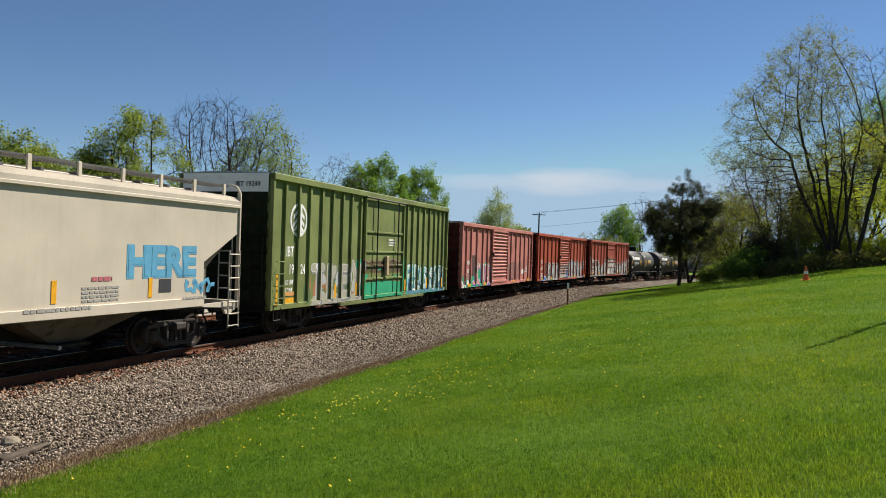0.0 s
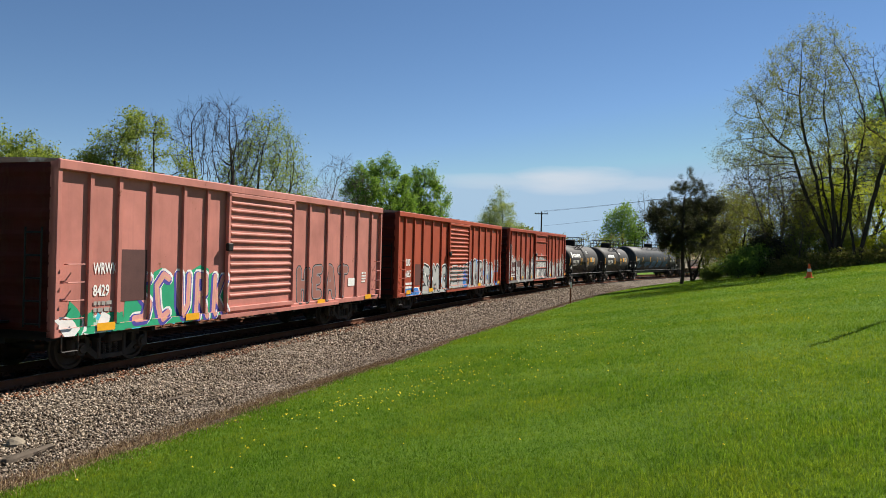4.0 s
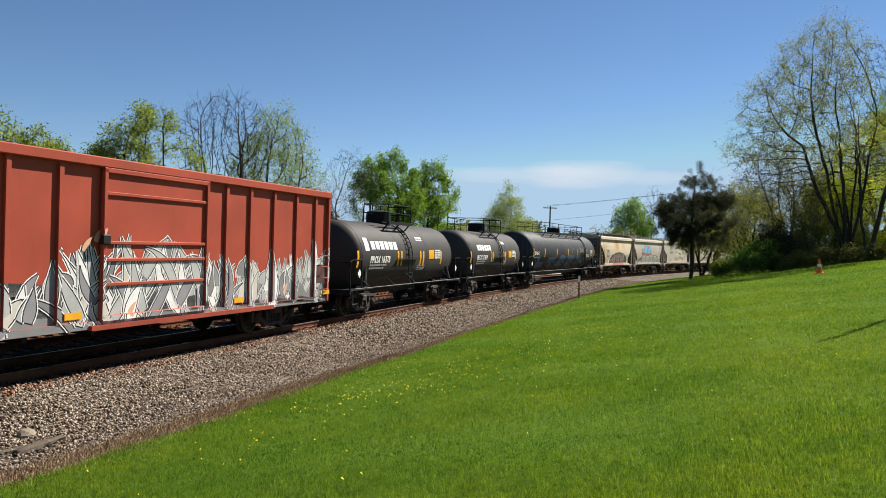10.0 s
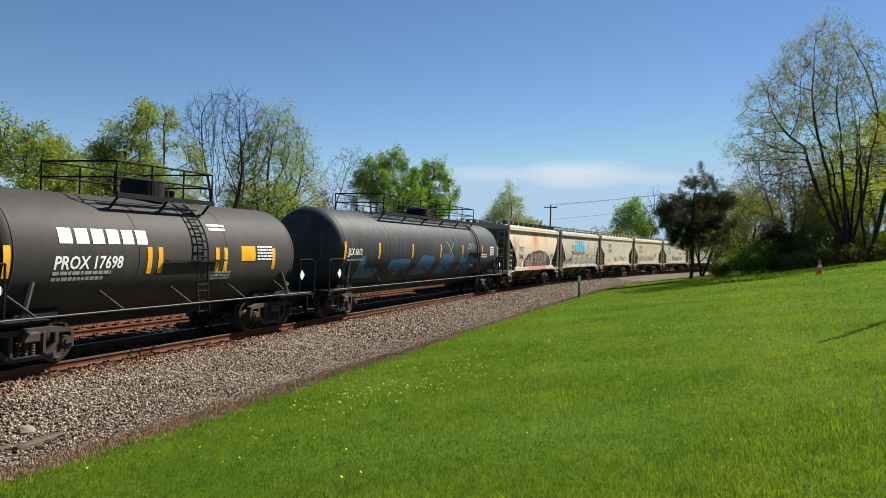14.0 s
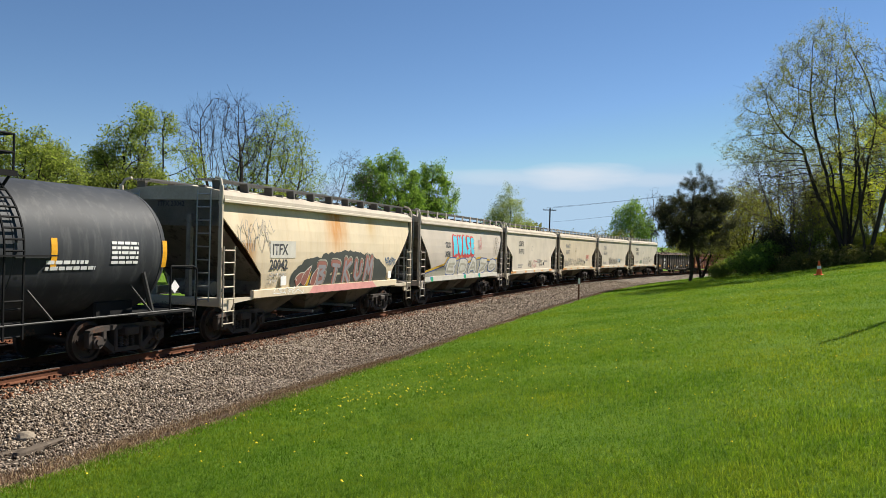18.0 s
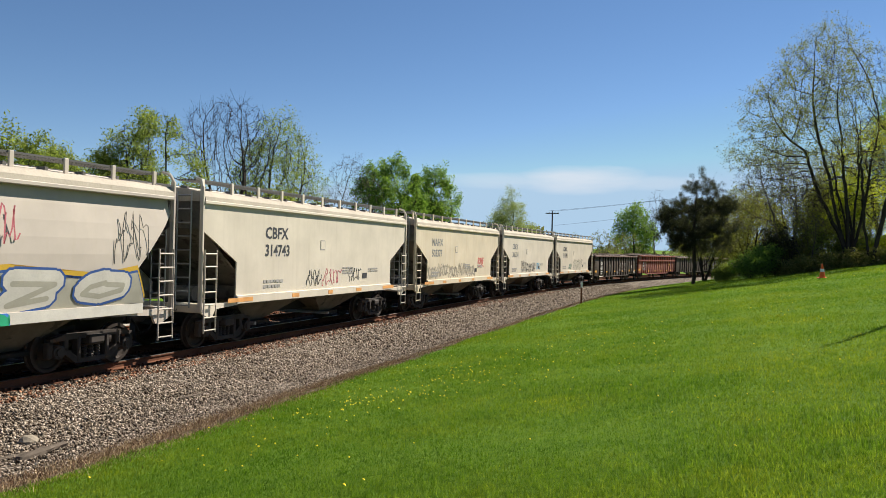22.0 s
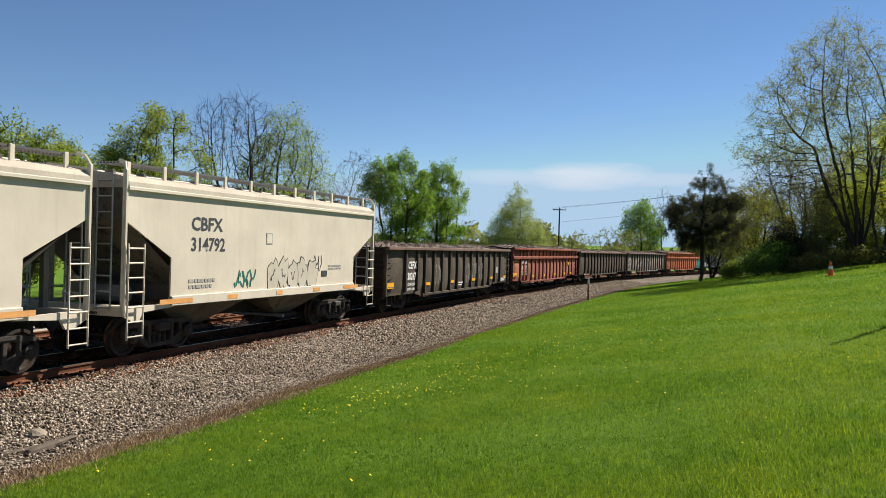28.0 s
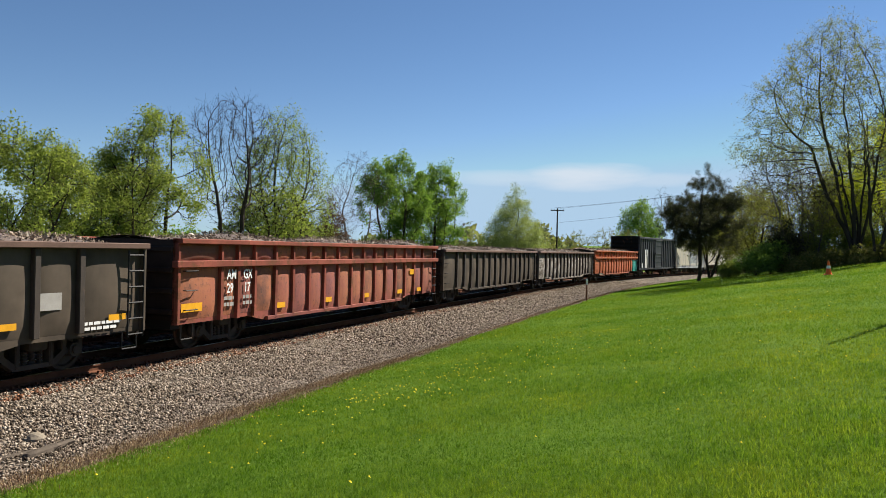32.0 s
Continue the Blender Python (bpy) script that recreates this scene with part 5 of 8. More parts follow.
    for x in (136.4, 141.0, 143.4):
        sp.shard(x - uc, 1.12, 0.24, 0.5, 0.5, 0.8, ((0.03, C["azure"]), (-0.06, C["jade"])))
    sp.press(car, "pale sill with small blue and green flames", [(-6.5, 6.5, 1.12, 1.34, -1.61)])
    scrawl(car, 143.2 - uc, 2.5, 0.5, 0.8, pink, y=-1.64, seed=3, flow=3)
    scrawl(car, 146.0 - uc, 2.2, 0.9, 1.1, black, y=-1.63, seed=5, flow=4, r=0.012)
    # plain cream cars
    for n, (u0, u1, mark, number, look_) in enumerate((
            (148.75, 161.5, "CBFX", "314743", "cream covered hopper car with dark lettering and small tags"),
            (162.6, 175.0, "NAHX", "503377", "streaked cream hopper car with black scrawls and red tag"),
            (175.95, 188.3, "CBFX", "306334", "cream covered hopper car with black and blue scrawls"),
            (189.2, 201.05, "CBFX", "314792", "cream hopper car with bubble graffiti along its sill"))):
        paint = pale if n != 1 else cream("streaked cream paint", (0.62, 0.53, 0.39), streak=(0.45, 0.3, 0.13), streaks=0.35)
        car, uc, h = hopper(look_, u0, u1, paint)
        x = u0 + (2.75, 1.95, 2.0, 2.1)[n] - uc
        grey = M_INK if n in (0, 3) else SPRAY["pewter"]
        lettering(mark, 0.44, grey, car, x, y, 2.84, squeeze=1.08)
        lettering(number, 0.44, grey, car, x, y, 2.36, squeeze=0.98)
        bars(car, x - 0.05, 1.62, y, M_GREYED, (1.0, 0.85), 0.08)
        sticker(car, x + 3.1, x + 3.4, 2.55, 2.85, y + 0.003, M_GREYED, "stencil_frame")
        sticker(car, x + 3.13, x + 3.37, 2.58, 2.82, y, paint, "stencil_field")
        bars(car, x + 4.6, 1.95, y, M_GREYED, (0.8, 0.8, 0.8), 0.05)
        bars(car, x + 6.6, 1.9, y, M_GREYED, (0.8, 0.8), 0.05)
        sticker(car, x + 6.15, x + 6.5, 1.6, 1.78, y, M_INK, "dark_placard")
        for xx, w in ((-h + 1.05, 1.1), (x + 1.4, 0.4), (x + 3.6, 0.3), (x + 5.6, 0.4), (h - 2.2, 1.0)):
            sticker(car, xx, xx + w, 1.17, 1.28, -1.612, M_ORANGE)
        if n == 0:
            scrawl(car, x + 2.3, 1.45, 0.85, 0.5, black, seed=11, flow=6, r=0.014)
            scrawl(car, x + 3.3, 1.4, 1.2, 0.6, pink, seed=12, flow=5)
            scrawl(car, x + 5.1, 1.5, 0.9, 0.5, black, seed=13, flow=5, r=0.014)
        elif n == 1:
            for k in range(5):
                scrawl(car, x - 0.5 + 1.35 * k, 1.35 + 0.1 * (k % 2), 1.3, 0.62, spray("washed black", (0.27, 0.24, 0.19)), seed=20 + k, flow=8, r=0.018)
            lettering("RONE", 0.46, red, car, x + 6.6, y, 2.0, "sprayed_letters", squeeze=0.8, shear=0.3)
            scrawl(car, x + 6.7, 1.82, 1.0, 0.16, red, seed=30, flow=2)
        elif n == 2:
            for k in range(4):
                scrawl(car, x + 2.0 + 0.85 * k, 1.4, 0.8, 0.75 - 0.1 * k, black, seed=40 + k, flow=6, r=0.016)
            scrawl(car, x + 5.6, 1.5, 1.0, 0.55, blue, seed=50, flow=5, r=0.03)
        else:
            scrawl(car, x + 1.75, 1.42, 0.85, 0.45, green_ink, seed=61, flow=5, r=0.03)
            fat_shapes(car, x + 3.2, 1.3, 2.6, 0.85, cream("washed spray", (0.52, 0.47, 0.38)), black, n=5, seed=64, hollow=True)
            scrawl(car, x + 5.7, 1.75, 0.5, 0.5, black, seed=62, flow=3)
        lettering(mark, 0.16, M_INK, car, 0, 0, 0).matrix_basis = pose(-h + 0.06, -0.3, 3.55, 0, 0, -90)
    # pale cars at the tail, seen through the trees
    for u0 in (307.2, 321.0, 334.8):
        hopper("pale hopper car at the tail of the train", u0, u0 + 12.7, pale)


make_hoppers()


# ---- tank cars ----
def tank_car(label, u0, u1, radius, z0, paint, dome, deck, hand_rails, far=1.05):
    car = thing("tank_car", label, "freight car", "cars of the freight train")
    uc, half = (u0 + u1) / 2, (u1 - u0) / 2
    hb = half - 0.55
    # barrel with domed heads
    bm, n = bmesh.new(), 40
    xs = [(-hb, 0.02)] + [(-hb + 0.62 * (1 - math.cos(a)), math.sin(a)) for a in np.linspace(0.18, math.pi / 2, 9)]
    xs += [(-x, r) for x, r in xs[::-1]]
    loft(bm, [[(x, radius * r * math.cos(k * math.tau / n), z0 + radius * r * math.sin(k * math.tau / n)) for k in range(n)] for x, r in xs])
    part("barrel", bm, paint, car, smooth=True)
    ring = lambda x, r: [(x, r * math.cos(k * math.tau / n), z0 + r * math.sin(k * math.tau / n)) for k in range(n)]
    for x in np.linspace(-hb + 0.62, hb - 0.62, 4 if half < 8 else 6):
        part("weld_seam", loft(bmesh.new(), [ring(x - 0.02, radius - 0.01), ring(x - 0.012, radius + 0.006), ring(x + 0.012, radius + 0.006), ring(x + 0.02, radius - 0.01)], caps=False), paint, car, smooth=True)
    # dome, hatch and its platform
    dx = dome - uc
    zt = z0 + radius
    part("dome", loft(bmesh.new(), [[(dx + r * math.cos(k * math.tau / 20), r * math.sin(k * math.tau / 20), z) for k in range(20)] for r, z in ((0.52, zt - 0.05), (0.5, zt + 0.46), (0.42, zt + 0.5), (0.1, zt + 0.54))]), M_TANKBLACK, car, smooth=False)
    for k in range(3):
        part("valve", rod(bmesh.new(), (dx + 0.75 + 0.22 * k, 0.1, zt), (dx + 0.75 + 0.22 * k, 0.1, zt + 0.3), 0.07, 8), M_STEEL, car)
    p0, p1 = deck[0] - uc, deck[1] - uc
    bm = bmesh.new()
    for y in np.linspace(-1.05, 1.05, 9):
        if abs(y) > 0.55 or half >= 8:
            box(bm, p0, p1, y - 0.03, y + 0.03, zt - 0.02, zt + 0.03)
    box(bm, p0, p1, -1.1, -1.06, zt - 0.06, zt + 0.05)
    box(bm, p0, p1, 1.06, 1.1, zt - 0.06, zt + 0.05)
    part("platform", bm, M_TANKBLACK, car)
    for x in np.linspace(p0 + 0.1, p1 - 0.1, 3 if half < 8 else 6):
        part("platform_bracket", rods([(x, -1.05, zt), (x, -0.75, zt - 0.35)], [(x, 1.05, zt), (x, 0.75, zt - 0.35)], r=0.03), M_TANKBLACK, car)
    h0, h1 = hand_rails[0] - uc, hand_rails[1] - uc
    for y in (-1.05, far):
        part("hand_rail", rods([(h0, y, zt), (h0, y, zt + 0.72), (h1, y, zt + 0.72), (h1, y, zt)], [(h0, y, zt + 0.38), (h1, y, zt + 0.38)], *[[(x, y, zt), (x, y, zt + 0.72)] for x in np.linspace(h0, h1, 4 if half < 8 else 7)[1:-1]], r=0.022, sides=5), M_TANKBLACK, car)
    for x in (h0, h1):
        part("hand_rail", rods([(x, -1.05, zt + 0.72), (x, far, zt + 0.72)], [(x, -1.05, zt + 0.38), (x, far, zt + 0.38)], r=0.022, sides=5), M_TANKBLACK, car)
    # ladder that bends over the barrel, at the platform's rear end
    lx = p1 - 0.35 if half >= 8 else p1 - 0.8
    for s in (-1, 1):
        arc = [(s * (radius + 0.07) * math.sin(a), z0 + (radius + 0.07) * math.cos(a)) for a in np.linspace(0.45, 1.57, 9)]
        path = arc + [(s * (radius + 0.07), 1.45), (s * 1.5, 0.75)]
        rails = [[(lx + w, y, z) for y, z in path] for w in (-0.2, 0.2)]
        steps = [[(lx - 0.2, y, z), (lx + 0.2, y, z)] for y, z in path[1:-1]] + [[(lx - 0.2, s * 1.42, z), (lx + 0.2, s * 1.42, z)] for z in (0.8, 1.05, 1.3)]
        part("ladder", rods(*rails, *steps, r=0.022, sides=5), M_TANKBLACK, car)
        part("side_step", boxes((lx - 1.3, lx + 0.9, *sorted((s * (radius + 0.02), s * (radius + 0.14))), z0 - 0.1, z0 - 0.07)), M_TANKBLACK, car)
        # long sill rail and its stays
        part("sill_rail", rods([(-half + 0.3, s * 1.5, 1.02), (half - 0.3, s * 1.5, 1.02)], r=0.02), M_TANKGREY, car)
        for x in np.linspace(-hb + 1.0, hb - 1.0, 5 if half < 8 else 8):
            part("rail_stay", rods([(x, s * 1.5, 1.02), (x - 0.35, s * radius * 0.86, z0 - radius * 0.52)], r=0.024, sides=5), M_TANKGREY, car)
        for e in (-1, 1):
            part("corner_rail", rods([(e * half, s * 1.45, 0.95), (e * half, s * 1.45, 1.95), (e * (half - 0.15), s * 1.45, 2.02), (e * (half - 0.9), s * 1.45, 2.02), (e * (half - 0.9), s * 1.45, 1.0)], r=0.025), M_TANKBLACK, car)
            part("jack_stay", rods([(e * (half - 1.35), s * 1.35, 0.95), (e * (half - 1.65), s * radius * 0.93, z0 - 0.45)], r=0.06, sides=7), M_TANKGREY, car)
            stirrup(car, e * (half - 0.3), s * 1.5, 0.95, 0.45)
    for e in (-1, 1):
        part("end_deck", boxes((*sorted((e * (half - 1.9), e * half)), -1.45, 1.45, 0.92, 0.98), bevel=0.01), M_TANKBLACK, car)
        part("saddle", boxes((*sorted((e * (half - 2.6), e * (half - 1.5))), -0.95, 0.95, 0.9, z0 - radius * 0.75), bevel=0.04), M_TANKBLACK, car)
        part("end_sill", boxes((*sorted((e * (half - 0.12), e * half)), -1.45, 1.45, 0.82, 1.0)), M_TANKBLACK, car)
        part("end_hand_rail", rods([(e * half, -1.45, 1.95), (e * half, 1.45, 1.95)], r=0.022), M_TANKBLACK, car)
        for s in (-1, 1):
            part("placard", boxes((-0.11, 0.11, -0.006, 0.006, -0.11, 0.11)), M_WHITE, car, "white diamond placard").matrix_basis = pose(e * (half - 0.75), s * 1.44, 1.55) @ pose(0, 0, 0, 0, 45, 0)
    running_gear(car, half, half - 1.75)
    MOVERS.append((car, uc, half - 1.75))
    return car, uc, half


def on_barrel(ob, radius, z0):
    """Bends lettering on to the barrel, on the camera's side."""
    for v in ob.data.vertices:
        a = (v.co.z - z0) / radius
        r = radius + 0.006 - v.co.y
        v.co.y, v.co.z = -r * math.cos(a), z0 + r * math.sin(a)
    return ob


def strip(car, x0, x1, z_lo, z_hi, radius, z0, mat, name="reflector"):
    n = 6
    vs = [(x, 0, z) for z in np.linspace(z_lo, z_hi, n) for x in (x0, x1)]
    me = raw_mesh(vs, [(2 * k, 2 * k + 1, 2 * k + 3, 2 * k + 2) for k in range(n - 1)], mat)
    return on_barrel(part(name, me, None, car), radius, z0)


M_TANKBLACK = surface("black tank paint", (0.018, 0.018, 0.018), rough=0.86, coarse=1, fine=40)
M_TANKGREY = surface("worn grey bar", (0.05, 0.049, 0.046), rough=0.6, metal=0.2, fine=40)


def make_tanks():
    soot = painted("dull black barrel paint", (0.045, 0.041, 0.038), rough=0.62, fade=0.18, streaks=0.3, streak=(0.08, 0.07, 0.06), grime=(0.02, 0.018, 0.016))
    blue_tag = painted("black barrel with blue graffiti", (0.033, 0.036, 0.04), rough=0.58, fade=0.25, streaks=0.55, streak=(0.1, 0.1, 0.098), grime=(0.018, 0.018, 0.018))
    for u0, u1, label, number, deck, rails in ((73.2, 85.3, "short black tank car with platform, white lettering and yellow reflectors", "PROX 16378", (77.2, 79.6), (77.2, 79.55)),
                                               (86.3, 98.2, "short black tank car with long railed platform and white lettering", "PROX 17698", (90.2, 93.55), (90.2, 93.5))):
        R, z0 = 1.34, 2.12
        first = u0 < 80
        car, uc, h = tank_car(label, u0, u1, R, z0, soot, 78.6 if first else 92.2, deck, rails, 0.0 if first else 1.05)
        lx = 75.05 if first else 88.35
        # the maker's mark as plain bars
        for k in range(6):
            strip(car, lx + 0.15 + 0.42 * k - uc, lx + 0.48 + 0.42 * k - uc, 2.4, 2.72, R, z0, M_WHITE, "white_block")
        if first:
            strip(car, lx - 0.4 - uc, lx - 0.05 - uc, 2.35, 2.85, R, z0, M_WHITE, "white_emblem")
        on_barrel(lettering(number, 0.36, M_WHITE, car, lx - uc, 0, 1.9, squeeze=0.92, shear=0.15), R, z0)
        on_barrel(bars(car, lx - uc, 1.78, 0, M_GREYED, (1.5, 1.3), 0.07), R, z0)
        for x in (lx - 1.1, lx + 2.55, lx + 2.9, lx + 5.0, lx + 5.35, lx + 7.6):
            strip(car, x - uc, x + 0.15 - uc, 1.75, 2.35, R, z0, M_YELLOW)
        strip(car, lx + 6.1 - uc, lx + 6.75 - uc, 2.0, 2.4, R, z0, M_YELLOW, "yellow_panel")
        on_barrel(bars(car, lx + 6.85 - uc, 2.36, 0, M_WHITE, (0.75,) * 5, 0.05), R, z0)
        on_barrel(bars(car, lx + 4.9 - uc, 2.92, 0, M_WHITE, (0.7, 0.7), 0.07), R, z0)
        on_barrel(bars(car, lx + 4.8 - uc, 1.7, 0, M_GREYED, (0.9, 0.9, 0.9), 0.05), R, z0)
    R, z0 = 1.42, 2.35
    car, uc, h = tank_car("long black tank car with faded blue graffiti and railed walkway", 99.2, 120.45, R, z0, blue_tag, 110.4, (104.2, 115.8), (104.2, 115.75))
    on_barrel(lettering("JJLX 6612", 0.32, M_WHITE, car, 100.6 - uc, 0, 2.15, squeeze=0.85), R, z0)
    on_barrel(bars(car, 100.6 - uc, 1.95, 0, M_GREYED, (1.2,), 0.06), R, z0)
    sp = Spray()
    sp.letters("LTSEK", 101.45 - uc, 1.1, 14.0, 1.05, ((0.0, SPRAY["dim blue"], 0, 0),), fat=0.17, seed=21, wobble=0.02)
    on_barrel(sp.press(car, "big faded blue letters", [(-11, 11, z, z + 0.12, 0.0) for z in np.arange(0.96, 2.4, 0.12)]), R, z0)
    on_barrel(scrawl(car, 113.9 - uc, 2.35, 1.2, 0.4, M_GREYED, y=0.0, seed=33, flow=6, r=0.014), R, z0)
    for u in (100.3, 103.1, 106.4, 109.8, 112.95, 116.3, 119.3):
        strip(car, u - uc, u + 0.14 - uc, 2.0, 2.6, R, z0, M_YELLOW)
    strip(car, 114.6 - uc, 115.3 - uc, 1.45, 1.62, R, z0, M_YELLOW, "yellow_panel")
    on_barrel(bars(car, 117.8 - uc, 2.5, 0, M_WHITE, (0.75,) * 5, 0.06), R, z0)
    on_barrel(bars(car, 116.2 - uc, 2.1, 0, M_WHITE, (1.0, 1.2), 0.07), R, z0)
    for a, b in (((110.75, 2.75), (111.75, 1.95)), ((111.75, 2.75), (110.75, 1.95))):
        bm = bmesh.new()
        bm.faces.new([bm.verts.new((p[0] - uc + o, 0, p[1])) for p, o in ((a, -0.03), (a, 0.03), (b, 0.03), (b, -0.03))])
        bmesh.ops.subdivide_edges(bm, edges=bm.edges[:], cuts=4, use_grid_fill=True)
        on_barrel(part("chalk_mark", bm, M_GREYED, car), R, z0)


make_tanks()


# ---- gondolas loaded with scrap ----
def bowed(x0, x1, z0, z1, y, out):
    """A thin steel plate bulged between its edges."""
    bm = bmesh.new()
    n = 7
    grid = [[bm.verts.new((x0 + (x1 - x0) * i / n, y + out * (math.sin(math.pi * i / n) ** 0.7) * (math.sin(math.pi * (j / n) ** 0.8) ** 0.7 if 0 < j < n else 0.0) if 0 < i < n else y, z0 + (z1 - z0) * j / n)) for j in range(n + 1)] for i in range(n + 1)]
    for i in range(n):
        for j in range(n):
            bm.faces.new((grid[i][j], grid[i + 1][j], grid[i + 1][j + 1], grid[i][j + 1]))
    bmesh.ops.recalc_face_normals(bm, faces=bm.faces[:])
    return bm


def blistered():
    """Steel plates that rust each in its own way, from old purple-red paint to orange scale."""
    m, nt, bs = nodes_of("blistered rusty plate")
    own = nt.nodes.new("ShaderNodeObjectInfo").outputs["Random"]
    v = coords(nt)
    n = noise_fac(nt, v, 1.6, 8, 0.7)
    k = maths(nt, "ADD", maths(nt, "MULTIPLY", own, 0.55), maths(nt, "MULTIPLY", n, 0.75))
    c = ramp(nt, k, (0.3, (0.19, 0.055, 0.05)), (0.5, (0.28, 0.075, 0.042)), (0.68, (0.33, 0.105, 0.04)), (0.85, (0.15, 0.05, 0.025)))
    spots = noise_fac(nt, v, 9, 6, 0.7)
    c = mix_rgb(nt, ramp(nt, spots, (0.56, 0.0), (0.66, 0.8)), c, (0.07, 0.028, 0.016))
    runs = noise_fac(nt, coords(nt, (6, 6, 0.5)), 1.0, 8, 0.7)
    c = mix_rgb(nt, maths(nt, "MULTIPLY", ramp(nt, runs, (0.48, 0.0), (0.7, 1.0)), 0.5), c, (0.09, 0.035, 0.025))
    nt.links.new(c, bs.inputs["Base Color"])
    bs.inputs["Roughness"].default_value = 0.75
    bump(nt, bs, spots, 0.3, 0.02)
    return m


def gondola(label, u0, u1, paint, zt=2.57, zb=0.72, belly=0.58, step=1.0, belt=None, cap=None, ribs=None, plate=None, rib=None):
    car = thing("gondola_car", label, "freight car", "cars of the freight train")
    uc, half = (u0 + u1) / 2, (u1 - u0) / 2
    y = 1.48
    b0, b1 = half - 2.9, half - 3.7
    for s in (-1, 1):
        part("side_panel", prism(bmesh.new(), [(-half, zb), (-b0, zb), (-b1, belly), (b1, belly), (b0, zb), (half, zb), (half, zt - 0.05), (-half, zt - 0.05)], *sorted((s * y, s * (y - 0.05)))), paint, car)
        part("top_rail", boxes((-half, half, *sorted((s * (y - 0.08), s * (y + 0.2))), zt - 0.12, zt), bevel=0.015), cap or paint, car)
        part("side_sill", boxes((-b1, b1, *sorted((s * y, s * (y + 0.1))), belly, belly + 0.1), bevel=0.01), paint, car)
        if belt:
            part("belt_rail", boxes((-half - 0.1, half + 0.1, *sorted((s * y, s * (y + 0.17))), belt - 0.08, belt + 0.08), bevel=0.015), paint, car)
        n = int((2 * half - 3.2) / step)
        xs = np.linspace(-half + 1.85, half - 1.65, n + 1)
        if ribs and s < 0:
            xs = [r - uc for r in ribs]
        for x in xs:
            lo = belly if abs(x) < b1 else zb
            if belt:
                part("rib", boxes((x - 0.045, x + 0.045, *sorted((s * y, s * (y + 0.1))), belt + 0.08, zt - 0.12), bevel=0.01), paint, car)
                bm = prism(bmesh.new(), [(-0.05, lo), (0.05, lo), (0.05, belt - 0.08), (-0.05, belt - 0.08)], *sorted((s * y, s * (y + 0.1))))
                bmesh.ops.translate(bm, verts=bm.verts[:], vec=(x, 0, 0))
                part("lower_rib", bm, paint, car)
            else:
                part("rib", boxes((x - 0.07, x + 0.07, *sorted((s * y, s * (y + 0.12))), lo + 0.08, zt - 0.12), bevel=0.015), rib or paint, car)
        # plates that bow out between the ribs
        stops = [-half + 0.1, *xs, half - 0.1]
        for a, b in zip(stops[:-1], stops[1:]):
            lo = (belly if abs((a + b) / 2) < b1 else zb) + 0.1
            for z0, z1, deep in ([(belt + 0.09, zt - 0.13, 0.05), (lo, belt - 0.09, 0.06)] if belt else [(lo, zt - 0.13, 0.07)]):
                part("plate", bowed(a + 0.06, b - 0.06, z0, z1, s * (y + 0.003), s * deep * min(1.0, (b - a))), plate or paint, car, smooth=True)
        for x in (-half + 0.05, half - 0.05):
            part("corner_post", boxes((x - 0.05, x + 0.05, *sorted((s * (y - 0.05), s * (y + 0.1))), zb, zt), bevel=0.01), paint, car)
        for e in (-1, 1):
            if s * e < 0:
                ladder(car, e * (half - 0.35), zb - 0.1, zt - 0.15, s * 1.63, 0.42, M_STEEL, 6)
            else:
                rungs(car, e * (half - 0.45), (1.05, 1.5, 1.95), s * 1.62, mat=M_STEEL)
            stirrup(car, e * (half - 0.4), s * 1.52, zb)
    for e in (-1, 1):
        bm = bmesh.new()
        box(bm, *sorted((e * (half - 0.06), e * half)), -1.48, 1.48, zb, zt - 0.03)
        part("end_wall", bm, M_END_SHADE, car)
        for z in np.linspace(zb + 0.3, zt - 0.25, 4):
            part("end_ridge", boxes((*sorted((e * half, e * (half + 0.08))), -1.45, 1.45, z - 0.06, z + 0.06), bevel=0.02), M_END_SHADE, car)
        part("bolster_sill", boxes((*sorted((e * (half - 0.3), e * half)), -1.4, 1.4, zb - 0.1, zb + 0.1)), M_STEEL, car)
    part("floor_pan", boxes((-half, half, -1.42, 1.42, 0.9, 1.0)), M_STEEL, car)
    for x in np.linspace(-half + 1.2, half - 1.2, 8):
        part("cross_bearer", boxes((x - 0.05, x + 0.05, -1.4, 1.4, 0.66, 0.92)), M_STEEL, car)
    running_gear(car, half, half - 2.3)
    MOVERS.append((car, uc, half - 2.3))
    # load of scrap: a heap of bent flakes on a mound
    rng = np.random.default_rng(int(u0))
    n = 12000
    x, yy = rng.uniform(-half + 0.15, half - 0.15, n), rng.uniform(-1.4, 1.4, n)
    heap = zt - 0.12 + 0.2 * (1 - (yy / 1.5) ** 2) + 0.08 * np.sin(x * 1.1 + u0) + 0.05 * np.sin(x * 3.7) + rng.normal(0, 0.03, n)
    heap *= np.where(np.abs(x) > half - 0.8, 0.98, 1.0)
    c = np.stack([x, yy, heap], -1)
    size = rng.uniform(0.02, 0.085, (n, 1, 1))
    tri = rng.normal(0, 1, (n, 4, 3))
    tri[:, 3] = tri[:, 0] + rng.normal(0, 0.3, (n, 3))
    tri[:, 2] = -tri[:, 0] * 0.6 + tri[:, 2] * 0.5
    tri *= size * 0.45
    v = (c[:, None] + tri).reshape(-1, 3)
    gx, gy = np.linspace(-half + 0.1, half - 0.1, 60), np.linspace(-1.44, 1.44, 9)
    part("scrap_load", tri_mesh(v, 4, M_FLAKE), None, car, "heap of rusty shredded scrap")
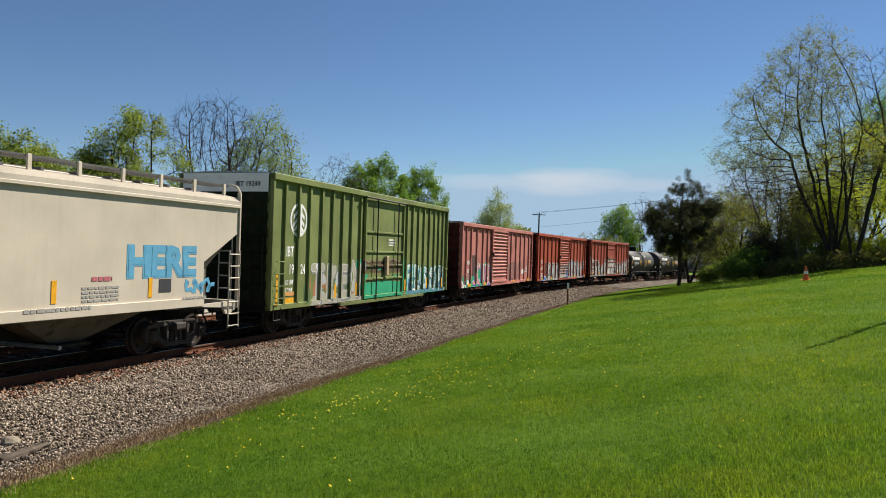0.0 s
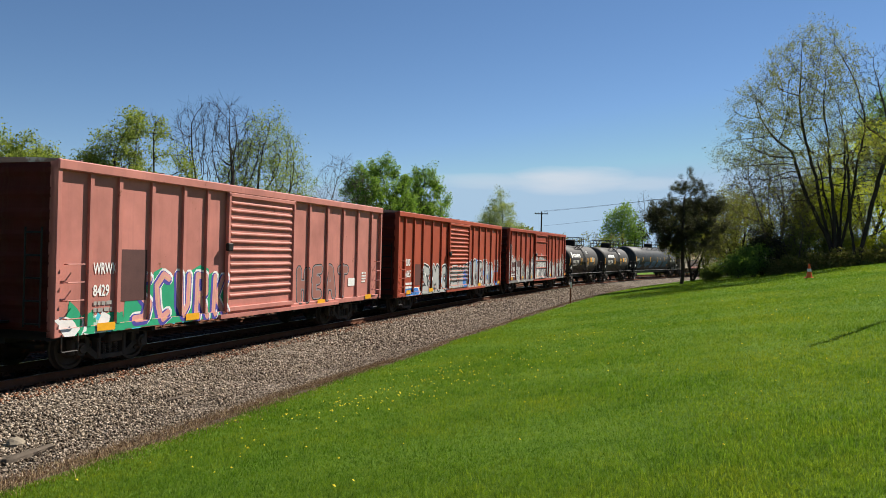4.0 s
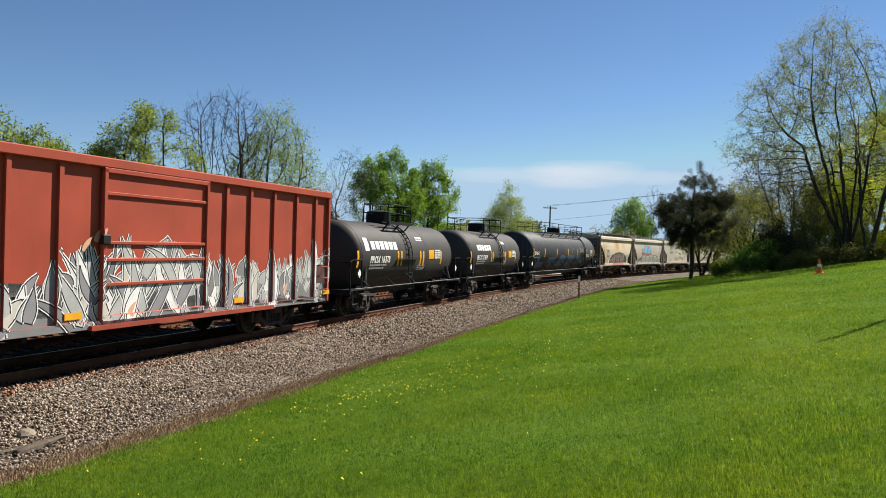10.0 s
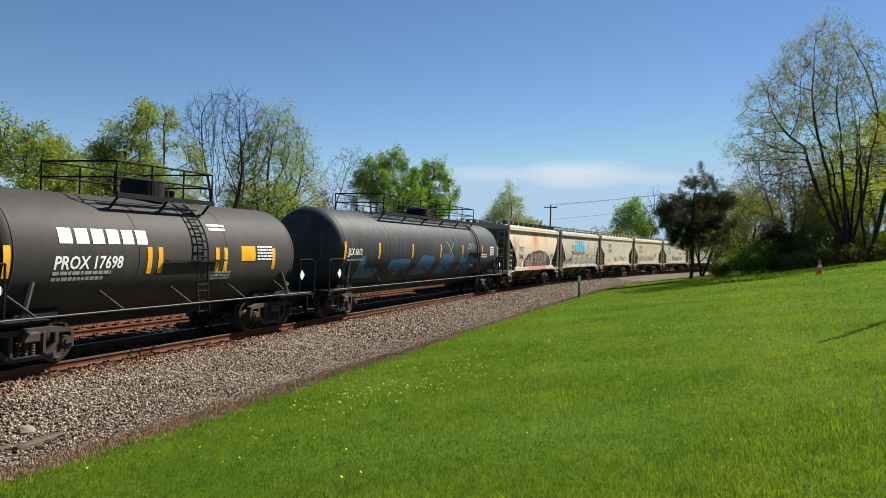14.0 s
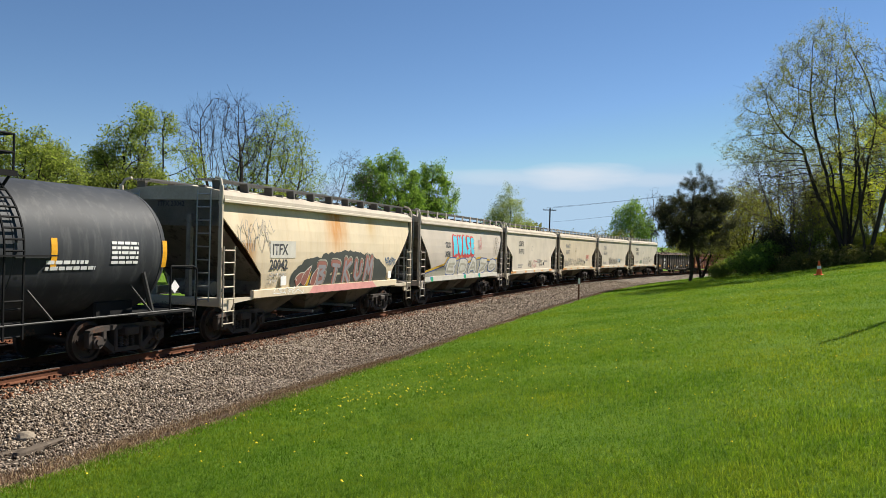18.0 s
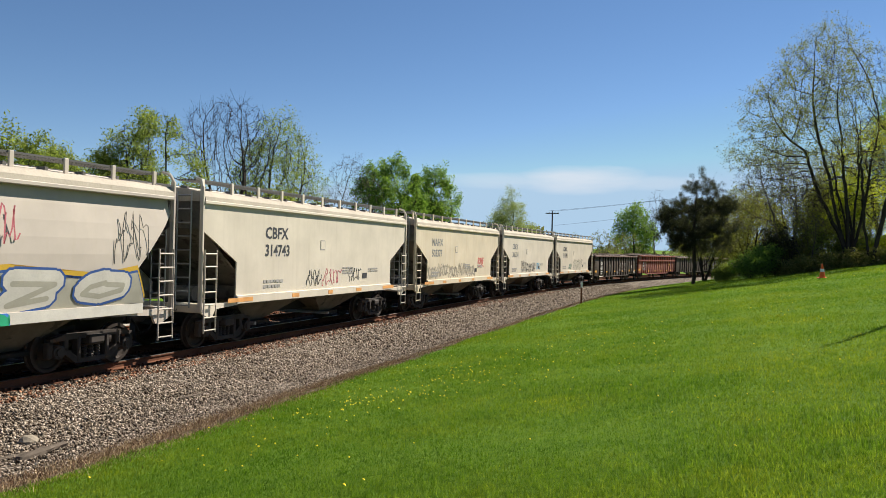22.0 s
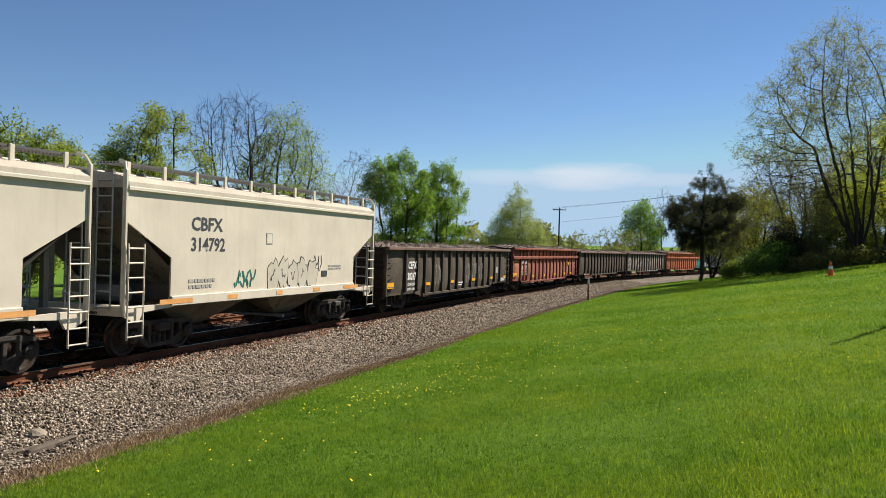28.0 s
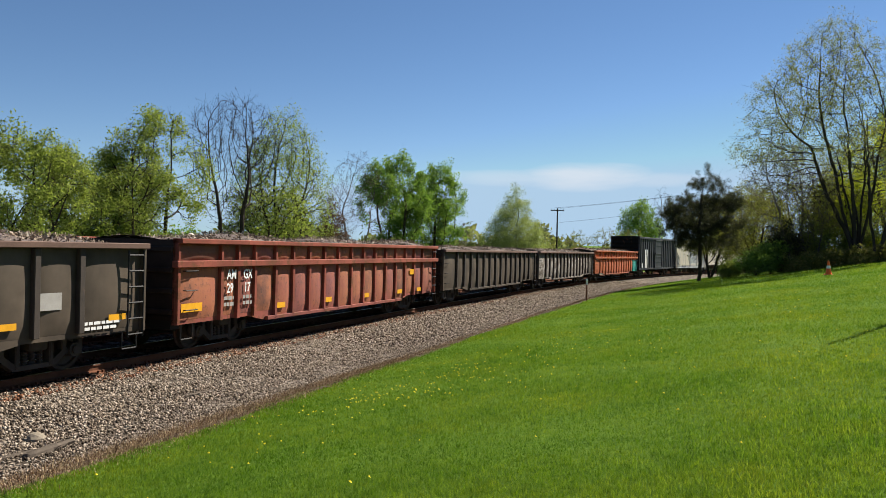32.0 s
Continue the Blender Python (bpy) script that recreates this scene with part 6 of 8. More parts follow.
    V = [(a, b, zt - 0.15 + 0.2 * (1 - (b / 1.5) ** 2) + 0.08 * math.sin(a * 1.1 + u0) + 0.05 * math.sin(a * 3.7)) for a in gx for b in gy]
    part("scrap_bed", raw_mesh(V, [(i * 9 + j, (i + 1) * 9 + j, (i + 1) * 9 + j + 1, i * 9 + j + 1) for i in range(59) for j in range(8)], M_SCRAP), None, car)
    return car, uc, half


def flake_material():
    m, nt, bs = nodes_of("scrap flakes")
    g = nt.nodes.new("ShaderNodeNewGeometry")
    c = ramp(nt, g.outputs["Random Per Island"], (0.0, (0.06, 0.04, 0.028)), (0.35, (0.17, 0.115, 0.072)), (0.65, (0.27, 0.2, 0.135)), (0.93, (0.38, 0.3, 0.21)), (1.0, (0.46, 0.4, 0.32)))
    nt.links.new(c, bs.inputs["Base Color"])
    bs.inputs["Roughness"].default_value, bs.inputs["Metallic"].default_value = 0.75, 0.0
    return m


M_FLAKE = flake_material()
# Gondola ends: shade is put into this colour, far darker than the sides.
M_END_SHADE = surface("end plate darkened as shade", (0.035, 0.024, 0.02), rough=0.85, coarse=1.5, fine=30, spread=0.4, wear=(0.07, 0.03, 0.022), wear_at=0.62)


def make_gondolas():
    coal = painted("dark brown gondola paint", (0.078, 0.06, 0.043), rough=0.7, fade=0.4, streaks=0.4, streak=(0.1, 0.072, 0.05), grime=(0.03, 0.024, 0.02))
    # Gondola brown darkened for the ribs, in place of the shadow along them.
    rib_shade = surface("rib paint darkened as shade", (0.05, 0.038, 0.029), rough=0.75, coarse=1.5, fine=30, spread=0.4, wear=(0.09, 0.05, 0.03), wear_at=0.64)
    rim = surface("rusty rim", (0.13, 0.075, 0.055), rough=0.8, coarse=1.5, fine=30, spread=0.35)
    car, uc, h = gondola("dark brown gondola car heaped with shredded scrap", 202.3, 219.0, coal, cap=rim, rib=rib_shade, ribs=[204.17, 205.37] + list(np.linspace(206.2, 217.3, 12)))
    y = -1.56
    lettering("CEFX", 0.4, M_WHITE, car, 204.4 - uc, y, 1.72, squeeze=0.85)
    lettering("30267", 0.4, M_WHITE, car, 204.33 - uc, y, 1.28, squeeze=0.85)
    lettering("LD LMT220700", 0.15, M_WHITE, car, 204.36 - uc, y, 1.05, squeeze=0.8)
    lettering("LT WT  65300", 0.15, M_WHITE, car, 204.36 - uc, y, 0.86, squeeze=0.8)
    for u, w in ((202.45, 0.6), (206.3, 0.5), (209.3, 0.5), (212.4, 0.5), (215.5, 0.4), (218.0, 0.45)):
        sticker(car, u - uc, u + w - uc, 1.0, 1.12 if u > 203 else 1.22, y, M_YELLOW)
    chalk = spray("chalk spray", (0.3, 0.28, 0.25))
    for k, u in enumerate((207.2, 211.4, 212.3, 213.4)):
        scrawl(car, u - uc, 0.95, 0.95, 0.95, chalk, y=-1.545, seed=70 + k, flow=5, r=0.014)
    sticker(car, 216.3 - uc, 216.85 - uc, 1.3, 1.62, y, M_GREYED, "stencil_frame")
    bars(car, 210.3 - uc, 0.95, y, M_WHITE, (0.7, 0.6), 0.06)
    bars(car, 217.4 - uc, 0.95, y, M_WHITE, (0.9, 0.8), 0.06)
    # rusty red car with a belt rail
    rosy = painted("rusty red gondola paint", (0.24, 0.065, 0.042), rough=0.75, fade=0.4, streaks=0.45, streak=(0.17, 0.07, 0.04), grime=(0.2, 0.08, 0.08), rust=0.14)
    car, uc, h = gondola("rust-red gondola car with raised sides, loaded with scrap", 220.0, 236.7, rosy, zt=2.7, belly=0.56, step=0.95, belt=2.11, ribs=[221.65, 222.35, 223.1] + list(np.linspace(224.1, 235.2, 13)), plate=blistered())
    for words, u, z in (("AM", 221.86, 1.72), ("GX", 222.56, 1.72), ("29", 221.86, 1.38), ("17", 222.6, 1.38)):
        lettering(words, 0.34, M_WHITE, car, u - uc, y, z, squeeze=0.8)
    bars(car, 221.75 - uc, 1.2, y, M_GREYED, (0.4, 0.4), 0.09)
    bars(car, 222.55 - uc, 1.2, y, M_GREYED, (0.4, 0.4), 0.09)
    for u, w in ((220.15, 0.75), (224.1, 0.5), (226.85, 0.5), (229.6, 0.5), (232.6, 0.45), (234.6, 0.4)):
        sticker(car, u - uc, u + w - uc, 0.85 if u > 221 else 1.0, 1.0 if u > 221 else 1.2, y, M_YELLOW)
    sticker(car, 233.8 - uc, 234.3 - uc, 1.55, 1.75, y, M_YELLOW)
    gondola("grey-brown gondola car heaped with scrap", 237.75, 254.6, coal, cap=rim, rib=rib_shade)
    washed = painted("pale sprayed gondola paint", (0.1, 0.085, 0.07), rough=0.65, fade=0.3, streaks=0.4, streak=(0.2, 0.17, 0.13), tags=((-8, 7, 0.6, 2.2, 0.3, 1.3, ((0.33, 0.3, 0.26), (0.28, 0.25, 0.21), (0.4, 0.37, 0.33), (0.12, 0.1, 0.08)), (0.1, 0.08, 0.06)),))
    gondola("grey-brown gondola car with washed-out pale graffiti", 255.5, 271.9, washed, cap=rim, rib=rib_shade)
    orange = painted("orange rust gondola paint", (0.42, 0.12, 0.05), rough=0.7, fade=0.3, streaks=0.4, streak=(0.3, 0.16, 0.1), tags=((6.2, 8.3, 0.5, 1.85, 0.1, 1.0, ((0.03, 0.33, 0.28), (0.05, 0.4, 0.35)), (0.03, 0.15, 0.13)),), rust=0.02)
    gondola("orange-red gondola car with raised sides and scrap load", 272.8, 289.2, orange, zt=2.75, belly=0.56, step=0.95, belt=2.11)


make_gondolas()


# ---- trees ----
M_BARK = surface("grey brown bark", (0.045, 0.036, 0.029), rough=0.95, coarse=2, fine=16, spread=0.35, dent=0.6, depth=0.03)
M_BARK2 = surface("pale twig bark", (0.11, 0.09, 0.072), rough=0.95, coarse=2, fine=16, spread=0.3)
LEAF = {
    "fresh": leafy("fresh spring leaves", (0.13, 0.175, 0.04), (0.205, 0.26, 0.06), (0.3, 0.35, 0.105)),
    "green": leafy("mid green leaves", (0.085, 0.165, 0.032), (0.155, 0.26, 0.052), (0.24, 0.345, 0.085)),
    "lime": leafy("yellow green leaves", (0.3, 0.36, 0.018), (0.42, 0.47, 0.03), (0.54, 0.56, 0.07)),
    "budding": leafy("budding olive leaves", (0.13, 0.14, 0.03), (0.19, 0.2, 0.05), (0.27, 0.265, 0.085)),
    "silver": leafy("silvery green leaves", (0.17, 0.22, 0.08), (0.25, 0.3, 0.12), (0.35, 0.39, 0.2)),
    "cedar": leafy("dark cedar needles", (0.026, 0.031, 0.022), (0.042, 0.047, 0.032), (0.064, 0.066, 0.046)),
    "woods": leafy("far spring woods", (0.1, 0.1, 0.06), (0.14, 0.15, 0.08), (0.2, 0.22, 0.1)),
    "plum": leafy("dark purple leaves", (0.05, 0.03, 0.028), (0.085, 0.045, 0.04), (0.12, 0.07, 0.055)),
    "weeds": leafy("dry and green weeds", (0.1, 0.12, 0.03), (0.2, 0.2, 0.06), (0.34, 0.3, 0.13)),
}


PROFILE = {
    "round": ((0.0, 0.25, 0.5, 0.75, 1.0), (0.35, 0.85, 1.0, 0.8, 0.25)),
    "cone": ((0.0, 0.12, 0.4, 0.8, 1.0), (0.7, 1.0, 0.75, 0.32, 0.08)),
    "broad": ((0.0, 0.1, 0.35, 0.7, 1.0), (0.7, 1.0, 0.95, 0.62, 0.2)),
    "ragged": ((0.0, 0.15, 0.4, 0.72, 1.0), (0.6, 0.95, 1.0, 0.62, 0.12)),
    "fan": ((0.0, 0.12, 0.3, 0.55, 0.8, 1.0), (0.55, 0.9, 1.0, 0.8, 0.55, 0.22)),
    "vase": ((0.0, 0.3, 0.7, 0.9, 1.0), (0.3, 0.6, 1.0, 0.75, 0.35)),
}


def grown(rng, height, width, trunk, form="round", stems=1, splay=0.2, start=0.25, leader=None, points=700, clumpy=0.12, lean=(0, 0), sway=None):
    """Limbs that grow towards points spread through the crown: rows of two ends, two radii and a rank, and the places of leaves."""
    # the points to reach, in lobes with gaps between
    n = points * 5
    t = rng.random(n)
    reach = width / 2 * np.interp(t, *PROFILE[form])
    keep = rng.random(n) < (reach / (width / 2)) ** 2
    az, rad = rng.uniform(0, math.tau, n), np.sqrt(rng.random(n)) * reach
    z = height * (start + (1 - start) * t)
    goal = np.stack([rad * np.cos(az) + lean[0] * z, rad * np.sin(az) + lean[1] * z, z], -1)
    if sway:
        goal[:, 0] += np.interp(z / height, *sway)
    shift = rng.uniform(0, 50, 3)
    lobes = np.array([noise.noise(Vector(g * 2.6 / width + shift)) for g in goal])
    goal = goal[keep & (lobes > -clumpy)][:points]
    step = height / 30
    pts, mum = [], []
    for k in range(stems):
        a = k * math.tau / stems + rng.uniform(-0.6, 0.6)
        out = np.array([math.cos(a), math.sin(a), 0.0]) * (splay * rng.uniform(0.6, 1.3) if stems > 1 else 0.0)
        way = out + np.array([lean[0], lean[1], 1.0])
        last = -1
        p = out * trunk
        for _ in range(max(3, int((leader or start + 0.06) * height / step * rng.uniform(0.85, 1.1)))):
            pts.append(p)
            mum.append(last)
            last = len(pts) - 1
            p = p + (way + rng.normal(0, 0.09, 3)) * step / np.linalg.norm(way)
    near, best = np.zeros(len(goal), int), np.full(len(goal), 1e9)

    def meet(first):
        for i in range(first, len(pts)):
            d = np.linalg.norm(goal - pts[i], axis=1)
            m = d < best
            best[m], near[m] = d[m], i

    meet(0)
    live = np.ones(len(goal), bool)
    kids = {}
    for _ in range(70):
        live &= best > step * 1.1
        if not live.any():
            break
        first = len(pts)
        for i in np.unique(near[live]):
            if kids.get(i, 0) >= 3:
                live[live & (near == i)] = False
                continue
            to = goal[live & (near == i)] - pts[i]
            w = (to / np.linalg.norm(to, axis=1)[:, None]).mean(0)
            w = w / (np.linalg.norm(w) + 1e-9) + rng.normal(0, 0.1, 3) + np.array([0, 0, 0.04])
            if mum[i] >= 0:
                w = w + 0.4 * (pts[i] - pts[mum[i]]) / step
            pts.append(pts[i] + w / (np.linalg.norm(w) + 1e-9) * step)
            mum.append(int(i))
            kids[i] = kids.get(i, 0) + 1
        meet(first)
    # thickness from the twigs down
    P = np.array(pts)
    flow = np.zeros(len(P))
    for i in range(len(P) - 1, -1, -1):
        flow[i] = flow[i] if flow[i] > 0 else 1.0
        if mum[i] >= 0:
            flow[mum[i]] += flow[i]
    R = np.maximum(trunk * (flow / flow.max()) ** 0.58, 0.006)
    limbs = [(P[m], P[i], min(R[m], 1.5 * R[i] + 0.004), R[i], 0 if R[i] > 0.3 * trunk else 1) for i, m in enumerate(mum) if m >= 0]
    tips = np.array([i for i in range(len(P)) if flow[i] <= 4])
    seats = [P[tips]]
    for i in tips:
        w = P[i] - P[max(mum[i], 0)]
        for _ in range(4):
            q = P[i] + (w / (np.linalg.norm(w) + 1e-9) + rng.normal(0, 0.6, 3)) * step * rng.uniform(0.5, 1.1)
            limbs.append((P[i], q, 0.006, 0.004, 3))
            seats.append(q[None])
    return limbs, np.concatenate(seats)


def tube_mesh(limbs, mat, sides=5):
    A, B = np.array([l[0] for l in limbs]), np.array([l[1] for l in limbs])
    R, R2 = np.array([l[2] for l in limbs]), np.array([l[3] for l in limbs])
    ax = B - A
    ax /= np.linalg.norm(ax, axis=1)[:, None] + 1e-9
    ref = np.where(np.abs(ax[:, 2:3]) > 0.9, np.array([[1.0, 0, 0]]), np.array([[0, 0, 1.0]]))
    u = np.cross(ax, ref)
    u /= np.linalg.norm(u, axis=1)[:, None]
    w = np.cross(ax, u)
    quads = []
    for k in range(sides):
        a0, a1 = k * math.tau / sides, (k + 1) * math.tau / sides
        d0, d1 = u * math.cos(a0) + w * math.sin(a0), u * math.cos(a1) + w * math.sin(a1)
        quads.append(np.stack([A + d0 * R[:, None], A + d1 * R[:, None], B + d1 * R2[:, None], B + d0 * R2[:, None]], 1))
    return tri_mesh(np.concatenate(quads).reshape(-1, 3), 4, mat)


def leaf_mesh(rng, tips, count, spread, size, mat, flat=0.0, slim=0.6):
    """Leaf sprays round the twig tips: loose small quads."""
    n = count
    c = tips[rng.integers(0, len(tips), n)] + np.clip(rng.normal(0, 1, (n, 3)), -1.5, 1.5) * spread
    a, b = rng.normal(0, 1, (n, 3)), rng.normal(0, 1, (n, 3))
    a[:, 2] *= 1 - flat
    b[:, 2] *= 1 - flat
    a /= np.linalg.norm(a, axis=1)[:, None]
    b -= a * (a * b).sum(1)[:, None]
    b /= np.linalg.norm(b, axis=1)[:, None] + 1e-9
    sz = size * 0.85 * rng.uniform(0.6, 1.4, (n, 1))
    a, b = a * sz, b * sz * slim
    q = np.stack([c - a, c + b * 0.9 - a * 0.1, c + a, c - b * 0.9 + a * 0.1], 1)
    return tri_mesh(q.reshape(-1, 3), 4, mat)


def tree(name, label, x, y, top, width, leaf=None, leaves=0, size=0.1, spread=0.12, trunk=0.16, seed=1, sink=0.1, kind="tree", bark=None, leaf_from=0.0, flat=0.0, gaps=-1.0, slim=0.6, **shape):
    """A tree whose crown ends at the height `top` over the rail's level."""
    nrg = np.random.default_rng(seed)
    z = float(ground_z([x], [y])[0]) - sink
    height = top - z
    ob = thing(name, label, kind)
    ob.location = (x, y, z)
    limbs, seats = grown(nrg, height, width, trunk, **shape)
    for piece, ranks, sides in (("trunk", (0,), 8), ("branchwork", (1, 2), 4), ("twig_spray", (3,), 3)):
        some = [l for l in limbs if l[4] in ranks]
        if some:
            part(piece, tube_mesh(some, bark or M_BARK, sides), None, ob)
    if leaves:
        use = seats[seats[:, 2] > height * leaf_from]
        # leaves gather on some twigs and leave gaps on others
        use = use[nrg.random(len(use)) < 0.75]
        full = np.array([noise.noise(Vector(q) * 1.25 + Vector((seed, 0, 0))) for q in use])
        use = use[full > gaps]
        part("crown", leaf_mesh(nrg, use, leaves, spread, size, LEAF[leaf], flat, slim), None, ob)
    return ob


def plant_trees():
    # behind the tracks
    leafy_tree = dict(start=0.2, spread=0.19, size=0.066, points=1100, leader=0.42, clumpy=0.06, gaps=-0.02)
    tree("tree", "spreading tree in fresh light-green leaf behind the tracks", -19.5, 33.0, 7.7, 6.8, "fresh", 46000, seed=3, stems=3, splay=0.35, **leafy_tree)
    tree("tree", "leafy light-green tree behind the tracks", -19.9, 40.0, 7.7, 5.6, "fresh", 30000, seed=8, stems=3, splay=0.3, **leafy_tree)
    tree("tree", "light-green tree with leaning stems behind the tracks", -17.4, 39.4, 9.1, 6.4, "fresh", 38000, seed=12, stems=4, splay=0.35, lean=(0.17, 0.0), **leafy_tree)
    tree("tree", "tall bare tree with a forked trunk", -14.9, 49.5, 11.8, 6.8, seed=25, points=2200, leader=0.55, trunk=0.15, stems=2, splay=0.16, start=0.26, form="vase", clumpy=0.2)
    tree("tree", "tall thin tree in sparse pale-green leaf", -13.6, 57.5, 12.4, 8.2, "fresh", 24000, seed=31, leader=0.55, points=1500, trunk=0.15, stems=4, splay=0.24, start=0.24, size=0.075, spread=0.24, form="fan", clumpy=0.2, gaps=-0.1)
    tree("tree", "bushy young tree in fresh leaf", -13.1, 53.0, 6.5, 6.6, "fresh", 9000, seed=35, stems=4, splay=0.4, start=0.12, size=0.1, spread=0.25)
    tree("shrub", "dark purple-brown conifer shrub", -10.7, 63.0, 6.3, 4.1, "plum", 12000, seed=41, trunk=0.12, kind="shrub", form="cone", start=0.05, leader=0.9, points=500, size=0.08, spread=0.16)
    tree("tree", "bare grey tree with fine twigs", -10.0, 72.3, 11.2, 6.6, seed=47, points=1700, leader=0.6, trunk=0.1, stems=2, splay=0.2, start=0.22, bark=M_BARK2)
    tree("tree", "round-crowned tree in full green leaf", -7.1, 80.5, 12.1, 7.6, "green", 36000, seed=52, trunk=0.2, stems=3, splay=0.3, start=0.2, size=0.11, spread=0.26, clumpy=0.06, gaps=-0.05)
    tree("tree", "smaller tree in full green leaf", -2.7, 88.0, 11.4, 6.8, "green", 28000, seed=57, trunk=0.18, stems=3, splay=0.3, start=0.18, size=0.11, spread=0.26, clumpy=0.06, gaps=-0.05)
    tree("tree", "small bare sapling behind the tracks", 0.1, 114.0, 5.7, 3.0, seed=61, trunk=0.07, bark=M_BARK2)
    tree("tree", "conical silvery-green tree in the distance", 9.3, 134.0, 12.7, 13.0, "silver", 60000, seed=66, trunk=0.25, form="cone", start=0.03, leader=0.9, points=900, clumpy=0.6, size=0.14, spread=0.38, slim=0.4)
    for k, (x, y, h, w) in enumerate(((22.5, 152.0, 5.4, 7.5), (29.5, 158.0, 6.2, 8.0), (35.5, 163.0, 6.6, 8.0), (0.5, 130.0, 3.4, 7.0), (-6.0, 112.0, 3.6, 7.0), (17.0, 150.0, 4.0, 7.0))):
        tree("shrub", "bare brown thicket of fine twigs", x, y, h, w, "budding", 1500, seed=70 + k, trunk=0.1, stems=5, splay=0.5, start=0.12, bark=M_BARK2, kind="shrub", points=260, size=0.12)
    tree("tree", "pale-green tree in the distance", 41.2, 178.0, 13.0, 10.5, "green", 9000, seed=77, trunk=0.25, stems=3, splay=0.3, start=0.15, size=0.24, spread=0.45)
    tree("tree", "bare slender tree in the distance", 45.4, 176.0, 16.2, 5.0, seed=78, trunk=0.16, bark=M_BARK2)
    # undergrowth that closes the view behind the tracks
    rng = random.Random(9)
    for k in range(22):
        s, d = -6 + 6.0 * k + rng.uniform(-1, 1), -rng.uniform(19, 27)
        p = on_line(s, d)
        near = s < 42
        leaf = rng.choice(["fresh", "green", "fresh"]) if near else "woods"
        tree("shrub", "leafy green undergrowth behind the tracks" if near else "brown budding undergrowth behind the tracks", p[0], p[1], rng.uniform(2.2, 3.6) if near else rng.uniform(0.6, 1.6), rng.uniform(4.5, 6.5), leaf, 4500 if near else 1500, seed=100 + k, trunk=0.04, stems=5, splay=0.5, start=0.15, size=0.1 + 0.001 * max(s, 0), spread=0.25, points=160, kind="shrub", bark=None if near else M_BARK2)
    # on the slope
    tree("cedar_tree", "dark cedar tree with a short bare trunk on the grass", 17.6, 57.0, 8.6, 6.4, "cedar", 100000, seed=134, trunk=0.14, form="ragged", clumpy=0.1, start=0.3, leader=0.94, points=1700, size=0.075, spread=0.12, slim=0.22, gaps=-0.12, sway=((0.2, 0.6, 1.0), (0.1, 0.1, 0.8)))
    tree("tall_tree", "tall many-stemmed tree with sparse budding leaves", 26.7, 52.2, 18.0, 12.0, "budding", 36000, seed=146, points=2600, leader=0.6, trunk=0.13, stems=7, splay=0.2, start=0.24, form="fan", clumpy=0.2, lean=(-0.12, 0.0), sway=((0.0, 0.3, 0.5, 0.8, 1.0), (0.0, -0.8, -1.5, -0.6, 0.3)), size=0.056, spread=0.16, leaf_from=0.42)
    tree("tall_tree", "tall bare tree leaning over the slope", 27.3, 51.0, 16.6, 6.4, "budding", 500, seed=152, points=1100, leader=0.6, trunk=0.14, stems=2, splay=0.16, start=0.38, lean=(0.06, 0.0), size=0.06, form="fan", clumpy=0.4)
    tree("tree", "slender grey tree with few olive buds", 23.4, 54.5, 11.4, 7.0, "budding", 4500, seed=158, points=1500, leader=0.45, trunk=0.11, stems=2, splay=0.2, start=0.25, lean=(-0.1, 0), size=0.055, bark=M_BARK2, form="fan", clumpy=0.35)
    tree("tree", "slender tree with thin olive leaf among bushes", 25.0, 56.5, 10.6, 5.0, "budding", 6000, seed=159, trunk=0.1, stems=3, splay=0.25, start=0.2, size=0.065, spread=0.2)
    tree("tree", "yellow-green tree in new leaf behind the tall trees", 31.2, 57.0, 12.4, 7.6, "lime", 17000, seed=163, stems=3, splay=0.3, start=0.14, size=0.085, spread=0.25)
    tree("tree", "yellow-green young tree in new leaf", 28.6, 57.5, 9.6, 5.0, "lime", 9000, seed=167, trunk=0.12, stems=3, splay=0.3, start=0.12, size=0.085, spread=0.25)
    tree("tree", "green tall tree at the wood's edge", 47.5, 82.0, 21.0, 8.0, "green", 22000, seed=171, trunk=0.2, stems=3, start=0.3, size=0.1, spread=0.25)
    for k, (x, y, h, w, leaf, n) in enumerate(((24.9, 66.0, 7.6, 6.5, "budding", 9000), (27.5, 74.0, 8.6, 7.5, "budding", 9000), (22.6, 70.0, 7.0, 5.5, "budding", 8000), (31.0, 64.0, 8.5, 6.0, "budding", 8000), (42.0, 80.0, 12.0, 9.0, "fresh", 6000))):
        tree("tree", "woodland tree in thin spring leaf beyond the slope", x, y, h, w, leaf, n, seed=180 + k, trunk=0.13, stems=3, splay=0.3, start=0.14, size=0.095, spread=0.28)
    tree("juniper", "dark low juniper among the bushes", 22.6, 54.6, 4.9, 3.0, "cedar", 16000, seed=199, trunk=0.08, form="ragged", start=0.05, leader=0.85, points=420, size=0.06, spread=0.18, kind="shrub")
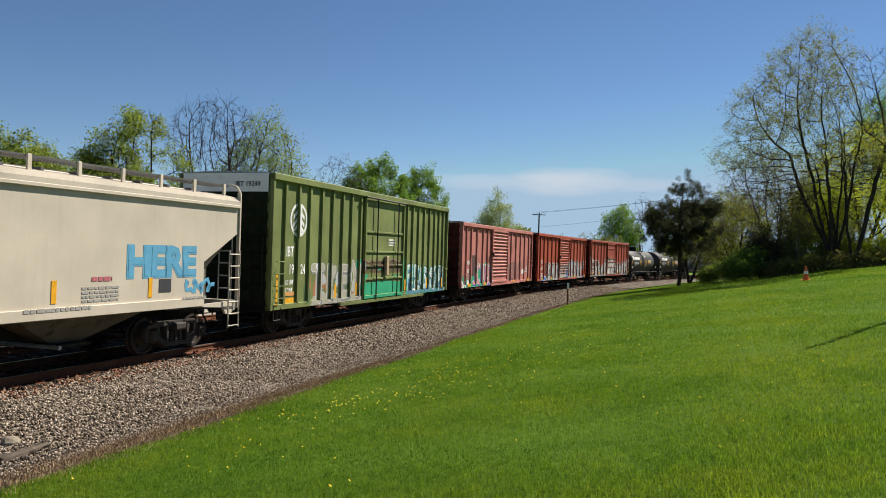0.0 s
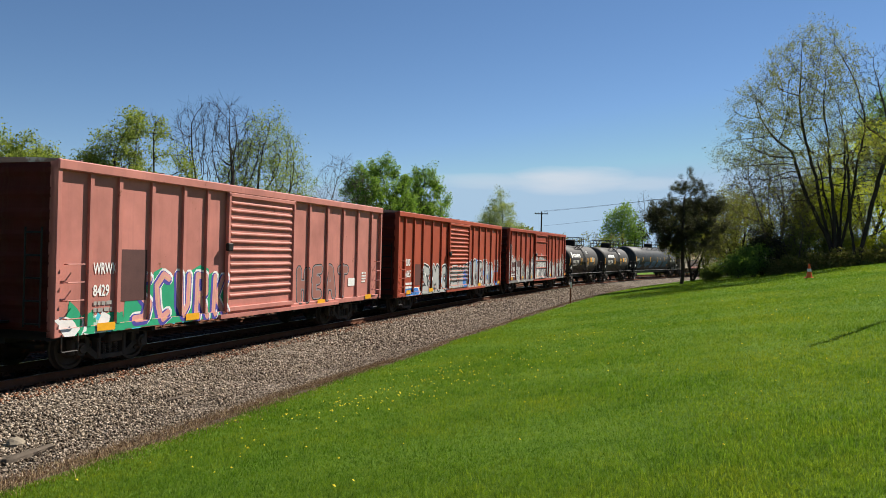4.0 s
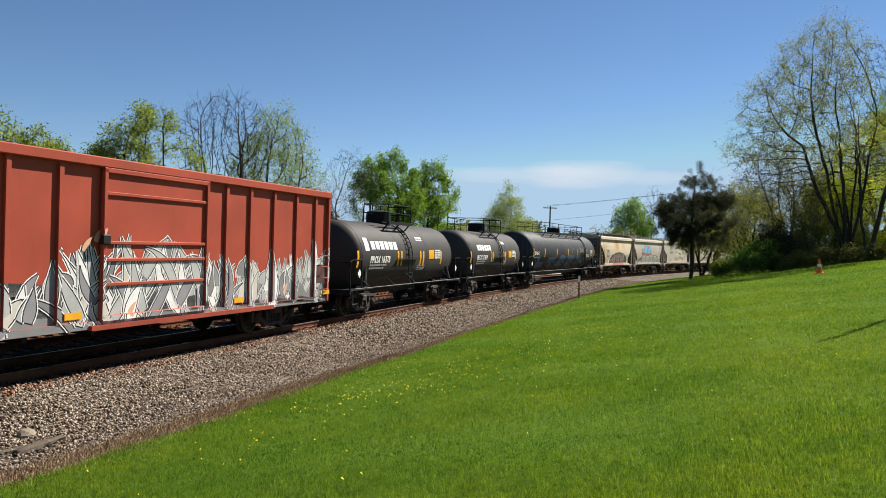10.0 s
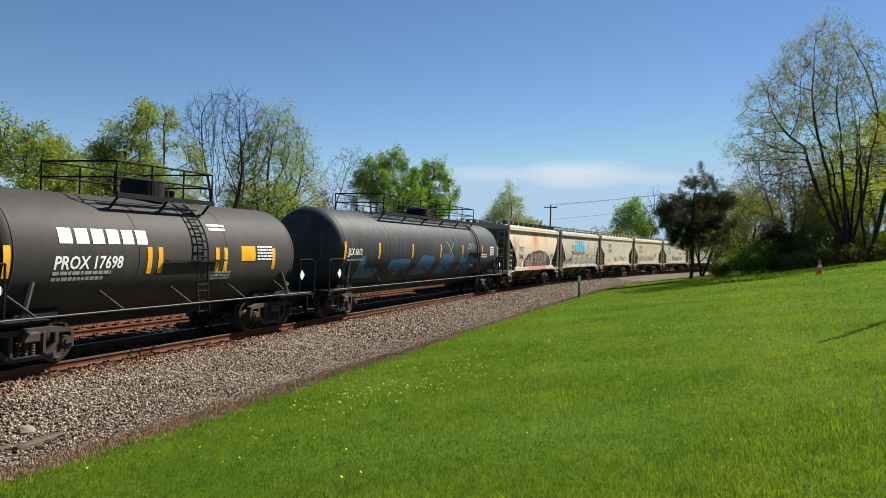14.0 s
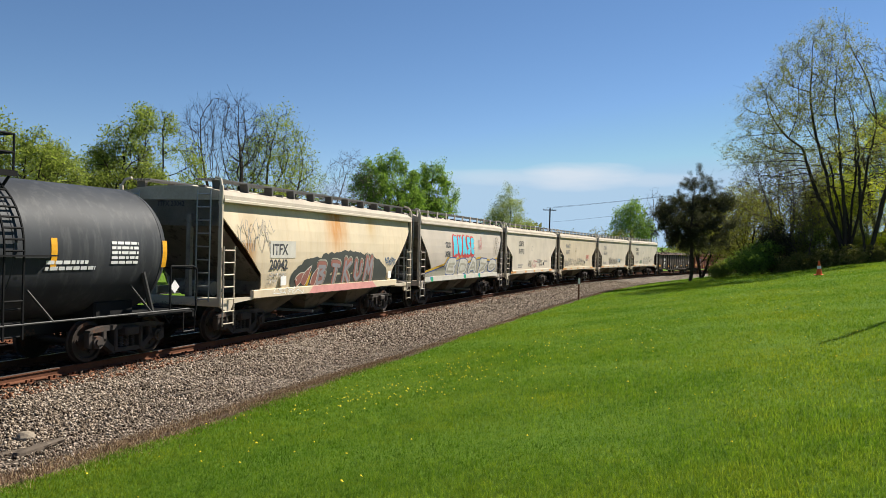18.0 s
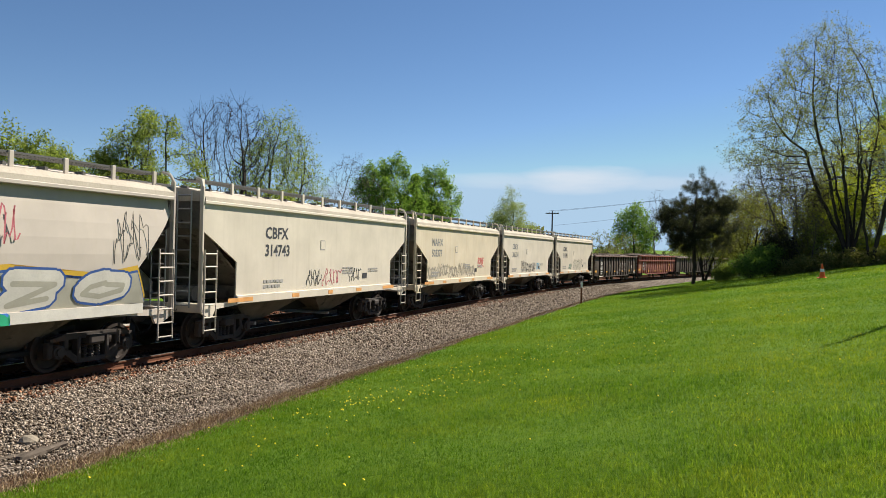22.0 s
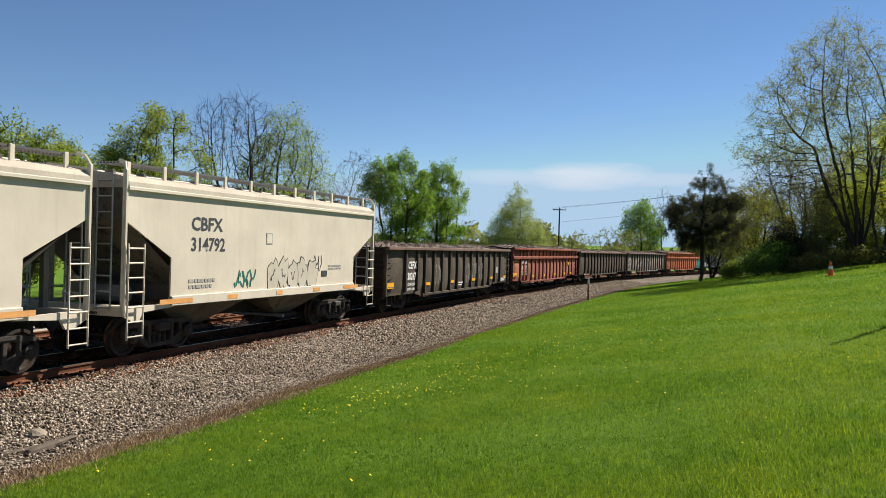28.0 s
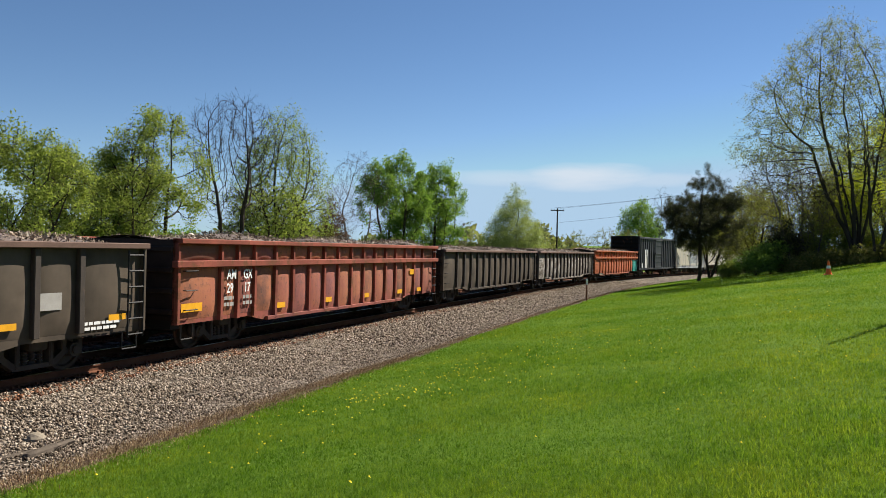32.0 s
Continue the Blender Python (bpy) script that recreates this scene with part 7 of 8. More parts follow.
    for k, (x, y, h, w, leaf) in enumerate(((20.2, 53.0, 2.5, 2.6, "green"), (21.5, 53.6, 3.3, 3.0, "green"), (24.2, 54.4, 3.6, 2.6, "budding"), (25.4, 54.4, 4.6, 3.2, "fresh"), (19.2, 54.8, 1.6, 1.6, "fresh"), (27.8, 53.8, 4.4, 3.2, "fresh"), (29.3, 52.6, 4.2, 3.4, "lime"), (31.0, 51.6, 4.8, 3.6, "lime"))):
        tree("shrub", "leafy bush at the edge of the grass", x, y, h, w, leaf, 6000, seed=200 + k, trunk=0.03, stems=5, splay=0.5, start=0.1, size=0.066, spread=0.19, points=200, kind="shrub")
    for k, (x, y, h, w, n) in enumerate(((24.2, 53.4, 6.6, 3.8, 2600), (26.2, 54.6, 7.6, 4.0, 3200), (28.3, 54.0, 6.8, 3.8, 3200))):
        tree("shrub", "tangled grey thicket with sparse olive buds", x, y, h, w, "budding", n, seed=240 + k, trunk=0.04, stems=5, splay=0.4, start=0.1, size=0.06, spread=0.15, points=420, kind="shrub", bark=M_BARK2)
    rng = np.random.default_rng(77)
    q = rng.random(26000)
    x, y = 22.2 + 9.5 * q + rng.normal(0, 0.3, len(q)), 52.3 - 1.6 * q + rng.normal(0, 0.55, len(q))
    z = ground_z(x, y) + rng.random(len(q)) ** 1.3 * (0.45 + 0.5 * np.abs(np.sin(x * 2.1)) + 0.35 * np.abs(np.sin(x * 5.3 + 1)))
    tagged(new("weeds", leaf_mesh(rng, np.stack([x, y, z], -1), 26000, 0.05, 0.085, LEAF["weeds"])), "tall dry and green weeds under the trees", kind="stuff")
    tree("tree", "slender bare trunk whose shadow falls across the lawn", 11.7, 17.6, 9.2, 0.5, seed=221, points=20, leader=0.95, trunk=0.055, start=0.6)


def far_woods():
    """Woods round the horizon: clumps of leaves in one far belt."""
    rng = np.random.default_rng(31)
    a = rng.uniform(0, math.tau, 46000)
    r = rng.uniform(210, 330, len(a))
    x, y = r * np.sin(a), r * np.cos(a)
    high = 5 + 3 * np.sin(a * 23) + 2 * np.sin(a * 61 + 1) + 2 * np.sin(a * 140)
    z = ground_z(x, y) + rng.random(len(a)) ** 0.7 * high
    tagged(new("far_woods", leaf_mesh(rng, np.stack([x, y, z], -1), 60000, 1.2, 1.1, LEAF["woods"])), "distant belt of spring woods", kind="stuff")


def power_line():
    x, y = 17.4, 140.3
    z = float(ground_z([x], [y])[0])
    pole = thing("utility_pole", "wooden utility pole with a crossarm", "pole")
    pole.location = (x, y, z - 0.2)
    part("pole", rod(bmesh.new(), (0, 0, 0), (0.05, 0, 11.2), 0.17, 10, 0.12), M_BARK, pole)
    part("crossarm", boxes((-1.2, 1.2, -0.06, 0.06, 10.7, 10.85)), M_BARK, pole)
    for k in (-1.1, -0.5, 0.5, 1.1):
        part("insulator", rod(bmesh.new(), (k, 0, 10.85), (k, 0, 11.05), 0.05, 8), M_GRAB, pole)
    wires = thing("power_wires", "thin dark sagging power wires", "wire")
    for k, (dx, h0, h1) in enumerate(((0.5, 11.0, 14.6), (0.5, 8.4, 12.4), (-0.5, 11.05, 14.4))):
        a, b = Vector((x + dx, y, z + h0)), Vector((49.0 + dx, 131.0, z + h1 + 0.6))
        pts = [a.lerp(b, t) - Vector((0, 0, 1.2 * t * (1 - t))) for t in np.linspace(0, 1, 13)]
        part("wire", rods([tuple(p) for p in pts], r=0.022, sides=4), M_STEEL, wires)


plant_trees()
far_woods()
power_line()


# ---- ground, ballast, rails ----
def turf_material():
    m, nt, bs = nodes_of("mown turf")
    v = coords(nt, world_space=True)
    big, mid, small = noise_fac(nt, v, 0.22, 5), noise_fac(nt, v, 1.6, 6), noise_fac(nt, v, 22, 6, 0.7)
    c = ramp(nt, big, (0.35, (0.058, 0.12, 0.009)), (0.65, (0.1, 0.17, 0.015)))
    c = mix_rgb(nt, 0.45, c, ramp(nt, mid, (0.3, (0.05, 0.12, 0.01)), (0.72, (0.15, 0.22, 0.028))))
    c = mix_rgb(nt, 0.55, c, ramp(nt, small, (0.35, (0.04, 0.09, 0.008)), (0.65, (0.14, 0.23, 0.025))))
    nt.links.new(c, bs.inputs["Base Color"])
    bs.inputs["Roughness"].default_value, bs.inputs["Specular IOR Level"].default_value = 0.95, 0.05
    bump(nt, bs, small, 0.8, 0.05)
    return m


def island_material(name, stops, rough=0.9, metal=0.0):
    m, nt, bs = nodes_of(name)
    g = nt.nodes.new("ShaderNodeNewGeometry")
    nt.links.new(ramp(nt, g.outputs["Random Per Island"], *stops), bs.inputs["Base Color"])
    bs.inputs["Roughness"].default_value, bs.inputs["Metallic"].default_value = rough, metal
    bs.inputs["Specular IOR Level"].default_value = 0.1
    return m


def ballast_material():
    """Crushed stone: pale and dark chips, finer and browner away from the rail."""
    m, nt, bs = nodes_of("crushed stone bed")
    v = coords(nt, world_space=True)
    cell = add(nt, "TexVoronoi", Scale=17.0)
    nt.links.new(v, cell.inputs["Vector"])
    pick = nt.nodes.new("ShaderNodeSeparateColor")
    nt.links.new(cell.outputs["Color"], pick.inputs[0])
    c = ramp(nt, pick.outputs[0], (0.0, (0.025, 0.019, 0.014)), (0.4, (0.09, 0.07, 0.052)), (0.8, (0.22, 0.175, 0.135)), (1.0, (0.4, 0.34, 0.275)))
    big = noise_fac(nt, v, 0.5, 6)
    c = mix_rgb(nt, ramp(nt, big, (0.45, 0.0), (0.7, 0.5)), c, (0.11, 0.085, 0.065))
    nt.links.new(c, bs.inputs["Base Color"])
    bs.inputs["Roughness"].default_value, bs.inputs["Specular IOR Level"].default_value = 0.95, 0.1
    bump(nt, bs, cell.outputs["Distance"], 1.0, 0.06)
    return m


M_TURF, M_BED = turf_material(), ballast_material()
M_STONE = island_material("crushed stones", ((0.0, (0.04, 0.029, 0.02)), (0.25, (0.11, 0.083, 0.059)), (0.6, (0.26, 0.205, 0.15)), (0.9, (0.4, 0.325, 0.25)), (1.0, (0.5, 0.42, 0.34))))


def lawn_material():
    """Blades: each its own green, in darker and yellower drifts."""
    m = leafy("grass blades", (0.06, 0.12, 0.009), (0.112, 0.2, 0.016), (0.18, 0.262, 0.035))
    nt = m.node_tree
    bs = nt.nodes["Principled BSDF"]
    col = bs.inputs["Base Color"].links[0].from_socket
    v = coords(nt, world_space=True)
    big, mid = noise_fac(nt, v, 0.28, 5, 0.6), noise_fac(nt, v, 1.9, 5, 0.65)
    tint = ramp(nt, big, (0.36, (0.72, 0.84, 0.7)), (0.5, (1.0, 1.0, 1.0)), (0.66, (1.36, 1.12, 1.0)))
    tint = mix_rgb(nt, 1.0, tint, ramp(nt, mid, (0.34, (0.72, 0.8, 0.78)), (0.5, (1.0, 1.0, 1.0)), (0.68, (1.22, 1.08, 1.06))), "MULTIPLY")
    tuft = noise_fac(nt, v, 9.0, 4, 0.7)
    tint = mix_rgb(nt, 1.0, tint, ramp(nt, tuft, (0.36, (0.68, 0.73, 0.73)), (0.5, (1.0, 1.0, 1.0)), (0.66, (1.22, 1.17, 1.17))), "MULTIPLY")
    mixed = mix_rgb(nt, 1.0, col, tint, "MULTIPLY")
    nt.links.new(mixed, bs.inputs["Base Color"])
    tr = next(n for n in nt.nodes if n.type == "BSDF_TRANSLUCENT")
    nt.links.new(mix_rgb(nt, 1.0, mixed, (1.0, 1.0, 0.55), "MULTIPLY"), tr.inputs["Color"])
    return m


M_BLADE = lawn_material()
# Rust brown, taken darker still to hold the shade beneath the train.
M_SHADED_STONE = island_material("rust-brown stones darkened as shade", ((0.0, (0.014, 0.01, 0.008)), (0.6, (0.036, 0.025, 0.019)), (1.0, (0.1, 0.07, 0.052))))
M_RUSTY = island_material("rust-brown stones", ((0.0, (0.06, 0.028, 0.016)), (0.6, (0.19, 0.08, 0.042)), (1.0, (0.32, 0.17, 0.1))))
M_STRAW = island_material("dead grass", ((0.0, (0.1, 0.055, 0.032)), (0.45, (0.22, 0.135, 0.08)), (0.75, (0.34, 0.24, 0.13)), (1.0, (0.5, 0.39, 0.22))))
M_SOIL = surface("dry trackside soil", (0.1, 0.072, 0.05), rough=1.0, coarse=1.2, fine=25, spread=0.35, dent=0.8, depth=0.04, world_space=True)
M_RAILTOP = surface("polished rail head", (0.3, 0.27, 0.25), rough=0.3, metal=0.9, fine=50, dent=0.05)
M_RAIL = surface("rusty rail web", (0.13, 0.056, 0.032), rough=0.9, coarse=1.5, fine=30, spread=0.35, world_space=True)
M_TIE = surface("weathered tie wood", (0.075, 0.05, 0.036), rough=0.95, coarse=2, fine=20, spread=0.4, stretch=(1, 8, 8))
M_PLATE = surface("rusty tie plate", (0.15, 0.062, 0.034), rough=0.9, coarse=4, fine=40, spread=0.3)
M_PETAL = surface("dandelion yellow", (0.85, 0.62, 0.01), rough=0.7, fine=80, dent=0.0)


def sheet(name, label, s, rows, mat, kind="structure", wob=0.0, seed=3):
    """A strip along the track: rows of (d, z)."""
    rng = np.random.default_rng(seed)
    n = len(s)
    V = []
    for k, (d, z) in enumerate(rows):
        edge = k in (0, len(rows) - 1)
        w = np.interp(s, s[::4], rng.normal(0, 1, len(s[::4]))) * (wob if edge else wob * 0.5)
        V.append(on_line(s, d + w, z + rng.normal(0, 0.012, n)))
    F = [(k * n + j, k * n + j + 1, (k + 1) * n + j + 1, (k + 1) * n + j) for k in range(len(rows) - 1) for j in range(n - 1)]
    return tagged(new(name, raw_mesh(np.concatenate(V), F, mat)), label, kind=kind)


def lay_ground():
    def axis(a, b, step, far):
        mid = np.arange(a, b + 0.01, step)
        out = step * np.cumsum(1.25 ** np.arange(1, 40))
        out = out[out < far]
        return np.concatenate([a - out[::-1], mid, b + out])
    xs, ys = axis(-28, 60, 0.7, 1800), axis(-6, 130, 0.7, 1800)
    X, Y = np.meshgrid(xs, ys)
    Z = ground_z(X, Y)
    nx, ny = len(xs), len(ys)
    i = np.arange(nx * ny).reshape(ny, nx)
    f = np.stack([i[:-1, :-1], i[:-1, 1:], i[1:, 1:], i[1:, :-1]], -1).reshape(-1, 4)
    me = raw_mesh(np.stack([X.ravel(), Y.ravel(), Z], -1), f.tolist(), M_TURF)
    me.polygons.foreach_set("use_smooth", [True] * len(me.polygons))
    tagged(new("ground", me), "mown green grass slope beside the railway", kind="structure")
    s = np.arange(-40, 200, 0.4)
    sheet("ballast_bed", "grey crushed stone bed under two tracks", s, [(-6.1, -0.7), (-5.7, -0.33), (-5.3, -0.26), (-3.1, -0.24), (-2.2, -0.26), (-1.5, -0.22), (1.45, -0.2), (1.8, -0.21), (2.6, -0.27), (3.6, -0.33), (4.8, -0.32), (5.35, -0.29), (5.75, -0.28)], M_BED, wob=0.08)
    # This strip puts the train's shade into the colour of the rusty bed.
    sheet("stained_bed", "rust-stained stone between and beyond the rails, darkened as train shade", s, [(-5.9, -0.72), (-5.4, -0.28), (-5.0, -0.235), (-3.1, -0.225), (-2.2, -0.245), (-1.5, -0.212), (0.0, -0.205), (1.3, -0.192), (1.5, -0.26)], surface("rust-brown bed darkened as shade", (0.026, 0.019, 0.015), rough=1.0, coarse=1.0, fine=22, spread=0.45, dent=0.9, depth=0.05, world_space=True), wob=0.04, seed=6)
    sheet("soil_strip", "dry brown soil with dead grass beside the ballast", s, [(4.75, -0.42), (5.1, -0.285), (5.6, -0.19), (5.95, -0.13), (6.15, -0.14)], M_SOIL, wob=0.1, seed=8)
    sheet("gravel_path", "pale gravel path behind the railing", s, [(-11.5, -0.8), (-11.0, -0.5), (-9.0, -0.4), (-6.2, -0.33), (-5.5, -0.29), (-5.2, -0.6)], surface("pale gravel", (0.36, 0.32, 0.26), rough=1.0, coarse=0.5, fine=20, world_space=True), wob=0.15, seed=9)


def lay_track(name, d0, near):
    track = tagged(new(name), "rusty rails spiked to weathered wooden ties", kind="structure")
    s = np.arange(-40, 200, 0.5)
    n = len(s)
    prof = [(-0.07, -0.17), (-0.07, -0.155), (-0.012, -0.13), (-0.012, -0.045), (-0.036, -0.035), (-0.036, -0.006), (-0.026, 0.0), (0.026, 0.0), (0.036, -0.006), (0.036, -0.035), (0.012, -0.045), (0.012, -0.13), (0.07, -0.155), (0.07, -0.17)]
    for off in (-0.755, 0.755):
        V = np.concatenate([on_line(s, d0 + off + a, z - (0 if near else 0.02)) for a, z in prof])
        F = [(k * n + j, k * n + j + 1, (k + 1) * n + j + 1, (k + 1) * n + j) for k in range(len(prof) - 1) for j in range(n - 1)]
        me = raw_mesh(V, F, M_RAIL, M_RAILTOP if near else M_RAIL)
        me.polygons.foreach_set("material_index", [1 if k in (5, 6, 7) else 0 for k in range(len(prof) - 1) for j in range(n - 1)])
        part("rail", me, None, track)
    bm = boxes((-0.11, 0.11, -1.3, 1.3, -0.36, -0.19), bevel=0.015)
    for sy in (-0.755, 0.755):
        box(bm, -0.1, 0.1, sy - 0.2, sy + 0.2, -0.19, -0.165)
        for x in (-0.06, 0.06):
            for o in (-0.1, 0.1):
                box(bm, x - 0.018, x + 0.018, sy + o - 0.025, sy + o + 0.025, -0.165, -0.115)
    me = mesh_of(bm, M_TIE, M_PLATE)
    me.polygons.foreach_set("material_index", [1 if max(me.vertices[v].co.z for v in p.vertices) > -0.185 else 0 for p in me.polygons])
    rng = random.Random(5)
    for k in range(150 if near else 120):
        at = -14 + 0.5 * k
        h = float(np.interp(at, S_AT, HEAD))
        t = part("tie", me, None, track)
        p = on_line(at + rng.uniform(-0.03, 0.03), d0 + rng.uniform(-0.04, 0.04), rng.uniform(-0.012, 0.004) - (0 if near else 0.02))
        t.matrix_basis = Matrix.Translation(p) @ Matrix.Rotation(math.pi / 2 - h + rng.uniform(-0.015, 0.015), 4, "Z")
    return track


def stone_shapes(rng, centres, size):
    """Chipped stones: bent octahedra, eight facets each."""
    n = len(centres)
    base = np.array([(1, 0, 0), (-1, 0, 0), (0, 1, 0), (0, -1, 0), (0, 0, 1), (0, 0, -1)], float)
    v = base[None] * rng.uniform(0.55, 1.2, (n, 6, 1)) + rng.normal(0, 0.22, (n, 6, 3))
    q = rng.normal(0, 1, (n, 3, 3))
    q = np.linalg.qr(q)[0]
    v = np.einsum("nij,nkj->nki", q, v) * size[:, None, None] + centres[:, None]
    f = np.array([(0, 2, 4), (2, 1, 4), (1, 3, 4), (3, 0, 4), (2, 0, 5), (1, 2, 5), (3, 1, 5), (0, 3, 5)])
    faces = (f[None] + 6 * np.arange(n)[:, None, None]).reshape(-1, 3)
    me = bpy.data.meshes.new("mesh")
    me.vertices.add(n * 6)
    me.vertices.foreach_set("co", v.astype(np.float32).ravel())
    me.loops.add(faces.size)
    me.loops.foreach_set("vertex_index", faces.astype(np.int32).ravel())
    me.polygons.add(len(faces))
    me.polygons.foreach_set("loop_start", np.arange(0, faces.size, 3, dtype=np.int32))
    me.update(calc_edges=True)
    return me


BED_Z = ((-6.1, -5.7, -5.3, -3.1, -2.2, -1.5, 1.45, 1.8, 2.6, 3.6, 4.8, 5.1, 5.6, 5.95), (-0.7, -0.33, -0.26, -0.24, -0.26, -0.22, -0.2, -0.21, -0.27, -0.33, -0.315, -0.278, -0.185, -0.125))


def strew_ballast():
    rng = np.random.default_rng(11)
    rows = []
    for s0, s1, d0, d1, per, lo, hi in ((-13, 4, 1.0, 5.5, 520, 0.012, 0.035), (4, 20, 1.0, 5.4, 230, 0.02, 0.05), (20, 60, 1.0, 5.4, 70, 0.03, 0.065), (-13, 6, 5.3, 5.75, 260, 0.014, 0.034), (6, 60, 5.3, 5.85, 150, 0.03, 0.055), (-13, 45, -1.7, 1.25, 120, 0.02, 0.05), (-8, 45, -5.3, -1.6, 70, 0.025, 0.055), (-13, 40, 0.93, 1.75, 150, 0.02, 0.045)):
        n = int((s1 - s0) * (d1 - d0) * per)
        s, d = rng.uniform(s0, s1, n), rng.uniform(d0, d1, n)
        size = rng.uniform(lo, hi, n) * np.where(d > 3.9, np.clip(1 - (d - 3.9) * 0.3, 0.55, 1), 1)
        ok = np.abs(np.abs(d) - 0.755) > 0.14
        rows.append((s[ok], d[ok], size[ok]))
    for name, label, mat, some in (("ballast_stones", "loose grey and tan crushed stones of the ballast", M_STONE, rows[:5]), ("stained_stones", "rust-stained stones between the rails, darkened as train shade", M_SHADED_STONE, rows[5:7]), ("rusty_stones", "rust-brown stones along the rail", M_RUSTY, rows[7:])):
        s, d, size = (np.concatenate(c) for c in zip(*some))
        z = np.interp(d, *BED_Z) + size * rng.uniform(-0.1, 0.6, len(s))
        me = stone_shapes(rng, on_line(s, d, z), size)
        me.materials.append(mat)
        tagged(new(name, me), label, kind="stuff")


def blades(rng, x, y, z, length, width, lean, mat, name, label):
    n = len(x)
    a = rng.uniform(0, math.tau, n)
    side = np.stack([np.cos(a), np.sin(a), 0 * a], -1) * width[:, None] / 2
    b = rng.uniform(0, math.tau, n)
    l = rng.uniform(0.1, lean, n)
    tip = np.stack([np.cos(b) * np.sin(l), np.sin(b) * np.sin(l), np.cos(l)], -1) * length[:, None]
    root = np.stack([x, y, z], -1)
    v = np.stack([root - side, root + side, root + tip], 1).reshape(-1, 3)
    tagged(new(name, tri_mesh(v, 3, mat)), label, kind="stuff")


def grow_grass():
    rng = np.random.default_rng(21)
    n = 900000
    r = 5.0 * (72.0 / 5.0) ** rng.random(n)
    a = rng.uniform(-0.64, 0.62, n)
    x, y = r * np.sin(a), r * np.cos(a)
    s, d = s_d(x, y)
    edge = 5.82 + 0.17 * np.sin(s * 0.62) + 0.12 * np.sin(s * 1.7) + 0.07 * np.sin(s * 3.9 + 1) + np.interp(s, (-12, -8, -4), (0.25, 0.2, 0.0)) + rng.normal(0, 0.1, len(s))
    ok = (d > edge) & (d < 32)
    x, y, r, d = x[ok], y[ok], r[ok], d[ok]
    z = ground_z(x, y)
    patch = np.array([noise.noise((a * 0.45, b * 0.45, 3.0)) for a, b in zip(x, y)])
    length = (0.03 + 0.03 * rng.random(len(x)) + 0.025 * np.clip(patch, -0.6, 1)) * (0.85 + 0.008 * r)
    width = 0.0011 * np.clip(r, 5.5, 45)
    blades(rng, x, y, z - 0.005, length, width, 1.35, M_BLADE, "lawn_grass", "short mown spring grass")
    # dead grass along the edge
    n = 70000
    s = np.where(rng.random(n) < 0.55, rng.uniform(-13, 1, n), rng.uniform(1, 45, n))
    d = 5.62 + 0.1 * np.sin(s * 0.62) + rng.normal(0, 1, n) * np.interp(s, (-8, 0, 10), (0.34, 0.22, 0.12))
    p = on_line(s, d)
    zz = np.maximum(ground_z(p[:, 0], p[:, 1]), np.interp(d, (4.9, 5.25, 5.6, 5.95), (-0.34, -0.27, -0.19, -0.13)) + GRADE * s)
    blades(rng, p[:, 0], p[:, 1], zz, rng.uniform(0.03, 0.09, n), np.interp(s, (0, 40), (0.008, 0.02)), 1.5, M_STRAW, "dead_grass", "dry tan dead grass and leaf litter")
    # dandelions in drifts
    cx = [(-1.9, 11.2, 0.8, 45), (-0.2, 12.6, 1.0, 50), (-1.2, 12.2, 0.5, 30), (0.7, 15.5, 1.8, 60), (0.2, 14.0, 0.6, 30), (2.5, 18.5, 2.5, 60), (4.0, 13.0, 3.0, 30), (-2.4, 8.2, 0.8, 18), (1.5, 9.0, 2.5, 12), (6.0, 24.0, 5.0, 60), (5.0, 32.0, 6.0, 50), (3.2, 8.0, 0.5, 6)]
    P = np.concatenate([np.stack([rng.normal(a, w, n), rng.normal(b, w, n)], -1) for a, b, w, n in cx])
    s, d = s_d(P[:, 0], P[:, 1])
    P = P[d > 6.3]
    z = ground_z(P[:, 0], P[:, 1]) + rng.uniform(0.05, 0.1, len(P))
    V = []
    for (a, b), c in zip(P, z):
        r, tilt = rng.uniform(0.008, 0.015), rng.normal(0, 0.4, 2)
        ring = [(a + r * math.cos(k), b + r * math.sin(k), c + r * (tilt[0] * math.cos(k) + tilt[1] * math.sin(k))) for k in np.arange(0, 6.28, 0.785)]
        for k in range(8):
            V += [ring[k - 1], ring[k], (a, b, c + 0.012)]
    tagged(new("dandelions", tri_mesh(np.array(V), 3, M_PETAL)), "small yellow dandelion flowers in the grass", kind="stuff")


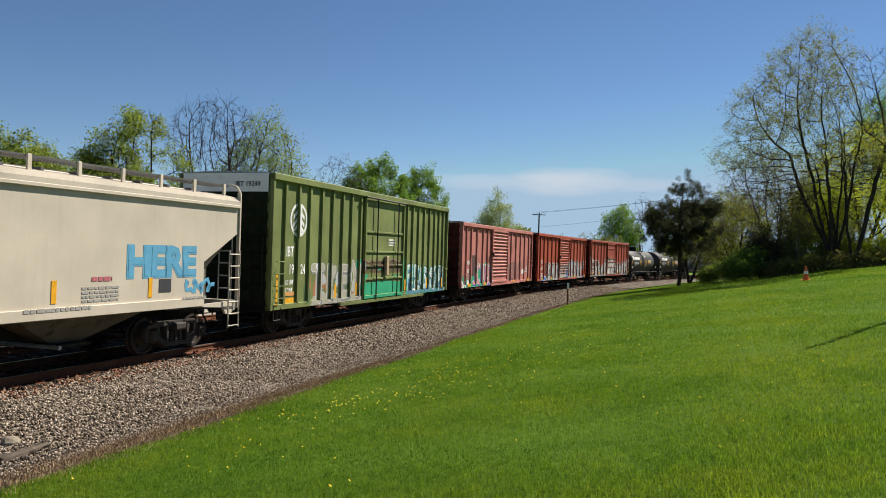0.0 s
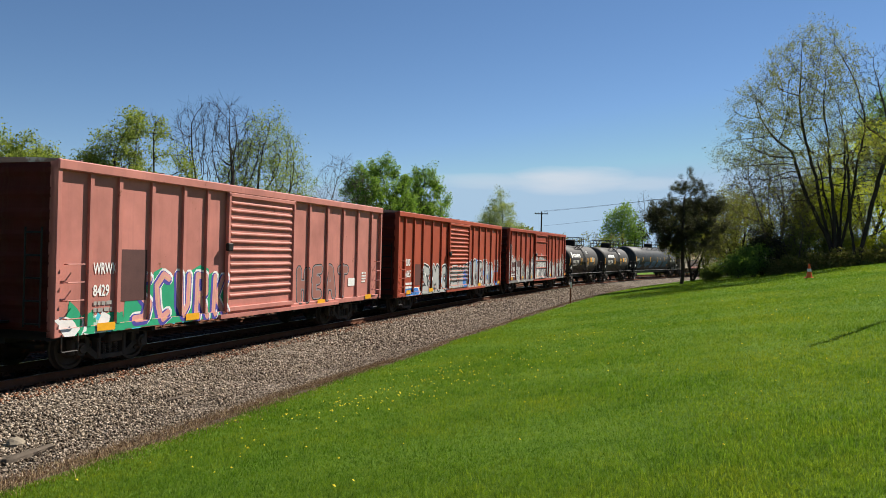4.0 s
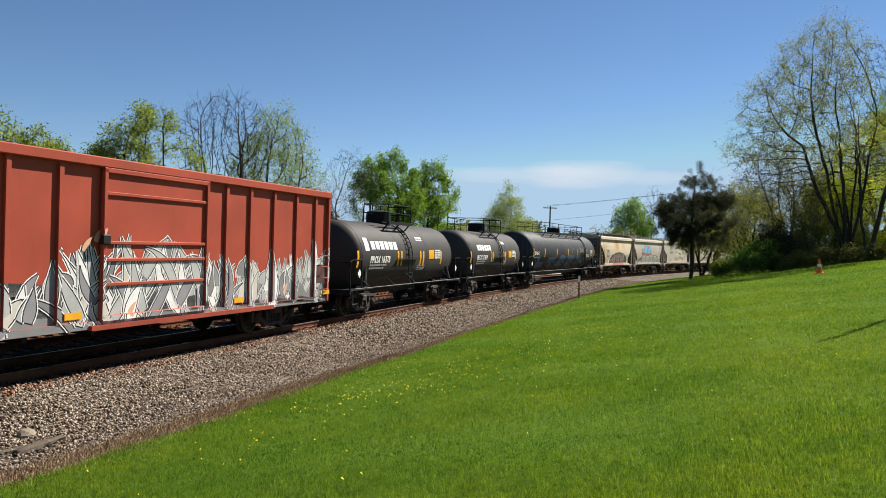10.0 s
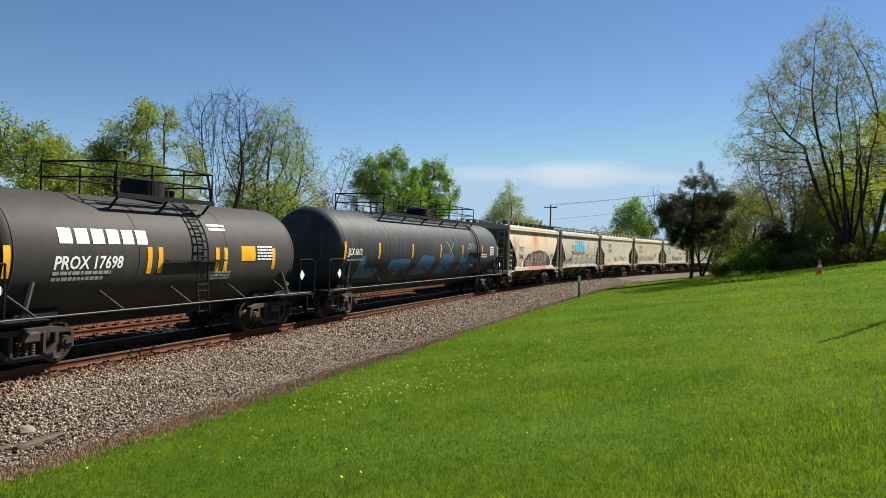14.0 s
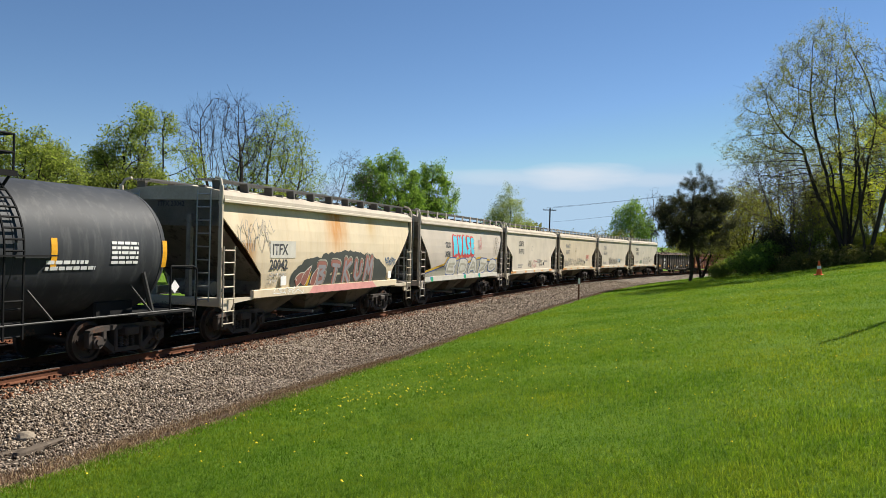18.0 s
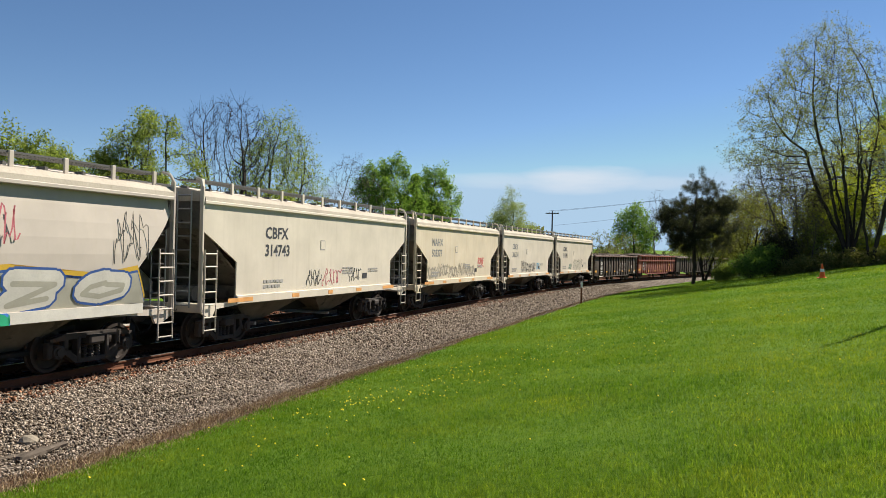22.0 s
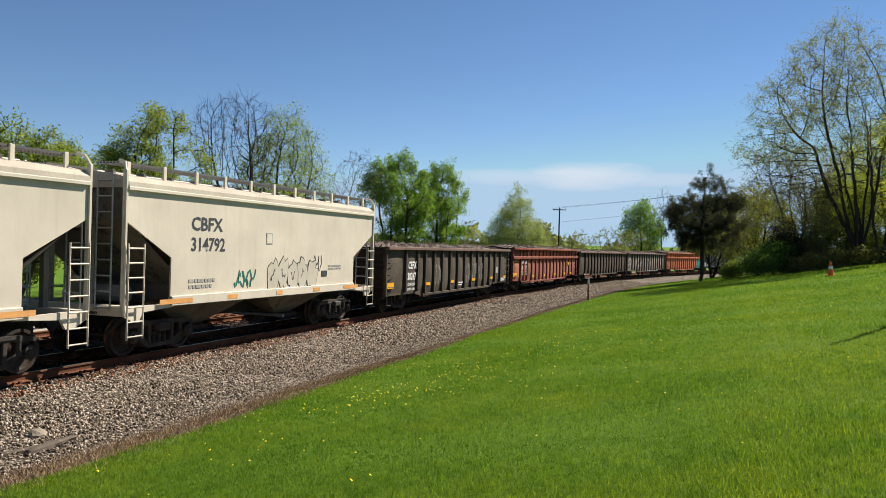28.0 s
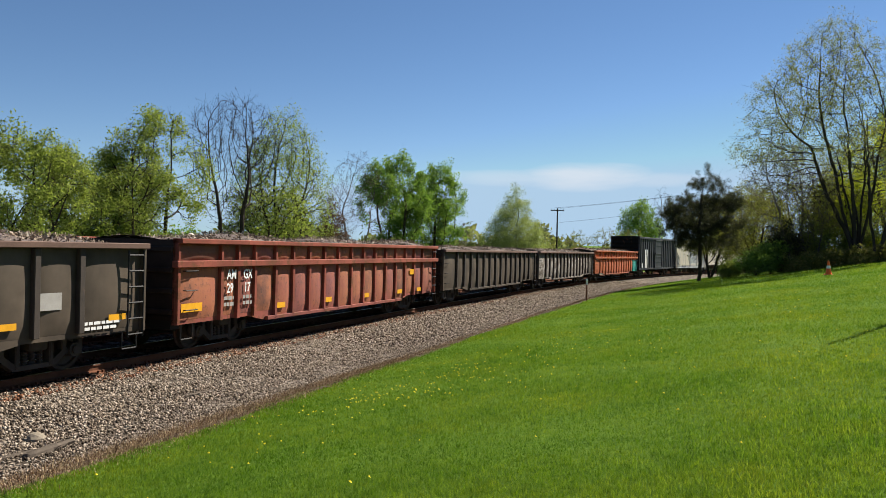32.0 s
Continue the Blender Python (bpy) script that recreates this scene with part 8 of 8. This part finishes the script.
def trackside_things():
    # broken tie and rock on the stones
    wood = surface("silvered wood", (0.1, 0.08, 0.062), rough=0.95, coarse=3, fine=30, spread=0.4, stretch=(1, 6, 6))

    def splinter(name, label, at, length, w, turn, seed):
        rng = random.Random(seed)
        bm = bmesh.new()
        rings = []
        for k in range(9):
            x = length * (k / 8 - 0.5)
            t = w * (1 - 0.6 * abs(k / 8 - 0.4)) * rng.uniform(0.75, 1.1)
            rings.append([(x + rng.uniform(-0.03, 0.03), t * math.cos(a) * rng.uniform(0.8, 1.2), 0.6 * t * math.sin(a) * rng.uniform(0.7, 1.1)) for a in np.linspace(0, math.tau, 7, endpoint=False)])
        loft(bm, rings)
        ob = tagged(new(name, mesh_of(bm, wood)), label, "wood")
        ob.matrix_world = pose(*at, rng.uniform(-6, 6), rng.uniform(-4, 4), turn)
    splinter("broken_tie", "split grey end of a broken wooden tie on the ballast", (-5.66, 10.45, -0.2), 0.8, 0.11, 76, 1)
    splinter("wood_splinter", "thin grey wood splinter lying on the stones", (-5.95, 10.2, -0.22), 0.5, 0.06, 60, 4)
    splinter("stick", "thin grey stick lying on the ballast", (-5.02, 14.6, -0.24), 0.8, 0.035, 75, 2)
    splinter("stick", "dark stick lying on the far ballast", (1.0, 27.5, -0.45), 0.9, 0.04, 10, 7)
    bm = bmesh.new()
    bmesh.ops.create_icosphere(bm, subdivisions=2, radius=0.13)
    for v in bm.verts:
        v.co *= 1 + 0.35 * noise.noise(v.co * 7)
        v.co.z *= 0.6
    rock = tagged(new("rock", mesh_of(bm, surface("pale rock", (0.24, 0.2, 0.15), rough=0.9, fine=25))), "pale tan rock among the ballast stones", "rock")
    rock.location = (-6.15, 11.0, -0.2)
    # marker post
    x, y = 7.05, 42.9
    z = float(ground_z([x], [y])[0]) - 0.1
    post = thing("marker_post", "thin rusty steel post with small white plate", "post")
    post.location = (x, y, z)
    part("post", boxes((-0.025, 0.025, -0.025, 0.025, 0, 1.3), (-0.045, 0.045, 0.02, 0.03, 0, 1.28)), M_PLATE, post)
    part("plate", boxes((-0.06, 0.06, -0.045, -0.03, 1.02, 1.34), bevel=0.004), M_WHITE, post, "small white plate")
    # traffic cone on the slope
    x, y = 18.0, 37.9
    z = float(ground_z([x], [y])[0])
    cone = thing("traffic_cone", "orange plastic traffic cone with white collar on the grass", "cone")
    cone.location = (x, y, z)
    cone.rotation_euler = (0.05, -0.06, 0)
    orange = surface("orange plastic", (0.9, 0.13, 0.02), rough=0.5, fine=30)
    ring = lambda r, h: [(r * math.cos(k * math.tau / 20), r * math.sin(k * math.tau / 20), h) for k in range(20)]
    part("base", boxes((-0.19, 0.19, -0.19, 0.19, 0, 0.04), bevel=0.012), orange, cone)
    part("body", loft(bmesh.new(), [ring(0.145, 0.04), ring(0.1, 0.3), ring(0.045, 0.66), ring(0.03, 0.7)]), orange, cone)
    part("collar", loft(bmesh.new(), [ring(0.101, 0.33), ring(0.104, 0.33), ring(0.08, 0.47), ring(0.077, 0.47)], caps=False), M_WHITE, cone, "white reflective collar")
    # pipe railing behind the far track
    rail = thing("railing", "dark pipe railing along the path behind the tracks", "fence")
    s = np.arange(-10.0, 64.0, 3.3)
    P = on_line(s, -5.6, -0.4)
    for p in P:
        part("post", rod(bmesh.new(), p, p + np.array((0, 0, 1.12)), 0.035, 7), M_STEEL, rail)
    for h in (0.3, 0.56, 0.82, 1.08):
        part("rail", rods([tuple(p + np.array((0, 0, h))) for p in P], r=0.026), M_STEEL, rail)


lay_ground()
lay_track("track_near", 0.0, True)
lay_track("track_far", -3.7, False)
strew_ballast()
grow_grass()
trackside_things()


def motions():
    for ob, u, reach in MOVERS:
        walk(ob, [(t, car_pose(u, reach, t)) for t in range(33)])
    # wheels roll: one row every fifteenth of a second
    for w in WHEELS:
        at = w.location.copy()
        walk(w, [(k / 15, Matrix.Translation(at) @ Matrix.Rotation(-travelled(k / 15) / 0.42, 4, "Y")) for k in range(481)])


motions()
